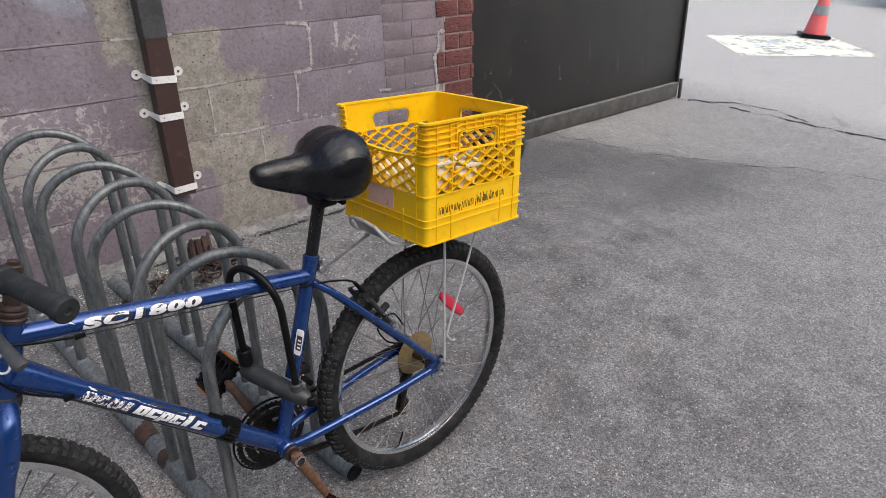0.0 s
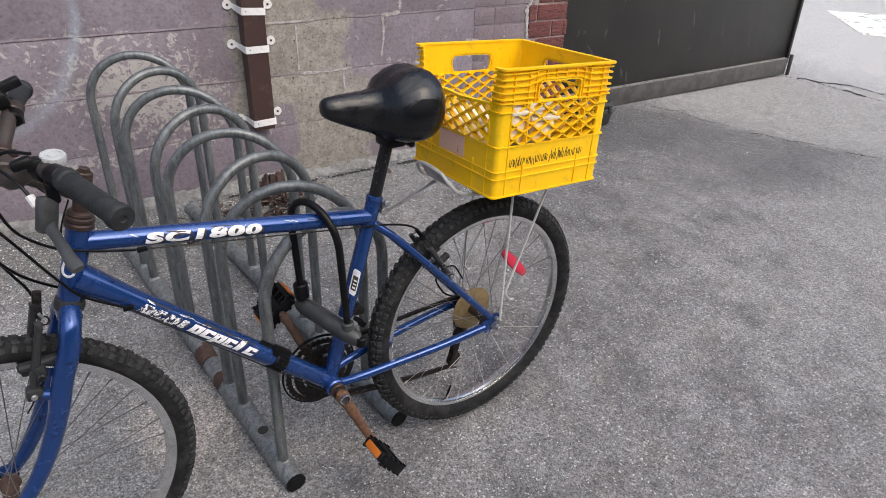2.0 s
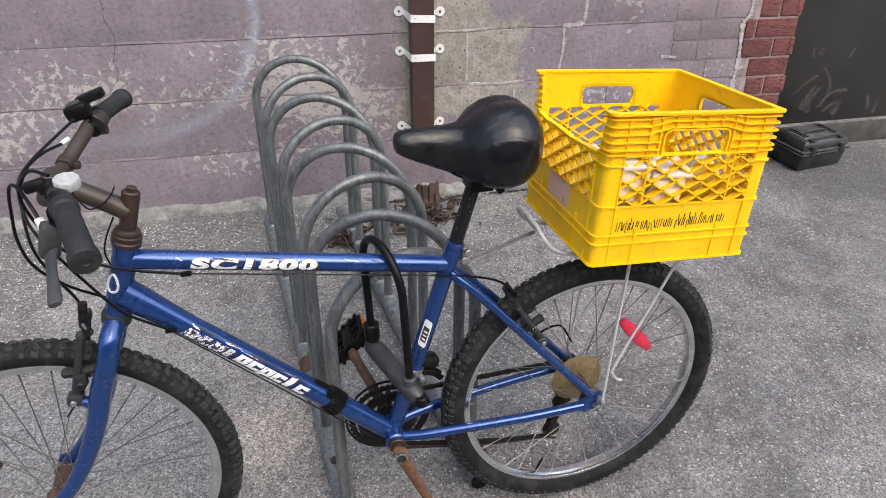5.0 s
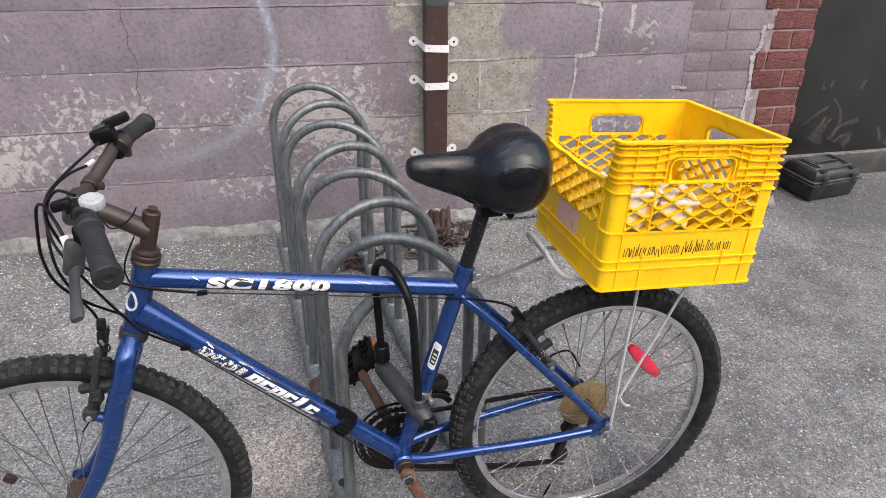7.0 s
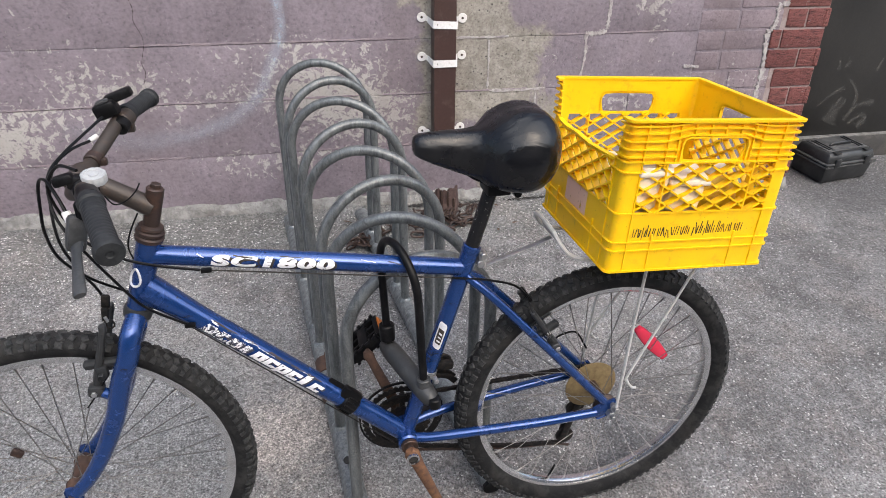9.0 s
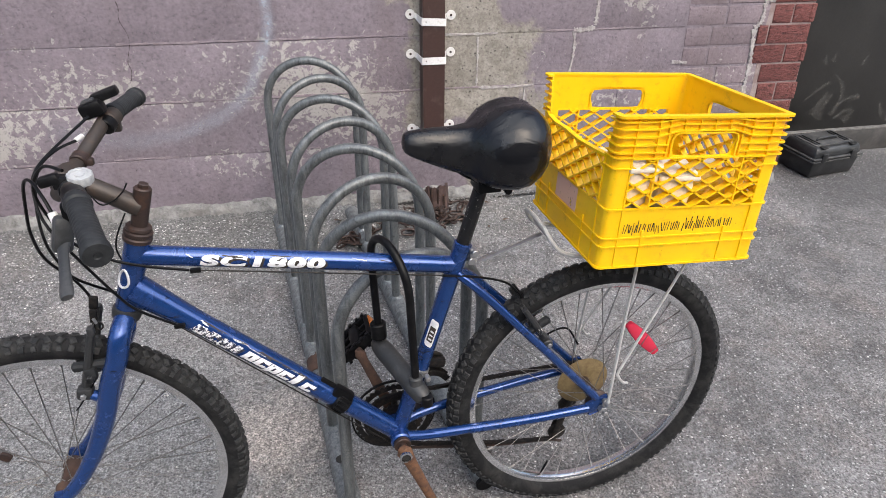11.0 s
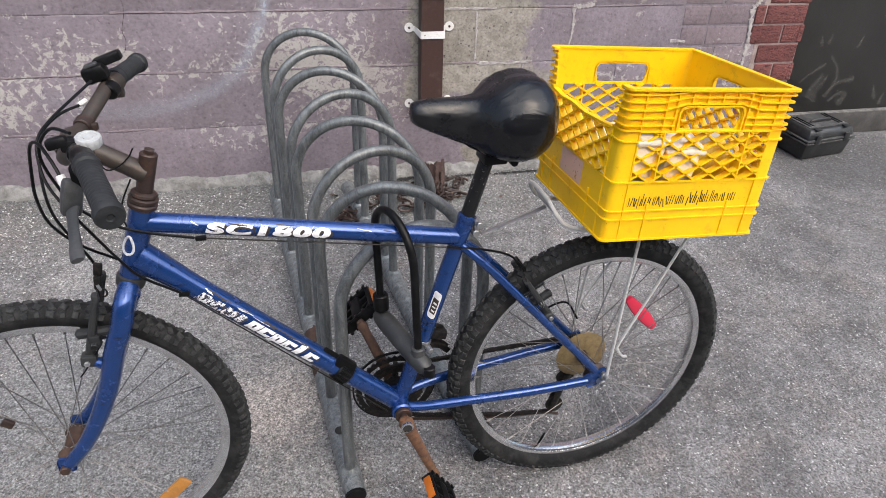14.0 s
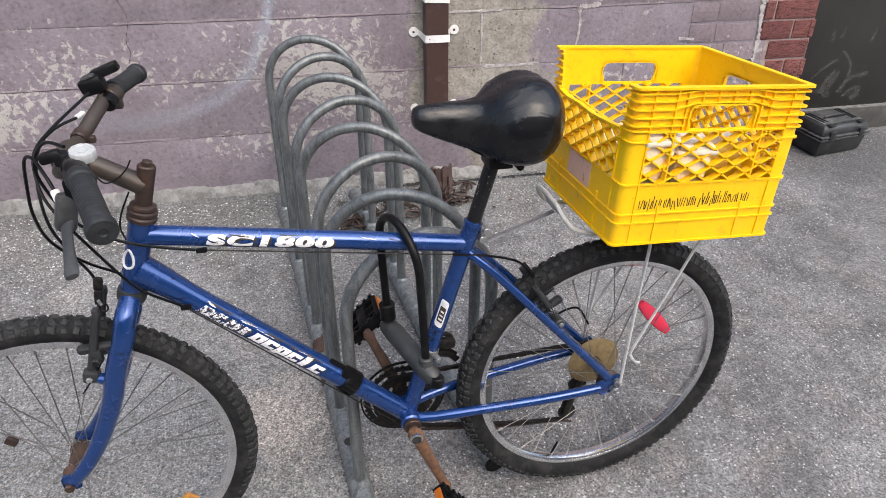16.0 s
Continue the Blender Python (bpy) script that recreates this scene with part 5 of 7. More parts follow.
rod(bm, (-0.895, 0.150, 0.958), (-0.889, 0.168, 0.964), 0.0150, seg=16)
box(bm, (-0.910, 0.165, 0.988), (0.040, 0.032, 0.028), Matrix.Rotation(radians(-18), 3, "Y"), bevel=0.008)
sh2 = part("shifter", bm, M_PLASTIC, handlebar, "black thumb shifter")
bm = B()
box(bm, (-0.889, 0.176, 1.008), (0.046, 0.022, 0.016), Matrix.Rotation(radians(-20), 3, "Y"), bevel=0.004)
part("thumb_lever", bm, M_PLASTIC, sh2, "square black thumb lever")
bm = B()
box(bm, (-0.914, 0.163, 1.002), (0.022, 0.018, 0.006), Matrix.Rotation(radians(-18), 3, "Y"), bevel=0.0025)
part("window", bm, M_GREY_PLASTIC, sh2, "grey indicator cap")


def cable(points, r=0.0024, mat=None, label=""):
    bm = B()
    tube(bm, glide(points, 8), r, 8)
    return part("cable", bm, mat or M_PLASTIC, bike, label)


cable([(-0.910, -0.152, 0.940), (-0.920, -0.138, 0.957), (-0.938, -0.11, 0.970), (-0.955, -0.089, 0.959), (-0.969, -0.07, 0.914), (-0.976, -0.061, 0.869), (-0.974, -0.041, 0.816), (-0.95, -0.011, 0.761), (-0.915, 0.020, 0.715), (-0.88, 0.026, 0.69)])
cable([(-0.915, 0.148, 0.980), (-0.963, 0.071, 0.948), (-0.98, 0.03, 0.929), (-0.982, 0.01, 0.9), (-0.972, -0.011, 0.866), (-0.945, -0.026, 0.822), (-0.897, -0.025, 0.734), (-0.87, -0.026, 0.699), (-0.817, -0.026, 0.661)])
cable([(-0.894, -0.120, 0.985), (-0.923, -0.092, 0.983), (-0.947, -0.069, 0.958), (-0.956, -0.059, 0.928), (-0.95, -0.045, 0.882), (-0.934, -0.036, 0.839), (-0.894, -0.026, 0.8), (-0.845, -0.024, 0.779), (-0.78, -0.021, 0.761)])
cable([(-0.930, 0.125, 0.950), (-0.962, 0.092, 0.943), (-0.982, 0.055, 0.925), (-0.987, 0.02, 0.88), (-0.982, 0.0, 0.82), (-0.962, -0.001, 0.765), (-0.948, 0.0, 0.734), (-0.940, 0.0, 0.708)])
cable([(-0.897, -0.018, 0.905), (-0.885, -0.020, 0.890), (-0.868, -0.020, 0.894), (-0.852, -0.018, 0.907), (-0.843, -0.018, 0.921)], 0.0012)
cable([(-0.857, -0.012, 0.869), (-0.873, -0.018, 0.839), (-0.880, -0.020, 0.815), (-0.876, -0.023, 0.794)], 0.0014)
for a, b in (((-0.78, -0.021, 0.761), (-0.34, -0.014, 0.684)), ((-0.817, -0.026, 0.661), (-0.45, -0.024, 0.292))):
    bm = B()
    rod(bm, a, b, 0.0013, seg=6)
    part("cable", bm, M_CHAIN, bike)
cable([(-0.345, -0.014, 0.685), (-0.28, -0.024, 0.678), (-0.22, -0.02, 0.655), (-0.185, -0.012, 0.618)])
cable([(-0.02, 0.075, 0.35), (-0.055, 0.08, 0.375), (-0.08, 0.078, 0.43), (-0.03, 0.076, 0.45), (0.005, 0.074, 0.40)])
for a, b in ((top_tube, (-0.77, -0.021, 0.759)), (down_tube, (-0.812, -0.025, 0.657))):
    bm = B()
    box(bm, b, (0.018, 0.008, 0.008), bevel=0.002)
    part("cable_stop", bm, M_PLASTIC, a)
bm = B()
rod(bm, (-0.936, 0.120, 0.949), (-0.926, 0.132, 0.953), 0.0045, seg=10)
part("cable_ferrule", bm, M_WHITE, bike, "white cable end ferrule")
# seatpost, clamp and saddle
POST_TOP = V(-0.2675, 0, 0.862)
bm = B()
rod(bm, ST_TOP - V(0.004, 0, 0.014), POST_TOP, 0.0135, seg=18)
part("seatpost", bm, M_POST, bike, "black seatpost with chipped paint")
bm = B()
lathe(bm, [(0.0165, -0.012), (0.0178, -0.010), (0.0178, 0.002), (0.0150, 0.004)], along(ST_TOP, POST_TOP), 20)
part("seat_collar", bm, M_BLUE, bike)
bm = B()
rod(bm, ST_TOP + V(0.020, -0.020, -0.014), ST_TOP + V(0.020, 0.018, -0.014), 0.0068, seg=12)
rod(bm, ST_TOP + V(0.016, -0.013, -0.034), ST_TOP + V(0.016, 0.013, -0.034), 0.0075, seg=12)
box(bm, ST_TOP + V(0.017, 0, -0.022), (0.010, 0.022, 0.03), bevel=0.002)
part("clamp_bolt", bm, M_ALLOY, bike, "bright seat clamp bolt")


def build_saddle():
    """A padded saddle lofted from nose to tail."""
    bm = B()
    rows = []
    # x, half width, top, bottom
    prof = [(-0.413, 0.006, 0.952, 0.936), (-0.410, 0.015, 0.959, 0.928), (-0.402, 0.021, 0.963, 0.922), (-0.38, 0.0255, 0.965, 0.911), (-0.35, 0.028, 0.966, 0.898), (-0.32, 0.032, 0.967, 0.885),
            (-0.300, 0.042, 0.970, 0.876), (-0.287, 0.062, 0.978, 0.869), (-0.272, 0.080, 0.990, 0.863), (-0.248, 0.092, 1.001, 0.857), (-0.226, 0.096, 1.006, 0.855), (-0.205, 0.093, 1.005, 0.859),
            (-0.188, 0.084, 0.999, 0.869), (-0.174, 0.069, 0.988, 0.882), (-0.164, 0.051, 0.975, 0.897), (-0.158, 0.031, 0.962, 0.912), (-0.156, 0.010, 0.951, 0.926)]
    m = 36
    for x, w, top, low in prof:
        ring = []
        zc = low + (top - low) * 0.42
        for k in range(m):
            a = 2 * math.pi * k / m
            cx, sx = math.cos(a), math.sin(a)
            y = -w * math.copysign(abs(cx) ** 0.85, cx)
            z = zc + ((top - zc) if sx > 0 else (zc - low)) * math.copysign(abs(sx) ** 0.88, sx)
            dip = 0.005 * math.exp(-(y / 0.018) ** 2) * max(0, min(1, (x + 0.33) / 0.1)) * (sx > 0)
            ring.append(bm.verts.new((x, y, z - dip)))
        rows.append(ring)
    for a, b in zip(rows, rows[1:]):
        for k in range(m - 1):
            bm.faces.new((a[k], a[k + 1], b[k + 1], b[k]))
        bm.faces.new((a[-1], a[0], b[0], b[-1]))
    bm.faces.new(rows[0])
    bm.faces.new(rows[-1])
    bmesh.ops.subdivide_edges(bm, edges=[e for e in bm.edges], cuts=1, smooth=0.6, use_grid_fill=True)
    me = finish(bm, 1.2)
    sad = part("saddle", me, M_VINYL, bike, "wide black padded vinyl saddle")
    bm = B()
    for s in (-1, 1):
        tube(bm, glide([(-0.33, s * 0.008, 0.905), (-0.31, s * 0.02, 0.886), (-0.27, s * 0.023, 0.872), (-0.21, s * 0.023, 0.874), (-0.175, s * 0.035, 0.90)], 5), 0.0035, 8)
    part("rails", bm, M_PLASTIC, sad)
    bm = B()
    box(bm, (-0.262, 0, 0.860), (0.045, 0.052, 0.026), bevel=0.005)
    rod(bm, (-0.230, -0.034, 0.852), (-0.230, 0.034, 0.852), 0.007, seg=8)
    part("saddle_clamp", bm, M_PLASTIC, sad)
    return sad


build_saddle()
# drive train
CR = V(-0.434, 0, 0.304)


def ring_mesh(radius, teeth, y, thick, inner):
    bm = B()
    n = teeth * 2
    out_f, in_f = [], []
    for side in (0, 1):
        yy = y + (thick if side else 0)
        out_f.append([bm.verts.new((CR.x + (radius + (0.0035 if k % 2 else -0.0015)) * math.cos(2 * math.pi * k / n), yy, CR.z + (radius + (0.0035 if k % 2 else -0.0015)) * math.sin(2 * math.pi * k / n))) for k in range(n)])
        in_f.append([bm.verts.new((CR.x + inner * math.cos(2 * math.pi * k / n), yy, CR.z + inner * math.sin(2 * math.pi * k / n))) for k in range(n)])
    for k in range(n):
        j = (k + 1) % n
        bm.faces.new((out_f[0][k], out_f[0][j], in_f[0][j], in_f[0][k]))
        bm.faces.new((out_f[1][k], in_f[1][k], in_f[1][j], out_f[1][j]))
        bm.faces.new((out_f[0][k], out_f[1][k], out_f[1][j], out_f[0][j]))
        bm.faces.new((in_f[0][k], in_f[0][j], in_f[1][j], in_f[1][k]))
    return bm


crankset = part("chainring", ring_mesh(0.085, 42, 0.046, 0.003, 0.074), M_CHAIN, bike, "oily dark steel chainring")
part("chainring", ring_mesh(0.062, 30, 0.038, 0.003, 0.050), M_CHAIN, bike)
part("chainring", ring_mesh(0.045, 22, 0.030, 0.003, 0.018), M_CHAIN, bike)
bm = B()
for k in range(5):
    t = 2 * math.pi * k / 5 + 0.3
    rod(bm, CR + V(0.012 * math.cos(t), 0.047, 0.012 * math.sin(t)), CR + V(0.07 * math.cos(t), 0.047, 0.07 * math.sin(t)), 0.008, 0.006, 8)
part("spider", bm, M_CHAIN, crankset)
bm = B()
lathe(bm, [(0.090, 0.0), (0.094, 0.001), (0.094, 0.004), (0.090, 0.005)], Matrix.Translation(CR + V(0, 0.051, 0)) @ ROUND_Y, 48, closed=True)
part("chain_guard", bm, M_PLASTIC, crankset, "black plastic chain guard")
bm = B()
rod(bm, CR + V(0, -0.07, 0), CR + V(0, 0.07, 0), 0.0085, seg=14)
rod(bm, CR + V(0, -0.046, 0), CR + V(0, -0.036, 0), 0.018, seg=16)
part("bottom_bracket_axle", bm, M_DARK_RUST, bike)
CRANK = (V(-0.372, 0, 0.150) - V(CR.x, 0, CR.z)).normalized()


def build_pedal(c, tilt, parent):
    bm = B()
    turn = Matrix.Rotation(radians(tilt), 3, "Y")
    t4 = Matrix.Translation(c) @ turn.to_4x4()
    for y in (-0.035, 0.035):
        box(bm, t4 @ V(0, y, 0), (0.078, 0.013, 0.024), turn, bevel=0.005)
    for x in (-0.040, 0.040):
        box(bm, t4 @ V(x, 0, 0), (0.013, 0.072, 0.021), turn, bevel=0.004)
    box(bm, t4 @ V(0, 0, 0), (0.028, 0.066, 0.025), turn, bevel=0.008)
    for y in (-0.012, 0.012):
        box(bm, t4 @ V(0, y, 0), (0.078, 0.007, 0.015), turn, bevel=0.002)
    for x in (-0.036, -0.020, 0.0, 0.020, 0.036):
        for y in (-0.036, 0.036):
            for z in (-0.0130, 0.0130):
                box(bm, t4 @ V(x, y, z), (0.008, 0.009, 0.005), turn, bevel=0.0015)
    p = part("pedal", bm, M_PLASTIC, parent, "black cage pedal")
    for x in (-0.0475, 0.0475):
        bm = B()
        box(bm, t4 @ V(x, 0, 0), (0.005, 0.052, 0.017), turn, bevel=0.002)
        part("pedal_reflector", bm, M_ORANGE, p, "orange pedal reflector")
    return p


for s in (-1, 1):
    d = CRANK * (1 if s < 0 else -1)
    a, b = CR + V(0, s * 0.062, 0), CR + V(0, s * 0.080, 0) + d * 0.168
    bm = B()
    tube(bm, [a - d * 0.012, a, a.lerp(b, 0.2), a.lerp(b, 0.9), b, b + d * 0.012], [0.009, 0.0165, 0.0125, 0.0095, 0.012, 0.007], 14, flat=0.72, side=V(d.z, 0, -d.x))
    rod(bm, a + V(0, s * 0.004, 0), a + V(0, s * 0.014, 0), 0.0115, seg=14)
    arm = part("crank_arm", bm, M_RUST_BRIGHT if s < 0 else M_RUST, bike, "rusted steel crank arm")
    if s < 0:
        bm = B()
        lathe(bm, [(0.0095, 0), (0.0128, 0), (0.0132, 0.005), (0.0098, 0.006)], Matrix.Translation(a + V(0, -0.013, 0)) @ Matrix.Rotation(radians(90), 4, "X"), 18, closed=True)
        part("dust_ring", bm, M_CHROME, arm, "bright ring round the crank bolt")
        # a solid dark disc gives the ring's hollow its shade by colour
        bm = B()
        rod(bm, a + V(0, -0.010, 0), a + V(0, -0.0150, 0), 0.0094, seg=14)
        part("crank_bolt", bm, M_CRACK, arm, "dark disc standing in for the shaded hollow at the crank bolt")
    bm = B()
    rod(bm, b, b + V(0, s * 0.02, 0), 0.006, seg=10)
    rod(bm, b + V(0, s * 0.02, 0), b + V(0, s * 0.095, 0), 0.009, seg=12)
    part("pedal_axle", bm, M_DARK_RUST, arm)
    build_pedal(b + V(0, s * 0.058, 0), 52 if s < 0 else -42, arm)
# freewheel with its disc
bm = B()
for k, r in enumerate((0.054, 0.049, 0.044, 0.039, 0.034, 0.029)):
    lathe(bm, [(0.012, 0), (r, 0), (r, 0.0022), (0.012, 0.0022)], Matrix.Translation((0, 0.026 + k * 0.005, 0.335)) @ ROUND_Y, 40)
part("sprockets", bm, M_CHAIN, bike, "stack of dark rusty sprockets")
bm = B()
lathe(bm, [(0.022, 0), (0.060, 0.002), (0.0615, 0.003), (0.060, 0.0045), (0.022, 0.003)], Matrix.Translation((0, 0.0205, 0.335)) @ ROUND_Y, 48)
part("spoke_guard", bm, M_GOLD, bike, "tarnished brass-coloured spoke guard disc")


def build_chain(points):
    """Links along a path, alternately wide and narrow."""
    bm = B()
    p = [Vector(q) for q in points]
    for a, b in zip(p, p[1:]):
        n = max(1, round((b - a).length / 0.0127))
        for k in range(n):
            c0, c1 = a.lerp(b, k / n), a.lerp(b, (k + 1) / n)
            d = c1 - c0
            turn = along((0, 0, 0), d).to_3x3()
            box(bm, (c0 + c1) / 2, (0.0078, 0.0078 if k % 2 else 0.0058, d.length * 1.1), turn)
    return part("chain", bm, M_CHAIN, bike, "oily rusted chain")


arc = [CR + V(0.066 * math.cos(t), 0.040, 0.066 * math.sin(t)) for t in (radians(a) for a in range(92, 272, 18))]
build_chain([V(0.004, 0.042, 0.376), *arc, V(-0.377, 0.042, 0.212), V(-0.163, 0.042, 0.166), V(-0.045, 0.042, 0.150)])
bm = B()
tube(bm, glide([(-0.40, 0.052, 0.196), (-0.276, 0.05, 0.172), (-0.163, 0.05, 0.151), (-0.06, 0.05, 0.140), (-0.022, 0.05, 0.128)], 4), 0.0042, 8, flat=0.6)
part("chain_guide", bm, M_DARK_RUST, bike, "thin rusty rod along the lower chain")
bm = B()
for c, r in ((V(-0.022, 0.042, 0.255), 0.022), (V(-0.040, 0.042, 0.172), 0.022)):
    lathe(bm, [(0.006, -0.004), (r, -0.003), (r, 0.003), (0.006, 0.004)], Matrix.Translation(c) @ ROUND_Y, 20)
for y in (0.034, 0.050):
    tube(bm, glide([(-0.018, y, 0.268), (-0.034, y, 0.22), (-0.048, y, 0.165)], 4), 0.009, 8, flat=0.3, side=V(1, 0, 0))
tube(bm, glide([(0.006, 0.072, 0.325), (-0.012, 0.07, 0.29), (-0.02, 0.056, 0.255)], 4), 0.010, 10)
part("rear_derailleur", bm, M_CHAIN, bike, "dark worn rear derailleur")
bm = B()
q = BB.lerp(ST_TOP, 0.36)
box(bm, q + V(0.034, 0.022, -0.004), (0.052, 0.018, 0.020), Matrix.Rotation(radians(12), 3, "Y"), bevel=0.005)
tube(bm, glide([q + V(0.010, 0.016, 0.006), q + V(0.030, 0.030, 0.012), q + V(0.050, 0.034, 0.002), q + V(0.058, 0.040, -0.014)], 4), 0.0055, 8)
for y in (0.036, 0.052):
    tube(bm, glide([q + V(-0.020, y, -0.055), q + V(0.015, y, -0.045), q + V(0.050, y, -0.050), q + V(0.070, y, -0.068)], 4), 0.007, 8, flat=0.25, side=V(0, 0, 1))
derailleur = part("front_derailleur", bm, M_CHAIN, bike, "dark worn front derailleur")
bm = B()
lathe(bm, [(0.0170, -0.008), (0.0192, -0.007), (0.0192, 0.007), (0.0170, 0.008)], along(q, ST_TOP), 20, closed=True)
part("clamp_band", bm, M_ALLOY, derailleur, "bright clamp band round the seat tube")
bm = B()
rod(bm, q + V(0.010, -0.018, -0.004), q + V(0.012, -0.032, -0.006), 0.0058, seg=10)
rod(bm, q + V(-0.008, -0.018, 0.004), q + V(-0.009, -0.028, 0.004), 0.0048, seg=8)
part("clamp_bolt", bm, M_ALLOY, derailleur)
# brakes
for s in (-1, 1):
    for base, top, pad, bolt, front in ((V(-0.981, s * 0.034, 0.556), V(-0.946, s * 0.034, 0.676), V(-0.962, s * 0.026, 0.603), V(-0.964, s * 0.030, 0.588), True), (V(-0.128, s * 0.036, 0.512), V(-0.185, s * 0.040, 0.600), V(-0.150, s * 0.028, 0.545), V(-0.150, s * 0.028, 0.545), False)):
        bm = B()
        d = (top - base).normalized()
        rod(bm, base - d * 0.008, top, 0.0080, 0.0058, 10)
        if front:
            box(bm, base + V(0.001, s * 0.004, 0.001), (0.026, 0.022, 0.022), Matrix.Rotation(radians(8), 3, "Y"), bevel=0.005)
            box(bm, top, (0.011, 0.014, 0.016), bevel=0.003)
        else:
            rod(bm, base + V(-0.004, s * -0.012, 0), base + V(-0.004, s * 0.016, 0), 0.0115, seg=12)
        arm = part("brake_arm", bm, M_LOCK, bike, "dark grey brake arm")
        if front:
            bm = B()
            rod(bm, base + V(0.004, s * 0.004, -0.004), (-0.950, s * 0.046, 0.545), 0.0085, 0.0115, 14)
            part("brake_boss", bm, M_BLUE, arm, "blue painted pivot boss on the fork")
        bm = B()
        rod(bm, base + V(-0.001, s * 0.012, 0), base + V(-0.001, s * 0.019, 0), 0.0052, seg=6)
        part("pivot_bolt", bm, M_ALLOY, arm)
        bm = B()
        ax = V(d.z, 0, -d.x)
        if front:
            ax = V(0.97, 0, 0.02).normalized()
        tube(bm, [pad - ax * 0.031, pad - ax * 0.028, pad, pad + ax * 0.028, pad + ax * 0.031], [0.005, 0.0088, 0.0088, 0.0088, 0.005], 10)
        rod(bm, bolt, bolt + V(0, s * 0.022, 0), 0.0065, seg=8)
        if front:
            box(bm, bolt + V(0, s * 0.006, 0.004), (0.020, 0.016, 0.026), bevel=0.006)
        part("brake_pad", bm, M_RUBBER, arm)
        bm = B()
        rod(bm, bolt + V(0, s * 0.013, 0), bolt + V(0, s * 0.022, 0), 0.0066, seg=6)
        part("pad_bolt", bm, M_LOCK if front else M_ALLOY, arm)
bm = B()
tube(bm, glide([(-0.946, -0.034, 0.676), (-0.940, 0.0, 0.692), (-0.946, 0.034, 0.676)], 5), 0.0013, 6)
box(bm, (-0.937, -0.012, 0.716), (0.014, 0.008, 0.024), Matrix.Rotation(radians(12), 3, "Y"), bevel=0.003)
box(bm, (-0.941, -0.018, 0.694), (0.012, 0.007, 0.026), Matrix.Rotation(radians(8), 3, "Y"), bevel=0.003)
tube(bm, [V(-0.936, -0.022, 0.676) + V(0.0065 * math.cos(t), 0, 0.0080 * math.sin(t)) for t in (2 * math.pi * k / 10 for k in range(10))], 0.0016, 6, closed=True)
link = part("brake_link", bm, M_CHAIN, bike, "dark cable link over the front brake")
bm = B()
rod(bm, (-0.941, -0.023, 0.692), (-0.938, -0.023, 0.682), 0.0028, seg=8)
part("link_pin", bm, M_ALLOY, link, "bright pin of the link")
bm = B()
tube(bm, glide([(-0.185, -0.040, 0.598), (-0.19, 0.0, 0.622), (-0.185, 0.040, 0.598)], 5), 0.0013, 6)
rod(bm, (-0.20, -0.006, 0.638), (-0.178, -0.006, 0.606), 0.005, seg=8)
part("brake_link", bm, M_PLASTIC, bike)
cable([(-0.955, -0.036, 0.585), (-0.985, -0.046, 0.545), (-0.998, -0.05, 0.53)], 0.0014)
# bottle-cage style clamp on the down tube
q = DT_A.lerp(DT_B, 0.735)
dd = (DT_B - DT_A).normalized()
bm = B()
tube(bm, [q - dd * 0.017, q - dd * 0.014, q, q + dd * 0.014, q + dd * 0.017], [0.0225, 0.0252, 0.0262, 0.0252, 0.0225], 24)
clamp = part("tube_clamp", bm, M_PLASTIC, bike, "black ribbed plastic clamp on the down tube")
flat_on = along((0, 0, 0), dd).to_3x3() @ Matrix.Rotation(radians(90), 3, "Y")
part("clamp_block", box(B(), q + V(0.006, -0.010, 0.021), (0.044, 0.026, 0.018), flat_on, bevel=0.005), M_PLASTIC, clamp)
part("clamp_tongue", box(B(), q - dd * 0.034 + V(0.002, -0.004, 0.022), (0.036, 0.020, 0.008), flat_on, bevel=0.003), M_PLASTIC, clamp)
lift = V(0, -1, 0).cross(dd)
lift = -lift if lift.z < 0 else lift
for k in range(6):
    t = radians(-38 + 20 * k)
    c = q + 0.0262 * (V(0, -1, 0) * math.cos(t) + lift * math.sin(t))
    bm = B()
    tube(bm, [c - dd * 0.013, c - dd * 0.010, c + dd * 0.010, c + dd * 0.013], [0.0012, 0.0030, 0.0030, 0.0012], 6)
    part("clamp_rib", bm, M_PLASTIC, clamp)


# transfers on the frame, wrapped round the tubes
def on_tube(a, b, r, s, v):
    """s metres along from a, v metres round from the side that faces -y (up positive)."""
    a, b = Vector(a), Vector(b)
    d = (b - a).normalized()
    up = V(0, -1, 0).cross(d)
    if up.z < 0:
        up = -up
    t = v / r
    return a + d * s + r * (V(0, -1, 0) * math.cos(t) + up * math.sin(t))


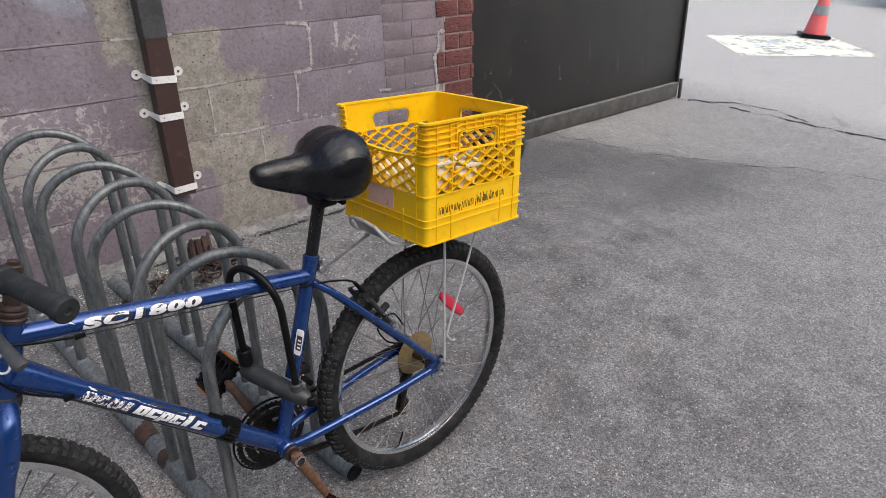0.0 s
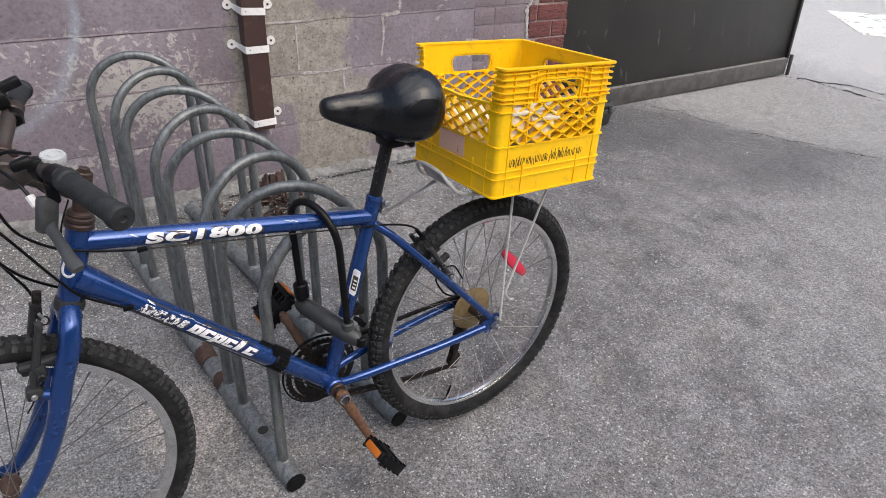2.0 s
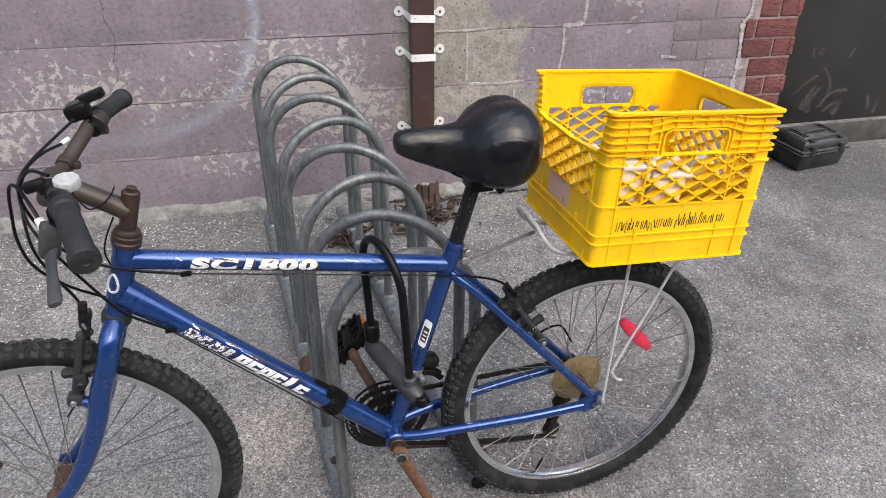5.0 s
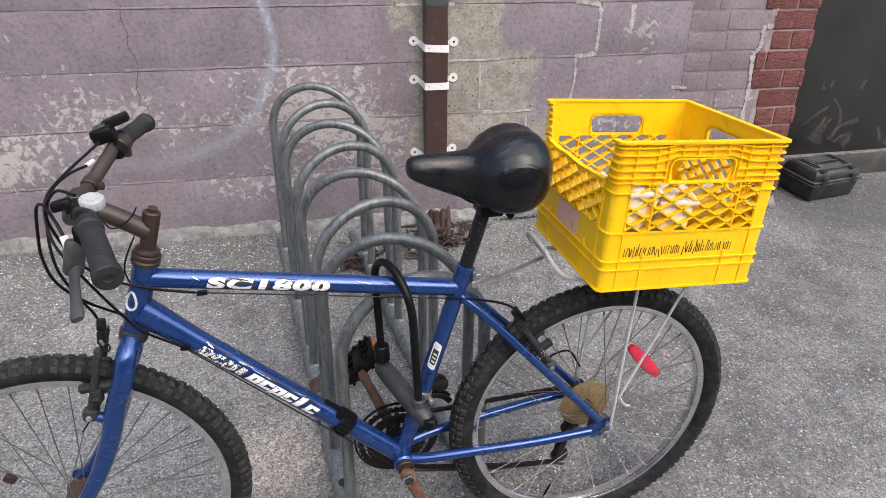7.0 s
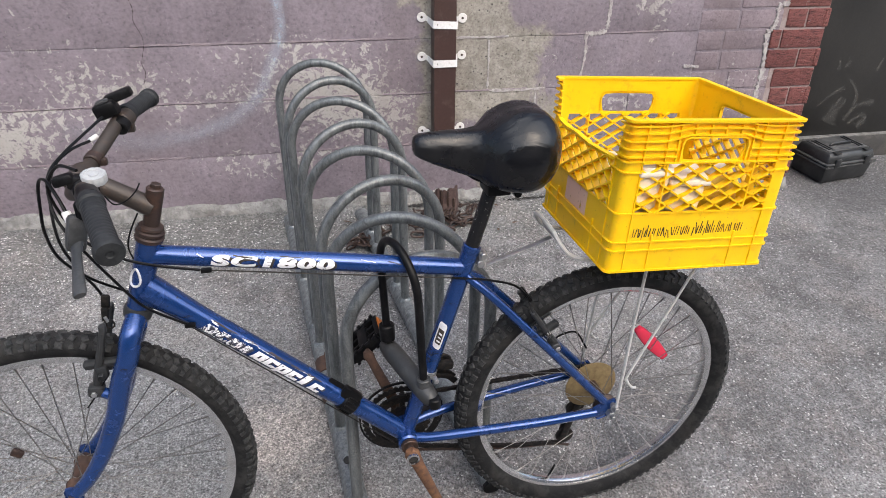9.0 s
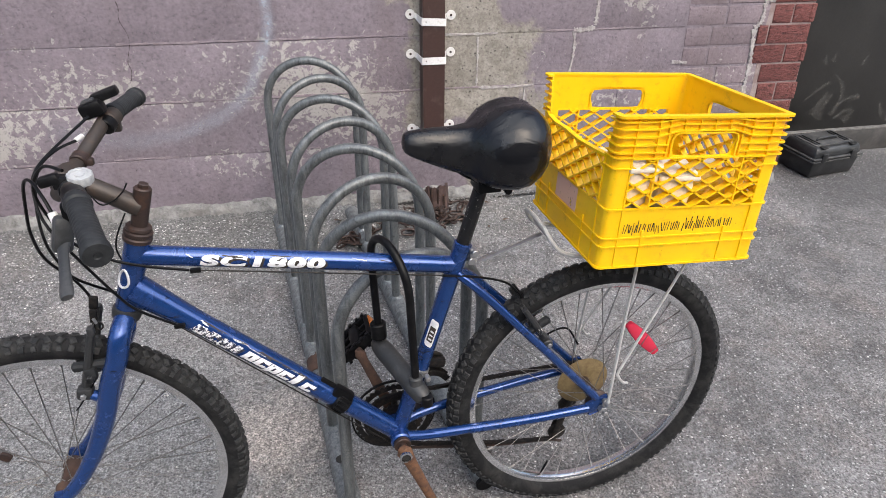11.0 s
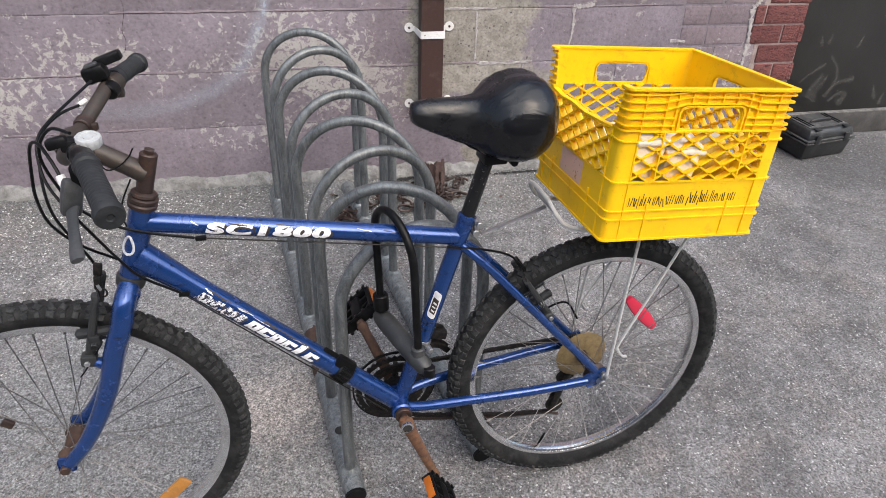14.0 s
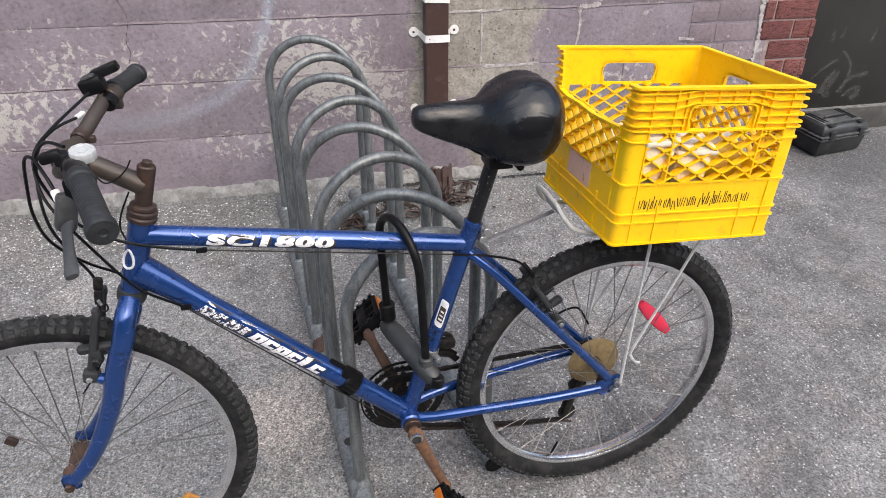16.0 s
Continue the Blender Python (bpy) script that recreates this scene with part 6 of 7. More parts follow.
def slanted_marks(a, b, r, start, width, count, height, mid, slant, mat, parent, name, worn_mat=None, worn=0):
    """A row of slanted shapes, each a part; a few run higher or lower."""
    for k in range(count):
        bm = B()
        s0 = start + k * width
        w = width * 0.94
        lo, hi = (-0.3, 1.0) if k in (2, 6) else (0.0, 1.4) if k == 8 else (0.0, 1.0)

        def quad(x0, y0, x1, y1):
            n = 5
            for j in range(n):
                ya, yb = y0 + (y1 - y0) * j / n, y0 + (y1 - y0) * (j + 1) / n
                bm.faces.new([bm.verts.new(on_tube(a, b, r, s0 + x * w + slant * (y - 0.5) * height, mid + (y - 0.5) * height)) for x, y in ((x0, ya), (x1, ya), (x1, yb), (x0, yb))])

        if k in (3, 8):
            quad(0.1, lo, 0.62, hi)
        else:
            quad(0.0, lo, 0.42, 1.0)
            quad(0.42, 0.0, 0.58, 0.28)
            quad(0.42, 0.72, 0.58, 1.0)
            quad(0.58, 0.0, 0.98, 0.36 if k % 2 else 1.0)
            if k % 2:
                quad(0.58, 0.64, 0.98, 1.0)
        part(name, bm, worn_mat if k < worn else mat, parent)


def text_on_tube(text, a, b, r, start, length, size, mid, mat, parent, name, label):
    cu = bpy.data.curves.new("text", "FONT")
    cu.body, cu.size, cu.shear, cu.space_character = text, size, 0.12, 1.16
    cu.offset = size * 0.06
    tmp = new("text", cu)
    me = bpy.data.meshes.new_from_object(tmp.evaluated_get(bpy.context.evaluated_depsgraph_get()))
    bpy.data.objects.remove(tmp)
    bm = B()
    bm.from_mesh(me)
    bmesh.ops.triangulate(bm, faces=bm.faces)
    bmesh.ops.subdivide_edges(bm, edges=[e for e in bm.edges if e.calc_length() > size * 0.3], cuts=2)
    x0, x1 = min(v.co.x for v in bm.verts), max(v.co.x for v in bm.verts)
    for v in bm.verts:
        v.co = on_tube(a, b, r, start + (v.co.x - x0) / (x1 - x0) * length, mid + v.co.y - size * 0.34)
    return part(name, bm, mat, parent, label)


text_on_tube("SC1800", TT_A, TT_B, 0.0172, 0.0965, 0.207, 0.0265, -0.0012, M_INK, top_tube, "transfer_shadow", "black drop shadow of the letters")
text_on_tube("SC1800", TT_A, TT_B, 0.0175, 0.0925, 0.207, 0.0262, 0.0018, M_WHITE_DECAL, top_tube, "transfer_number", "worn white italic lettering on the tube")
slanted_marks(DT_A, DT_B, 0.0209, 0.1215, 0.0262, 10, 0.0195, -0.0028, 0.45, M_DARK_DECAL, down_tube, "transfer_shadow")
slanted_marks(DT_A, DT_B, 0.0212, 0.118, 0.0262, 10, 0.0190, 0.0, 0.45, M_WHITE_DECAL, down_tube, "transfer_mark", M_WORN_DECAL, 4)


def label_on_tube(a, b, r, s0, s1, v0, v1, corner, lean):
    """A thin label with rounded corners wrapped on a tube: s along it, v round it, its ends leaning."""
    bm, prev = B(), None
    for k in range(13):
        v = v0 + (v1 - v0) * k / 12
        near = max(0.0, corner - min(v - v0, v1 - v))
        cut = corner - math.sqrt(max(0.0, corner * corner - near * near))
        e0, e1 = s0 + cut + lean * (v - v0), s1 - cut + lean * (v - v0)
        row = [bm.verts.new(on_tube(a, b, r, e0 + (e1 - e0) * j / 4, v)) for j in range(5)]
        if prev:
            for j in range(4):
                bm.faces.new((prev[j], prev[j + 1], row[j + 1], row[j]))
        prev = row
    return bm


sticker = part("sticker", label_on_tube(BB, ST_TOP, 0.0169, 0.227, 0.287, -0.0015, 0.0165, 0.006, 0.35), M_LABEL, seat_tube, "white label with rounded corners and a black mark")
part("sticker_mark", label_on_tube(BB, ST_TOP, 0.0172, 0.239, 0.273, 0.0015, 0.0140, 0.0015, 0.35), M_INK, sticker)
for s0, s1 in ((0.244, 0.248), (0.253, 0.256), (0.261, 0.265)):
    part("sticker_bar", label_on_tube(BB, ST_TOP, 0.0174, s0, s1, 0.0035, 0.0110, 0.0005, 0.35), M_LABEL, sticker)
bm = B()
pts = [on_tube(HT_LOW, HT_TOP, 0.0200, 0.069 + 0.0165 * math.sin(t), 0.0118 + 0.0095 * math.cos(t) * (1 - 0.35 * math.sin(t))) for t in (2 * math.pi * k / 16 for k in range(16))]
tube(bm, pts, 0.0022, 6, closed=True)
part("head_badge", bm, M_LABEL, head_tube, "white ring-shaped head badge")


def build_scratch(a, b, r, s0, s1, v0, v1, w, mat, parent, seed):
    """A ragged stroke of bare or dirty metal along a tube."""
    bm, rnd, prev = B(), random.Random(seed), None
    for j in range(9):
        t = j / 8
        w2 = w * 1.9 * (0.35 + 0.65 * math.sin(math.pi * t)) * rnd.uniform(0.5, 1.2)
        row = [bm.verts.new(on_tube(a, b, r, s0 + (s1 - s0) * t + d, v0 + (v1 - v0) * t + rnd.uniform(-0.0006, 0.0006) + d * 0.4)) for d in (-w2 / 2, w2 / 2)]
        if prev:
            bm.faces.new((prev[0], prev[1], row[1], row[0]))
        prev = row
    part("scratch", bm, mat, parent)


# paint scraped off the top tube by the rack and the lock
for k, (s0, s1, v0, v1, w, mat) in enumerate((
        (0.103, 0.122, 0.010, -0.004, 0.0022, M_LABEL), (0.150, 0.132, 0.011, -0.006, 0.0024, M_INK), (0.128, 0.160, 0.012, 0.009, 0.0040, M_INK), (0.262, 0.250, 0.013, -0.004, 0.0018, M_LABEL), (0.270, 0.262, 0.014, 0.004, 0.0014, M_LABEL),
        (0.205, 0.245, 0.0145, 0.013, 0.0030, M_INK), (0.168, 0.176, 0.004, -0.010, 0.0014, M_INK), (0.345, 0.372, 0.014, 0.010, 0.0024, M_LABEL), (0.395, 0.420, 0.013, 0.008, 0.0020, M_INK), (0.070, 0.082, 0.013, 0.006, 0.0018, M_LABEL))):
    build_scratch(TT_A, TT_B, 0.0177, s0, s1, v0, v1, w, mat, top_tube, 60 + k)
# and the upper side of the down tube rubbed dark
rnd = random.Random(91)
for k in range(26):
    s0 = rnd.uniform(0.10, 0.36)
    build_scratch(DT_A, DT_B, 0.0214, s0, s0 + rnd.uniform(0.012, 0.040), 0.0165 + rnd.uniform(-0.004, 0.003), 0.0155 + rnd.uniform(-0.004, 0.003), rnd.uniform(0.0016, 0.0042), M_LABEL if k % 6 == 0 else M_INK, down_tube, 120 + k)
# rear carrier
for s in (-1, 1):
    bm = B()
    rod(bm, (0.004, s * 0.070, 0.356), (0.004, s * 0.094, 0.356), 0.0060, seg=10)
    rod(bm, (0.004, s * 0.080, 0.356), (0.004, s * 0.083, 0.356), 0.0095, seg=14)
    part("stay_bolt", bm, M_ALLOY, bike, "bright bolt through the carrier stay")
for s in (-1, 1):
    bm = B()
    tube(bm, glide([(0.004, s * 0.086, 0.352), (0.006, s * 0.085, 0.385), (0.0155, s * 0.078, 0.545), (0.0275, s * 0.070, 0.680), (0.031, s * 0.066, 0.722)], 5), 0.0032, 8)
    part("carrier_stay", bm, M_CARRIER, bike, "white coated wire carrier stay")
    bm = B()
    tube(bm, glide([(0.040, s * 0.090, 0.412), (0.031, s * 0.088, 0.413), (0.020, s * 0.085, 0.428), (0.0215, s * 0.084, 0.448), (0.078, s * 0.077, 0.560), (0.1355, s * 0.070, 0.678), (0.156, s * 0.066, 0.720)], 5), 0.0030, 8)
    part("carrier_stay", bm, M_CARRIER, bike, "white coated wire carrier stay with a hooked end")
bm = B()
loop = [(-0.152, -0.060, 0.757), (-0.134, -0.066, 0.736), (-0.100, -0.068, 0.723), (-0.05, -0.068, 0.719), (0.18, -0.066, 0.719), (0.205, -0.04, 0.719), (0.205, 0.04, 0.719), (0.18, 0.066, 0.719), (-0.05, 0.068, 0.719), (-0.100, 0.068, 0.723), (-0.134, 0.066, 0.736), (-0.152, 0.060, 0.757), (-0.161, 0.042, 0.776), (-0.163, 0.0, 0.781), (-0.161, -0.042, 0.776)]
tube(bm, [*glide(loop, 4)], 0.0042, 8, closed=True)
for x in (0.0, 0.07, 0.14):
    rod(bm, (x, -0.067, 0.717), (x, 0.067, 0.717), 0.003, seg=8)
part("carrier_platform", bm, M_CARRIER, bike, "white wire carrier platform under the crate")
bm = B()
box(bm, (-0.148, 0, 0.757), (0.003, 0.082, 0.034), Matrix.Rotation(radians(-26), 3, "Y"), bevel=0.0015)
part("carrier_plate", bm, M_ALLOY, bike, "dull steel plate at the carrier's front")
bm = B()
tube(bm, glide([(-0.145, 0.0, 0.742), (-0.20, 0.0, 0.722), (-0.272, 0.0, 0.698)], 4), 0.007, 8, flat=0.25, side=V(0, 1, 0))
part("carrier_strap", bm, M_ALLOY, bike, "flat steel strap to the seat clamp")

# ---- the lock ----
lock = thing("u_lock", BIKE, "black U-shaped bike lock through the frame and a rack hoop", "lock")
bm = B()
na, fa = V(-0.406, -0.052, 0.472), V(-0.457, 0.062, 0.500)
up = V(-0.045, 0.02, 1).normalized()
mid, half = (na + fa) / 2, (fa - na) / 2
h = 0.193
pts = [na, na + up * h * 0.5, na + up * h] + [mid + up * h - half * math.cos(t) + up * half.length * 1.15 * math.sin(t) for t in (math.pi * k / 14 for k in range(1, 14))] + [fa + up * h, fa + up * h * 0.5, fa]
tube(bm, pts, 0.0080, 14)
part("shackle", bm, M_PLASTIC, lock, "black vinyl-coated shackle")
dl = (fa - na).normalized()
bm = B()
a, b = na - dl * 0.030 - up * 0.016, fa + dl * 0.016 - up * 0.012
tube(bm, [a, a.lerp(b, 0.06), a.lerp(b, 0.2), a.lerp(b, 0.8), a.lerp(b, 0.94), b], [0.012, 0.018, 0.0200, 0.0205, 0.018, 0.012], 16)
part("crossbar", bm, M_LOCK, lock, "dark grey plastic-covered crossbar")
bm = B()
rod(bm, na - up * 0.02, na + up * 0.016, 0.014, seg=14)
part("ferrule", bm, M_GREY_PLASTIC, lock)
bm = B()
rod(bm, fa + up * 0.008, fa + up * 0.046, 0.0165, seg=12)
part("ferrule", bm, M_PLASTIC, lock)
bm = B()
rod(bm, a + dl * 0.004 + V(0.004, -0.006, -0.012), a + dl * 0.004 + V(0.004, -0.006, 0.010), 0.012, seg=14)
part("key_cover", bm, M_PLASTIC, lock)

# ---- the crate and what lies in it ----
CW, CH = 0.319, 0.270
W2 = CW / 2
CRATE = Matrix.Translation((0.0563, -0.0052, 0.8675)) @ Matrix.Rotation(radians(0.62), 4, "Z") @ Matrix.Rotation(radians(-0.5), 4, "X") @ Matrix.Rotation(radians(2.92), 4, "Y") @ Matrix.Translation((0, 0, -CH / 2))
crate = thing("milk_crate", CRATE, "yellow plastic milk crate with one side cut low, on the carrier", "crate")


def tapered(bm):
    for v in bm.verts:
        k = 0.992 + 0.008 * v.co.z / CH
        v.co.x *= k
        v.co.y *= k
    return bm


def side_box(bm, u0, u1, z0, z1, d0, d1):
    """A block on the side that faces -y: u along it, d outward from the crate's middle."""
    box(bm, ((u0 + u1) / 2, -(d0 + d1) / 2, (z0 + z1) / 2), (u1 - u0, d1 - d0, z1 - z0))


def side_bar(bm, p, q, width, d0, d1):
    """A slanted lattice bar between (u, z) points."""
    a, b = V(p[0], 0, p[1]), V(q[0], 0, q[1])
    d = (b - a).normalized()
    s = V(-d.z, 0, d.x) * width / 2
    vs = [bm.verts.new(c + s * k + V(0, -dd, 0)) for dd in (d0, d1) for c, k in ((a, -1), (b, -1), (b, 1), (a, 1))]
    for f in ((0, 1, 2, 3), (7, 6, 5, 4), (0, 4, 5, 1), (1, 5, 6, 2), (2, 6, 7, 3), (3, 7, 4, 0)):
        bm.faces.new([vs[i] for i in f])


def lattice_bars(u0, u1, z0, z1, step, slope):
    """The slanted segments that fill a rectangle, both ways."""
    out = []
    for sign in (1, -1):
        c = -2.0
        while c < 2.0:
            pts = []
            for u, z in ((u0, None), (u1, None), (None, z0), (None, z1)):
                if u is not None:
                    zz = z0 + slope * sign * (u - c)
                    if z0 - 1e-9 <= zz <= z1 + 1e-9:
                        pts.append((u, zz))
                else:
                    uu = (z - z0) / (slope * sign) + c
                    if u0 - 1e-9 <= uu <= u1 + 1e-9:
                        pts.append((uu, z))
            if len(pts) >= 2:
                a, b = min(pts), max(pts)
                if (b[0] - a[0]) > 0.006:
                    out.append((a, b))
            c += step
    return out


def corner_arc(sx, sy, d, r, n=5):
    """Plan points round one corner, from the side that faces along y to the one that faces along x."""
    out = []
    for k in range(n + 1):
        t = math.pi / 2 * k / n
        out.append((sx * (d - r + r * math.sin(t)), sy * (d - r + r * math.cos(t))))
    return out


def plan_path(d, r, cut=None):
    """Plan points round the crate; with cut it starts and ends on the side that faces -x, cut metres from its middle."""
    p = list(reversed(corner_arc(-1, -1, d, r))) + corner_arc(1, -1, d, r) + list(reversed(corner_arc(1, 1, d, r))) + corner_arc(-1, 1, d, r)
    return p if cut is None else [(-d, -cut), *p, (-d, cut)]


def plan_band(bm, outer, inner, z0, z1, closed):
    """A solid band between two plan paths of equal length."""
    rows = [[bm.verts.new((*p, z)) for p, z in ((o, z0), (o, z1), (i, z1), (i, z0))] for o, i in zip(outer, inner)]
    pairs = list(zip(rows, rows[1:])) + ([(rows[-1], rows[0])] if closed else [])
    for a, b in pairs:
        for k in range(4):
            bm.faces.new((a[k], a[(k + 1) % 4], b[(k + 1) % 4], b[k]))
    if not closed:
        bm.faces.new(rows[0])
        bm.faces.new(rows[-1])
    return bm


def ring_band(z0, z1, d0, d1, cut=None, r=0.012):
    return plan_band(B(), plan_path(d1, r, cut), plan_path(d0, max(0.002, r - (d1 - d0)), cut), z0, z1, cut is None)


def corner_band(bm, sx, sy, u, z0, z1, d0, d1, r=0.012):
    def path(d, rr):
        return [(sx * u, sy * d), *corner_arc(sx, sy, d, rr), (sx * d, sy * u)]
    return plan_band(bm, path(d1, r), path(d0, max(0.002, r - (d1 - d0))), z0, z1, False)


def hole_band(bm, half, z0, z1, hole, h0, h1, d0, d1):
    """An upper band with one rounded hand hole through it."""
    cz = (h0 + h1) / 2
    angles = {2 * math.pi * k / 32 for k in range(32)} | {math.atan2(z - cz, u) % (2 * math.pi) for u in (-half, half) for z in (z0, z1)}
    loops = []
    for d in (d0, d1):
        inner, outer = [], []
        for t in sorted(angles):
            c, s = math.cos(t), math.sin(t)
            r = min(half / max(abs(c), 1e-6), ((z1 - cz) if s > 0 else (cz - z0)) / max(abs(s), 1e-6))
            outer.append(bm.verts.new((r * c, -d, cz + r * s)))
            c2, s2 = r * c / half, r * s / ((z1 - cz) if s > 0 else (cz - z0))
            q = (abs(c2) ** 7 + abs(s2) ** 7) ** (-1 / 7)
            inner.append(bm.verts.new((hole * c2 * q, -d, cz + (h1 - h0) / 2 * s2 * q)))
        loops.append((inner, outer))
    (ia, oa), (ib, ob_) = loops
    n = len(ia)
    for k in range(n):
        j = (k + 1) % n
        for f in ((ia[k], ia[j], oa[j], oa[k]), (ib[k], ob_[k], ob_[j], ib[j]), (ia[k], ib[k], ib[j], ia[j]), (oa[k], oa[j], ob_[j], ob_[k])):
            bm.faces.new(f)


# the solid lower wall, with ribs that run all round it
LATTICE_U, LATTICE_LO, LATTICE_HI, CUT = 0.1245, 0.110, 0.199, 0.122
lower = part("lower_wall", tapered(ring_band(0.0, LATTICE_LO, W2 - 0.0085, W2 - 0.0045)), M_CRATE, crate)
for z, h in ((0.0, 0.0035), (0.0400, 0.0024), (0.0562, 0.0024), (0.1090, 0.0030)):
    part("rib", tapered(ring_band(z, z + h, W2 - 0.006, W2 - 0.0016)), M_CRATE, lower)
# four solid corners between the lattices, then the corners of the upper band
for sx in (-1, 1):
    for sy in (-1, 1):
        corner = part("corner_panel", tapered(corner_band(B(), sx, sy, LATTICE_U, LATTICE_LO, 0.2, W2 - 0.0085, W2 - 0.0045)), M_CRATE, crate)
        part("rib", tapered(corner_band(B(), sx, sy, LATTICE_U, 0.1815, 0.1839, W2 - 0.006, W2 - 0.0012)), M_CRATE, corner)
        if sx > 0:
            part("upper_corner", tapered(corner_band(B(), sx, sy, LATTICE_U, 0.2, CH - 0.001, W2 - 0.0090, W2 - 0.0060)), M_CRATE, corner)
            continue
        # where the saw went through, the upper band ends in a ragged edge
        bm = B()
        arc_o, arc_i = corner_arc(-1, sy, W2 - 0.0060, 0.012), corner_arc(-1, sy, W2 - 0.0090, 0.009)
        rows = []
        for k in range(10):
            z = 0.2 + (CH - 0.201) * k / 9
            end = sy * (CUT + 0.0012 * k + 0.0020 * (k % 2))
            outer = [(-LATTICE_U, sy * (W2 - 0.0060)), *arc_o, (-(W2 - 0.0060), end)]
            inner = [(-LATTICE_U, sy * (W2 - 0.0090)), *arc_i, (-(W2 - 0.0090), end)]
            rows.append([bm.verts.new((*q, z)) for q in outer + inner[::-1]])
        for a, b in zip(rows, rows[1:]):
            for i in range(len(a)):
                j = (i + 1) % len(a)
                bm.faces.new((a[i], a[j], b[j], b[i]))
        bm.faces.new(rows[0])
        bm.faces.new(rows[-1])
        part("sawn_corner", tapered(bm), M_CRATE, corner, "ragged sawn end of the upper band")
for k, side in enumerate(("near", "rear", "far", "front")):
    cut = side == "front"
    turn = Matrix.Rotation(radians(90 * k), 4, "Z")
    bm = B()
    top = LATTICE_HI - 0.008 if cut else LATTICE_HI
    for a, b in lattice_bars(-LATTICE_U, LATTICE_U, LATTICE_LO, top, 0.0455, 0.61):
        side_bar(bm, a, b, 0.0030, W2 - 0.0145, W2 - 0.0015)
    if cut:
        # the sawn top of this lattice dips unevenly
        run = [(-LATTICE_U, top + 0.004), (-0.085, top - 0.001), (-0.04, top + 0.001), (0.02, top - 0.002), (0.07, top + 0.001), (LATTICE_U, top + 0.005)]
        for a, b in zip(run, run[1:]):
            side_bar(bm, a, b, 0.0046, W2 - 0.0115, W2 - 0.0015)
    else:
        for u in (-0.080, 0.081):
            side_box(bm, u - 0.0013, u + 0.0013, LATTICE_LO, LATTICE_HI, W2 - 0.012, W2 - 0.0008)
    panel = part("lattice", tapered(bm), M_CRATE, crate, "lattice side cut down low" if cut else "", turn)
    for u in (-0.1245, -0.080, 0.080, 0.1245):
        bm = B()
        side_box(bm, u - 0.0011, u + 0.0011, 0.003, 0.200 if abs(u) > 0.1 else 0.0565, W2 - 0.0055, W2 - 0.0022)
        if abs(u) < 0.1:
            box(bm, (u, -W2 + 0.0035, 0.063), (0.0046, 0.0042, 0.017), bevel=0.0012)
        part("upright_rib", tapered(bm), M_CRATE, panel)
    if cut:
        continue
    bm = B()
    hole_band(bm, LATTICE_U, LATTICE_HI - 0.002, CH - 0.001, 0.0575, 0.2015, 0.2385, W2 - 0.0090, W2 - 0.0060)
    band = part("upper_band", tapered(bm), M_CRATE, panel)
    bm = B()
    side_box(bm, -LATTICE_U, LATTICE_U, LATTICE_HI - 0.001, LATTICE_HI + 0.0014, W2 - 0.0064, W2 - 0.0002)
    # these ribs bow up over the hand hole, the lowest two stop at it
    for z, lift in ((0.2079, 0), (0.2205, 0), (0.2334, 0.0105), (0.2462, 0.0085), (0.2583, 0.0050)):
        if lift:
            run = [(-LATTICE_U, z), (-0.092, z), (-0.075, z + lift * 0.4), (-0.052, z + lift), (0.052, z + lift), (0.075, z + lift * 0.4), (0.092, z), (LATTICE_U, z)]
            for a, b in zip(run, run[1:]):
                side_bar(bm, (a[0] - 0.0004, a[1] + 0.0011), (b[0] + 0.0004, b[1] + 0.0011), 0.0023, W2 - 0.0064, W2 - 0.0002)
        else:
            for a, b in ((-LATTICE_U, -0.066), (0.066, LATTICE_U)):
                side_box(bm, a, b, z, z + 0.0023, W2 - 0.0064, W2 - 0.0002)
    # the thin surround of the hand hole
    rim = [(-0.0605, 0.200), (-0.0605, 0.230), (-0.0575, 0.2380), (-0.050, 0.2412), (0.050, 0.2412), (0.0575, 0.2380), (0.0605, 0.230), (0.0605, 0.200)]
    for a, b in zip(rim, rim[1:]):
        side_bar(bm, a, b, 0.0028, W2 - 0.0090, W2 - 0.0008)
    for u in (-0.1245, -0.086, -0.068, 0.068, 0.086, 0.1245):
        side_box(bm, u - 0.0011, u + 0.0011, 0.200, CH - 0.002, W2 - 0.0064, W2 - 0.0016)
    for u in (-0.042, -0.014, 0.014, 0.042):
        side_box(bm, u - 0.0011, u + 0.0011, 0.2412, CH - 0.002, W2 - 0.0064, W2 - 0.0016)
    part("rib_band", tapered(bm), M_CRATE, band)
# the ribs of the upper band go on round the corners
for z in (0.2000, 0.2079, 0.2205, 0.2334, 0.2462, 0.2583):
    for sy in (-1, 1):
        part("rib", tapered(corner_band(B(), 1, sy, LATTICE_U, z, z + 0.0023, W2 - 0.0064, W2 - 0.0002)), M_CRATE, crate)
        part("rib", tapered(corner_band(B(), -1, sy, LATTICE_U, z, z + 0.0023, W2 - 0.0064, W2 - 0.0002)), M_CRATE, crate)
part("rim", tapered(ring_band(CH - 0.0040, CH, W2 - 0.0110, W2 + 0.0020, CUT + 0.012)), M_CRATE, crate)
bm = B()
box(bm, (0, 0, 0.004), (CW - 0.018, CW - 0.018, 0.005))
part("base", tapered(bm), M_CRATE, crate)
# the marker line on one side and a worn label on the next
rnd = random.Random(17)
u = -0.116
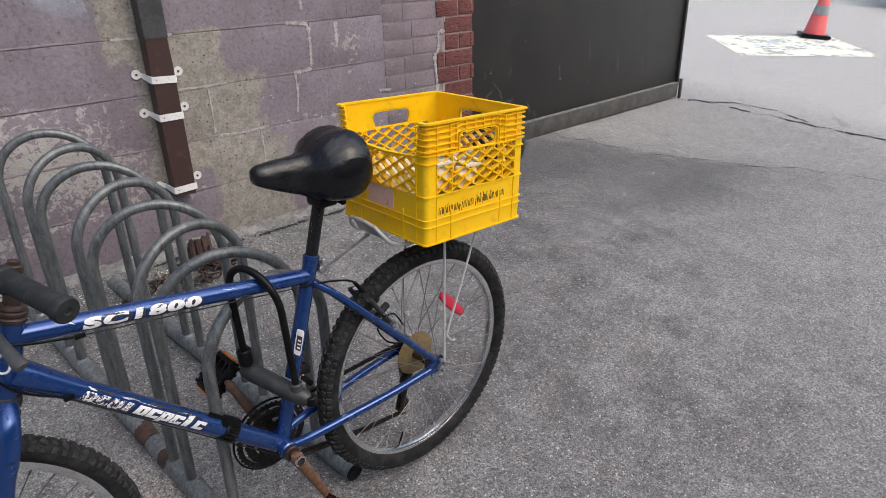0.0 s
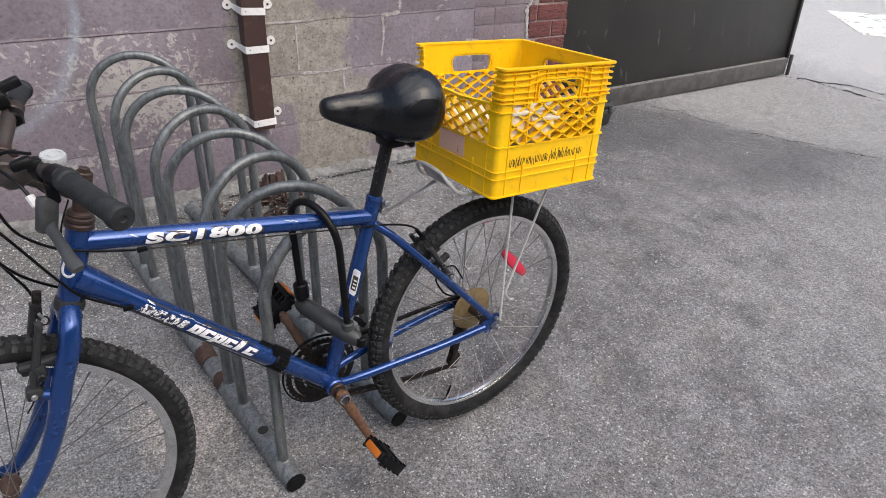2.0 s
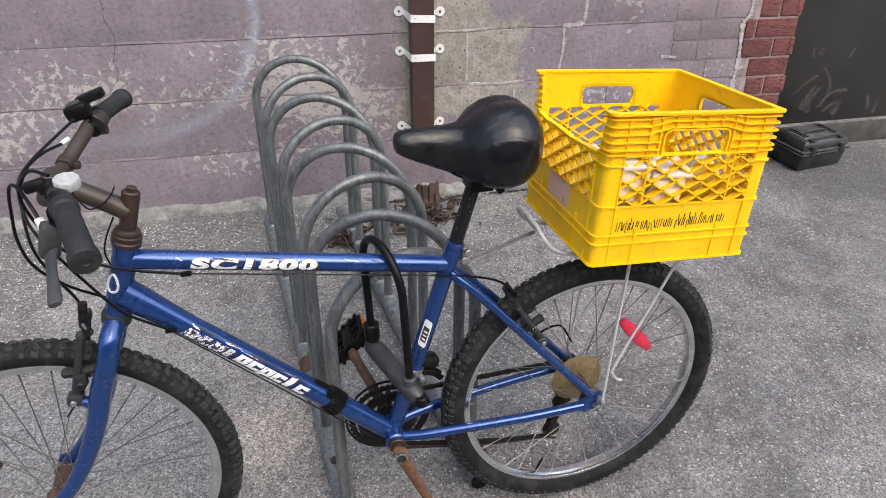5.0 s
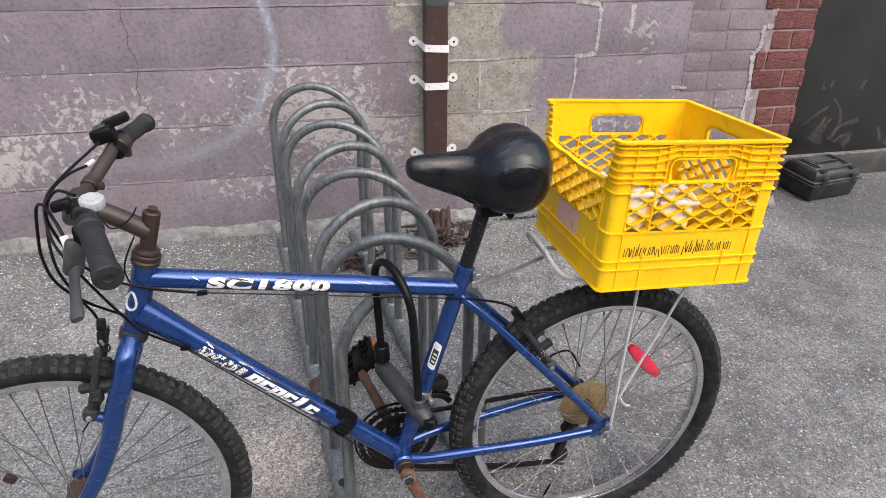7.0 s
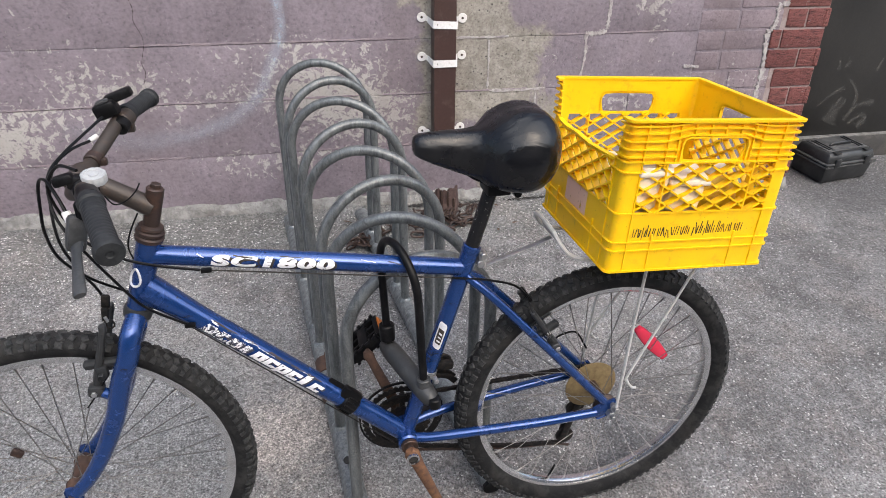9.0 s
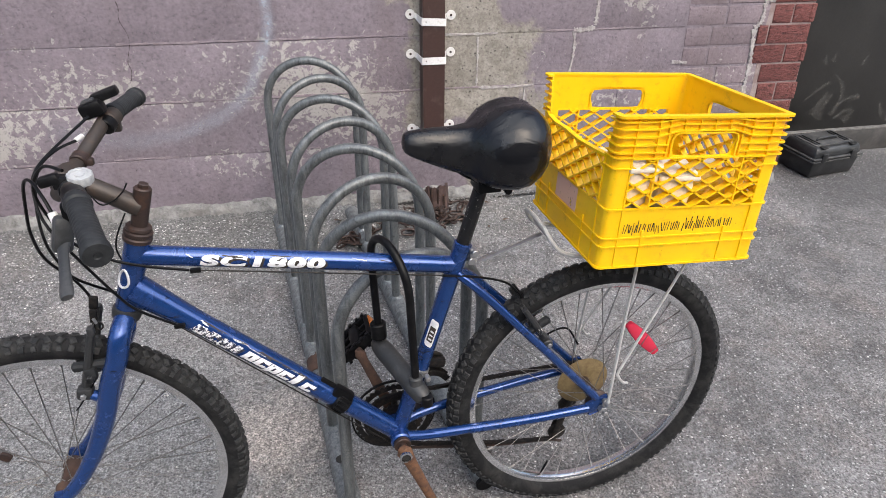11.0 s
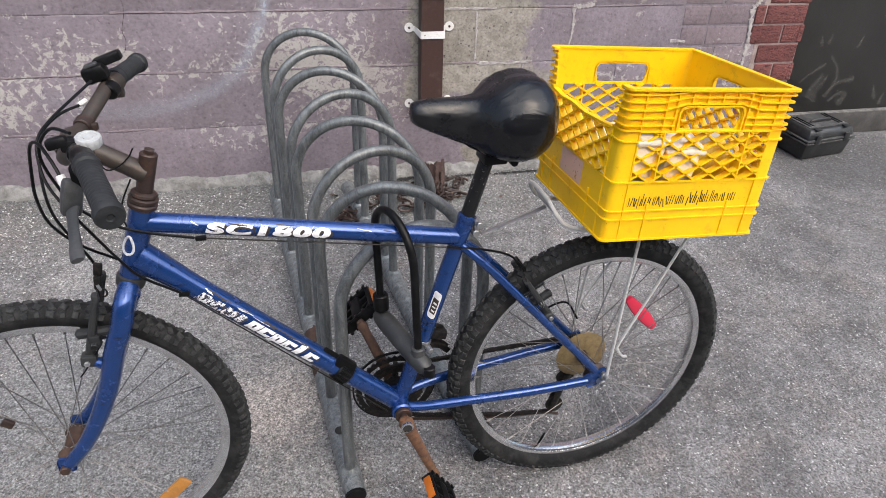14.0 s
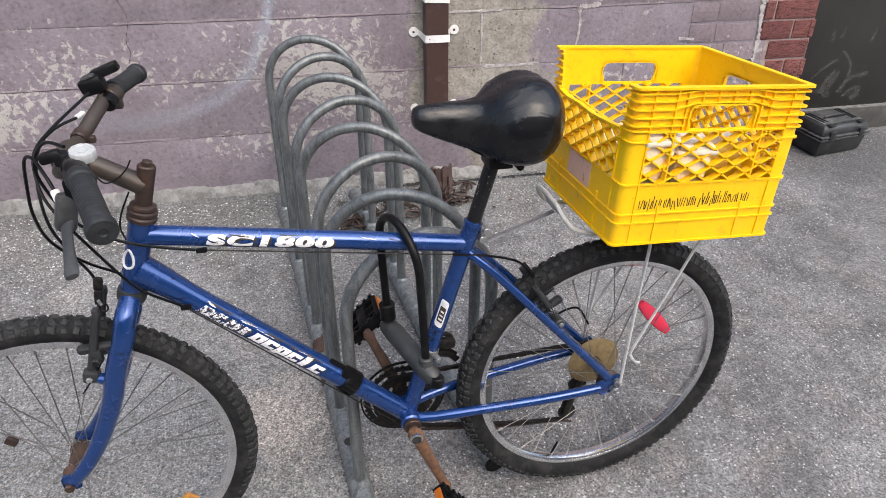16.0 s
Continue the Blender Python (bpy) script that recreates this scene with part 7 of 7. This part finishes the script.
while u < 0.096:
    tall = rnd.random() < 0.22
    h = rnd.uniform(0.0135, 0.0175) + (0.0065 if tall else 0)
    z = 0.0655 + 0.022 * (u + 0.116) - (0.0045 if rnd.random() < 0.10 else 0)
    lean = rnd.choice((-0.0035, -0.001, 0.0005, 0.001, 0.002, 0.003))
    bm = B()
    side_bar(bm, (u - lean / 2, z), (u + lean / 2, z + h), rnd.uniform(0.0010, 0.0019), W2 - 0.0046, W2 - 0.0040)
    part("marker_bar", tapered(bm), M_INK, crate, "black hand-drawn marker bar")
    u += rnd.uniform(0.0030, 0.0054) + (0.003 if rnd.random() < 0.12 else 0)
bm = B()
side_box(bm, -0.048, 0.045, 0.060, 0.106, W2 - 0.0046, W2 - 0.0040)
part("label_patch", tapered(bm), M_PINK_LABEL, crate, "faded pink paper label remains", Matrix.Rotation(radians(-90), 4, "Z"))


def build_tub(at, w, d, h, label):
    """A tapered tub with a snap-on lid."""
    t = thing("plastic_tub", CRATE @ at, label, "tub")
    bm = B()
    box(bm, (0, 0, h * 0.46), (w * 0.84, d * 0.84, h * 0.92), bevel=0.014, taper=(1.16, 1.16))
    part("body", bm, M_CREAM, t)
    bm = B()
    box(bm, (0, 0, h * 0.93), (w * 1.04, d * 1.04, 0.010), bevel=0.004)
    box(bm, (0, 0, h * 0.96), (w * 0.9, d * 0.9, 0.012), bevel=0.004)
    part("lid", bm, M_CREAM, t)
    return t


build_tub(pose(-0.096, -0.092, 0.014, 10, 0, 4), 0.066, 0.070, 0.186, "tall cream plastic tub leaning in the crate")
build_tub(pose(-0.022, -0.096, 0.014, 9, 0, -5), 0.070, 0.070, 0.166, "shorter cream plastic tub leaning in the crate")
build_tub(pose(-0.045, 0.085, 0.0075, 0, 0, -6), 0.14, 0.11, 0.115, "low cream plastic tub with a lid, in the crate")
jug = thing("plastic_jug", CRATE @ pose(0.075, -0.070, 0.0075), "amber yellow plastic jug with a cap, in the crate", "jug")
bm = B()
lathe(bm, [(0.03, 0.0), (0.044, 0.003), (0.047, 0.012), (0.047, 0.095), (0.043, 0.115), (0.026, 0.135), (0.017, 0.142)], None, 24)
part("body", bm, M_JUG, jug)
bm = B()
lathe(bm, [(0.017, 0.140), (0.019, 0.141), (0.019, 0.156), (0.016, 0.158)], None, 18)
part("cap", bm, M_CREAM, jug)

# ---- toolbox by the gate ----
case = thing("toolbox", Matrix.Translation(on_ground(1.925, 1.530, 0.004)) @ pose(0, 0, 0, 5.5, 0, 9), "closed black plastic toolbox with a dusty ribbed lid, by the gate", "toolbox")
bm = B()
box(bm, (0, 0, 0.045), (0.285, 0.190, 0.09), bevel=0.012, taper=(1.08, 1.08))
part("body", bm, M_CASE, case)
for z in (0.086, 0.100):
    bm = B()
    box(bm, (0, 0, z), (0.322, 0.220, 0.008), bevel=0.003)
    part("seam_rim", bm, M_CASE_TOP, case)
bm = B()
box(bm, (0, 0, 0.126), (0.312, 0.208, 0.046), bevel=0.012, taper=(0.90, 0.84))
lid = part("lid", bm, M_CASE, case)
bm = B()
box(bm, (0, 0.004, 0.1495), (0.250, 0.140, 0.006), bevel=0.0025)
part("lid_panel", bm, M_CASE_TOP, lid, "dusty raised panel on the lid")
for x in (-0.105, -0.085, 0.085, 0.105):
    bm = B()
    box(bm, (x, 0.004, 0.154), (0.010, 0.110, 0.006), bevel=0.002)
    part("lid_rib", bm, M_CASE, lid)
bm = B()
tube(bm, glide([(-0.062, -0.01, 0.150), (-0.058, -0.012, 0.158), (-0.03, -0.014, 0.162), (0.03, -0.014, 0.162), (0.058, -0.012, 0.158), (0.062, -0.01, 0.150)], 4), 0.008, 10, flat=0.7)
part("handle", bm, M_CASE, lid)
for x in (-0.095, 0.095):
    bm = B()
    box(bm, (x, -0.108, 0.104), (0.034, 0.009, 0.044), bevel=0.003)
    part("latch", bm, M_CASE, case)
    bm = B()
    box(bm, (x, -0.085, 0.150), (0.036, 0.026, 0.008), bevel=0.003)
    part("latch_top", bm, M_CASE, case)

# ---- rusted bits at the wall's foot ----
boot = thing("drain_boot", pose(-0.066, 1.348, 0.190, 0, 0, -4), "rusted broken cast-iron drain boot under the downpipe", "drain")
bm = B()
rows, rnd = [], random.Random(44)
# a ribbed half shell, broken off unevenly along its top
for i in range(15):
    t = math.pi * i / 14
    x, y = 0.060 * math.cos(t), -0.050 * math.sin(t) ** 0.6
    top = 0.110 + 0.030 * noise.noise(V(i * 0.7, 2, 1)) - (0.035 if i > 10 else 0.0)
    k = 1.06 if i % 3 == 0 else 0.97
    rows.append([bm.verts.new(q) for q in ((x * k * 1.08, y * k - 0.012, 0.0), (x * k, y * k, top * 0.5), (x * k * 0.94, y * k * 0.92, top), (x * 0.80, y * 0.70, top - 0.002), (x * 0.80, y * 0.70, 0.02))])
for a, b in zip(rows, rows[1:]):
    for k in range(4):
        bm.faces.new((a[k], a[k + 1], b[k + 1], b[k]))
body = part("body", bm, M_BOOT, boot)
for x, h in ((-0.038, 0.100), (-0.012, 0.112), (0.014, 0.104), (0.038, 0.072)):
    bm = B()
    box(bm, (x, -0.052 + 0.25 * abs(x), h * 0.5), (0.008, 0.012, h), Matrix.Rotation(x * 0.8, 3, "Y"), bevel=0.002)
    part("rib", bm, M_DARK_RUST, body)

def build_chain_heap(x, y, links, seed, label):
    """A heap of rusty chain links."""
    rnd = random.Random(seed)
    heap = thing("rusty_chain", Matrix.Translation(on_ground(x, y)), label, "chain", "rusty chains by the rack")
    bm = B()
    ring = [V(0.017 * math.cos(t) + (0.008 if math.cos(t) > 0 else -0.008), 0.011 * math.sin(t), 0) for t in (2 * math.pi * k / 14 for k in range(14))]
    tube(bm, ring, 0.0042, 7, closed=True)
    me = finish(bm)
    p, a = V(0, 0, 0.012), rnd.uniform(0, 6)
    for k in range(links):
        a += rnd.uniform(-0.9, 0.9)
        p = p + V(math.cos(a), math.sin(a), 0) * 0.034
        if p.xy.length > 0.09:
            a += 2.4
        z = 0.008 + rnd.uniform(0, 0.035) * (1 - min(1, p.xy.length / 0.1))
        part("link", me, M_CHAIN_RUST if k % 3 else M_DARK_RUST, heap, at=Matrix.Translation((p.x, p.y, z)) @ Matrix.Rotation(a, 4, "Z") @ Matrix.Rotation(radians(20 if k % 2 else 85) + rnd.uniform(-0.3, 0.3), 4, "X"))


build_chain_heap(-0.165, 1.235, 40, 3, "heap of rusty chain on the asphalt by the rack")
build_chain_heap(-0.030, 1.275, 26, 5, "loose length of rusty chain by the drain boot")
build_chain_heap(-0.330, 1.19, 26, 8, "small heap of rusty chain under the hoops")


def build_leaves():
    rnd = random.Random(12)
    bm = B()
    for k in range(34):
        x, y = rnd.gauss(-0.2, 0.28), 1.32 - abs(rnd.gauss(0, 0.09))
        c = on_ground(x, y, 0.006 + rnd.uniform(0, 0.008))
        m = Matrix.Translation(c) @ Euler((rnd.uniform(-0.5, 0.5), rnd.uniform(-0.5, 0.5), rnd.uniform(0, 6))).to_matrix().to_4x4()
        s = rnd.uniform(0.008, 0.020)
        q = [bm.verts.new(m @ (V(a, b, z) * s)) for a, b, z in ((-1, 0, 0.1), (-0.3, 0.5, 0.3), (0.5, 0.4, 0.1), (1, 0, 0.3), (0.4, -0.45, 0.3), (-0.4, -0.4, 0.0))]
        bm.faces.new(q)
    ob = part("dry_leaf_litter", bm, M_LEAF)
    return tagged(ob, "dry brown leaf scraps along the wall's foot", "leaves", kind="stuff")


build_leaves()


def build_grit():
    """Pale stone chips strewn along the wall and under the rack."""
    rnd = random.Random(21)
    verts, faces = [], []
    for k in range(5600):
        if k < 2900:
            x, y = rnd.uniform(-2.4, 1.5) if k % 3 else rnd.uniform(-1.9, -0.2), 1.335 - abs(rnd.gauss(0, 0.20))
        else:
            x, y = rnd.uniform(-2.0, 3.6), rnd.uniform(-0.9, 1.3)
        s = (rnd.uniform(0.0013, 0.0036) if k < 3400 else rnd.uniform(0.0009, 0.0019)) * (1.35 if k % 9 == 0 else 1)
        c = on_ground(x, y, s * 0.35)
        b = len(verts)
        for d in (V(1, 0, 0), V(-1, 0, 0), V(0, 1, 0), V(0, -1, 0), V(0, 0, 0.8), V(0, 0, -0.8)):
            verts.append(c + d * s * rnd.uniform(0.7, 1.3))
        for f in ((0, 2, 4), (2, 1, 4), (1, 3, 4), (3, 0, 4)):
            faces.append([b + i for i in f])
    me = bpy.data.meshes.new("grit")
    me.from_pydata(verts, [], faces)
    return tagged(part("stone_chips", me, M_PEBBLE), "pale loose stone chips on the asphalt", "grit", kind="stuff")


build_grit()

# ---- the yard beyond ----


def ground_patch(corners, n, up):
    bm = B()
    grid = []
    a, b, c, d = (V(*q, 0) for q in corners)
    for j in range(n + 1):
        row = []
        for i in range(n + 1):
            q = a.lerp(b, i / n).lerp(d.lerp(c, i / n), j / n)
            row.append(bm.verts.new(on_ground(q.x, q.y, up)))
        grid.append(row)
    for j in range(n):
        for i in range(n):
            bm.faces.new((grid[j][i], grid[j][i + 1], grid[j + 1][i + 1], grid[j + 1][i]))
    return bm


tagged(part("road_marking", ground_patch(((7.60, 3.16), (6.68, 2.25), (8.27, 1.28), (9.2, 2.19)), 12, 0.004), M_ROAD_PAINT), "worn white painted rectangle on the asphalt", "road marking", kind="structure")
tagged(part("road_marking", ground_patch(((7.75, 2.72), (7.3, 2.25), (8.2, 1.72), (8.7, 2.15)), 8, 0.008), M_BLUE_ROAD_PAINT), "worn pale blue paint on the white rectangle", "road marking", kind="structure")
cone = thing("traffic_cone", Matrix.Translation(on_ground(8.89, 2.30, 0.010)) @ pose(0, 0, 0, 6, 0, 30), "faded orange traffic cone with a grey band on a black base", "traffic cone")
bm = B()
box(bm, (0, 0, 0.02), (0.36, 0.36, 0.04), bevel=0.01)
part("base", bm, M_PLASTIC, cone)
bm = B()
lathe(bm, [(0.140, 0.038), (0.135, 0.05), (0.032, 0.70), (0.026, 0.712)], None, 32)
part("body", bm, M_CONE, cone)
bm = B()
lathe(bm, [(0.099, 0.284), (0.1005, 0.285), (0.0825, 0.40), (0.081, 0.40)], None, 32)
part("band", bm, M_CONE_BAND, cone)


def build_car():
    """A dark parked car; from the walk only its low near corner shows."""
    car = thing("parked_car", Matrix.Translation(on_ground(16.0, 2.05)) @ pose(0, 0, 0, 0, 0, 0), "dark parked car at the far side of the yard", "car")
    bm = B()
    side = [(-2.15, 0.32), (-2.2, 0.62), (-2.05, 0.88), (-1.2, 0.98), (-0.6, 1.40), (0.9, 1.42), (1.65, 1.0), (2.15, 0.92), (2.2, 0.4), (2.1, 0.3)]
    rows = []
    for y, k in ((-0.86, 0.0), (-0.8, 0.04), (0.8, 0.04), (0.86, 0.0)):
        rows.append([bm.verts.new((x, y * (0.82 if z > 1.2 else 1), z + (k if z > 0.8 else 0))) for x, z in side])
    n = len(side)
    for a, b in zip(rows, rows[1:]):
        for i in range(n):
            bm.faces.new((a[i], a[(i + 1) % n], b[(i + 1) % n], b[i]))
    bm.faces.new(rows[0])
    bm.faces.new(rows[-1])
    part("body", bm, M_CAR, car)
    bm = B()
    box(bm, (0.1, 0, 1.2), (1.7, 1.52, 0.28), bevel=0.05, taper=(0.8, 0.9))
    part("windows", bm, M_GLASS_DARK, car)
    for x in (-1.35, 1.35):
        for y in (-0.80, 0.80):
            bm = B()
            lathe(bm, [(0.2, -0.1), (0.3, -0.1), (0.32, -0.07), (0.32, 0.07), (0.3, 0.1), (0.2, 0.1)], Matrix.Translation((x, y, 0.32)) @ ROUND_Y, 28)
            wh = part("wheel", bm, M_TYRE, car)
            bm = B()
            lathe(bm, [(0.03, -0.09), (0.19, -0.07), (0.2, 0.07), (0.03, 0.09)], Matrix.Translation((x, y, 0.32)) @ ROUND_Y, 20)
            part("hub", bm, M_ALLOY, wh)
    return car


build_car()

# ---- marks on the wall, then its pieces ----
build_wall_marks()
graffiti = part("graffiti", spray_line(((-0.72, 1.25), (-0.69, 1.12), (-0.65, 1.0), (-0.65, 0.89), (-0.697, 0.78), (-0.76, 0.67), (-0.89, 0.585), (-1.06, 0.54), (-1.25, 0.54), (-1.43, 0.60)), 0.017, 3), M_SPRAY)
tagged(graffiti, "faint pale blue spray-paint curve on the wall", "graffiti")
smudge = part("graffiti", spray_line(((-0.42, 1.23), (-0.34, 1.205), (-0.26, 1.22)), 0.035, 5, False), M_SPRAY)
tagged(smudge, "short pale blue spray-paint smudge on the wall", "graffiti")
build_blocks()
build_bricks()
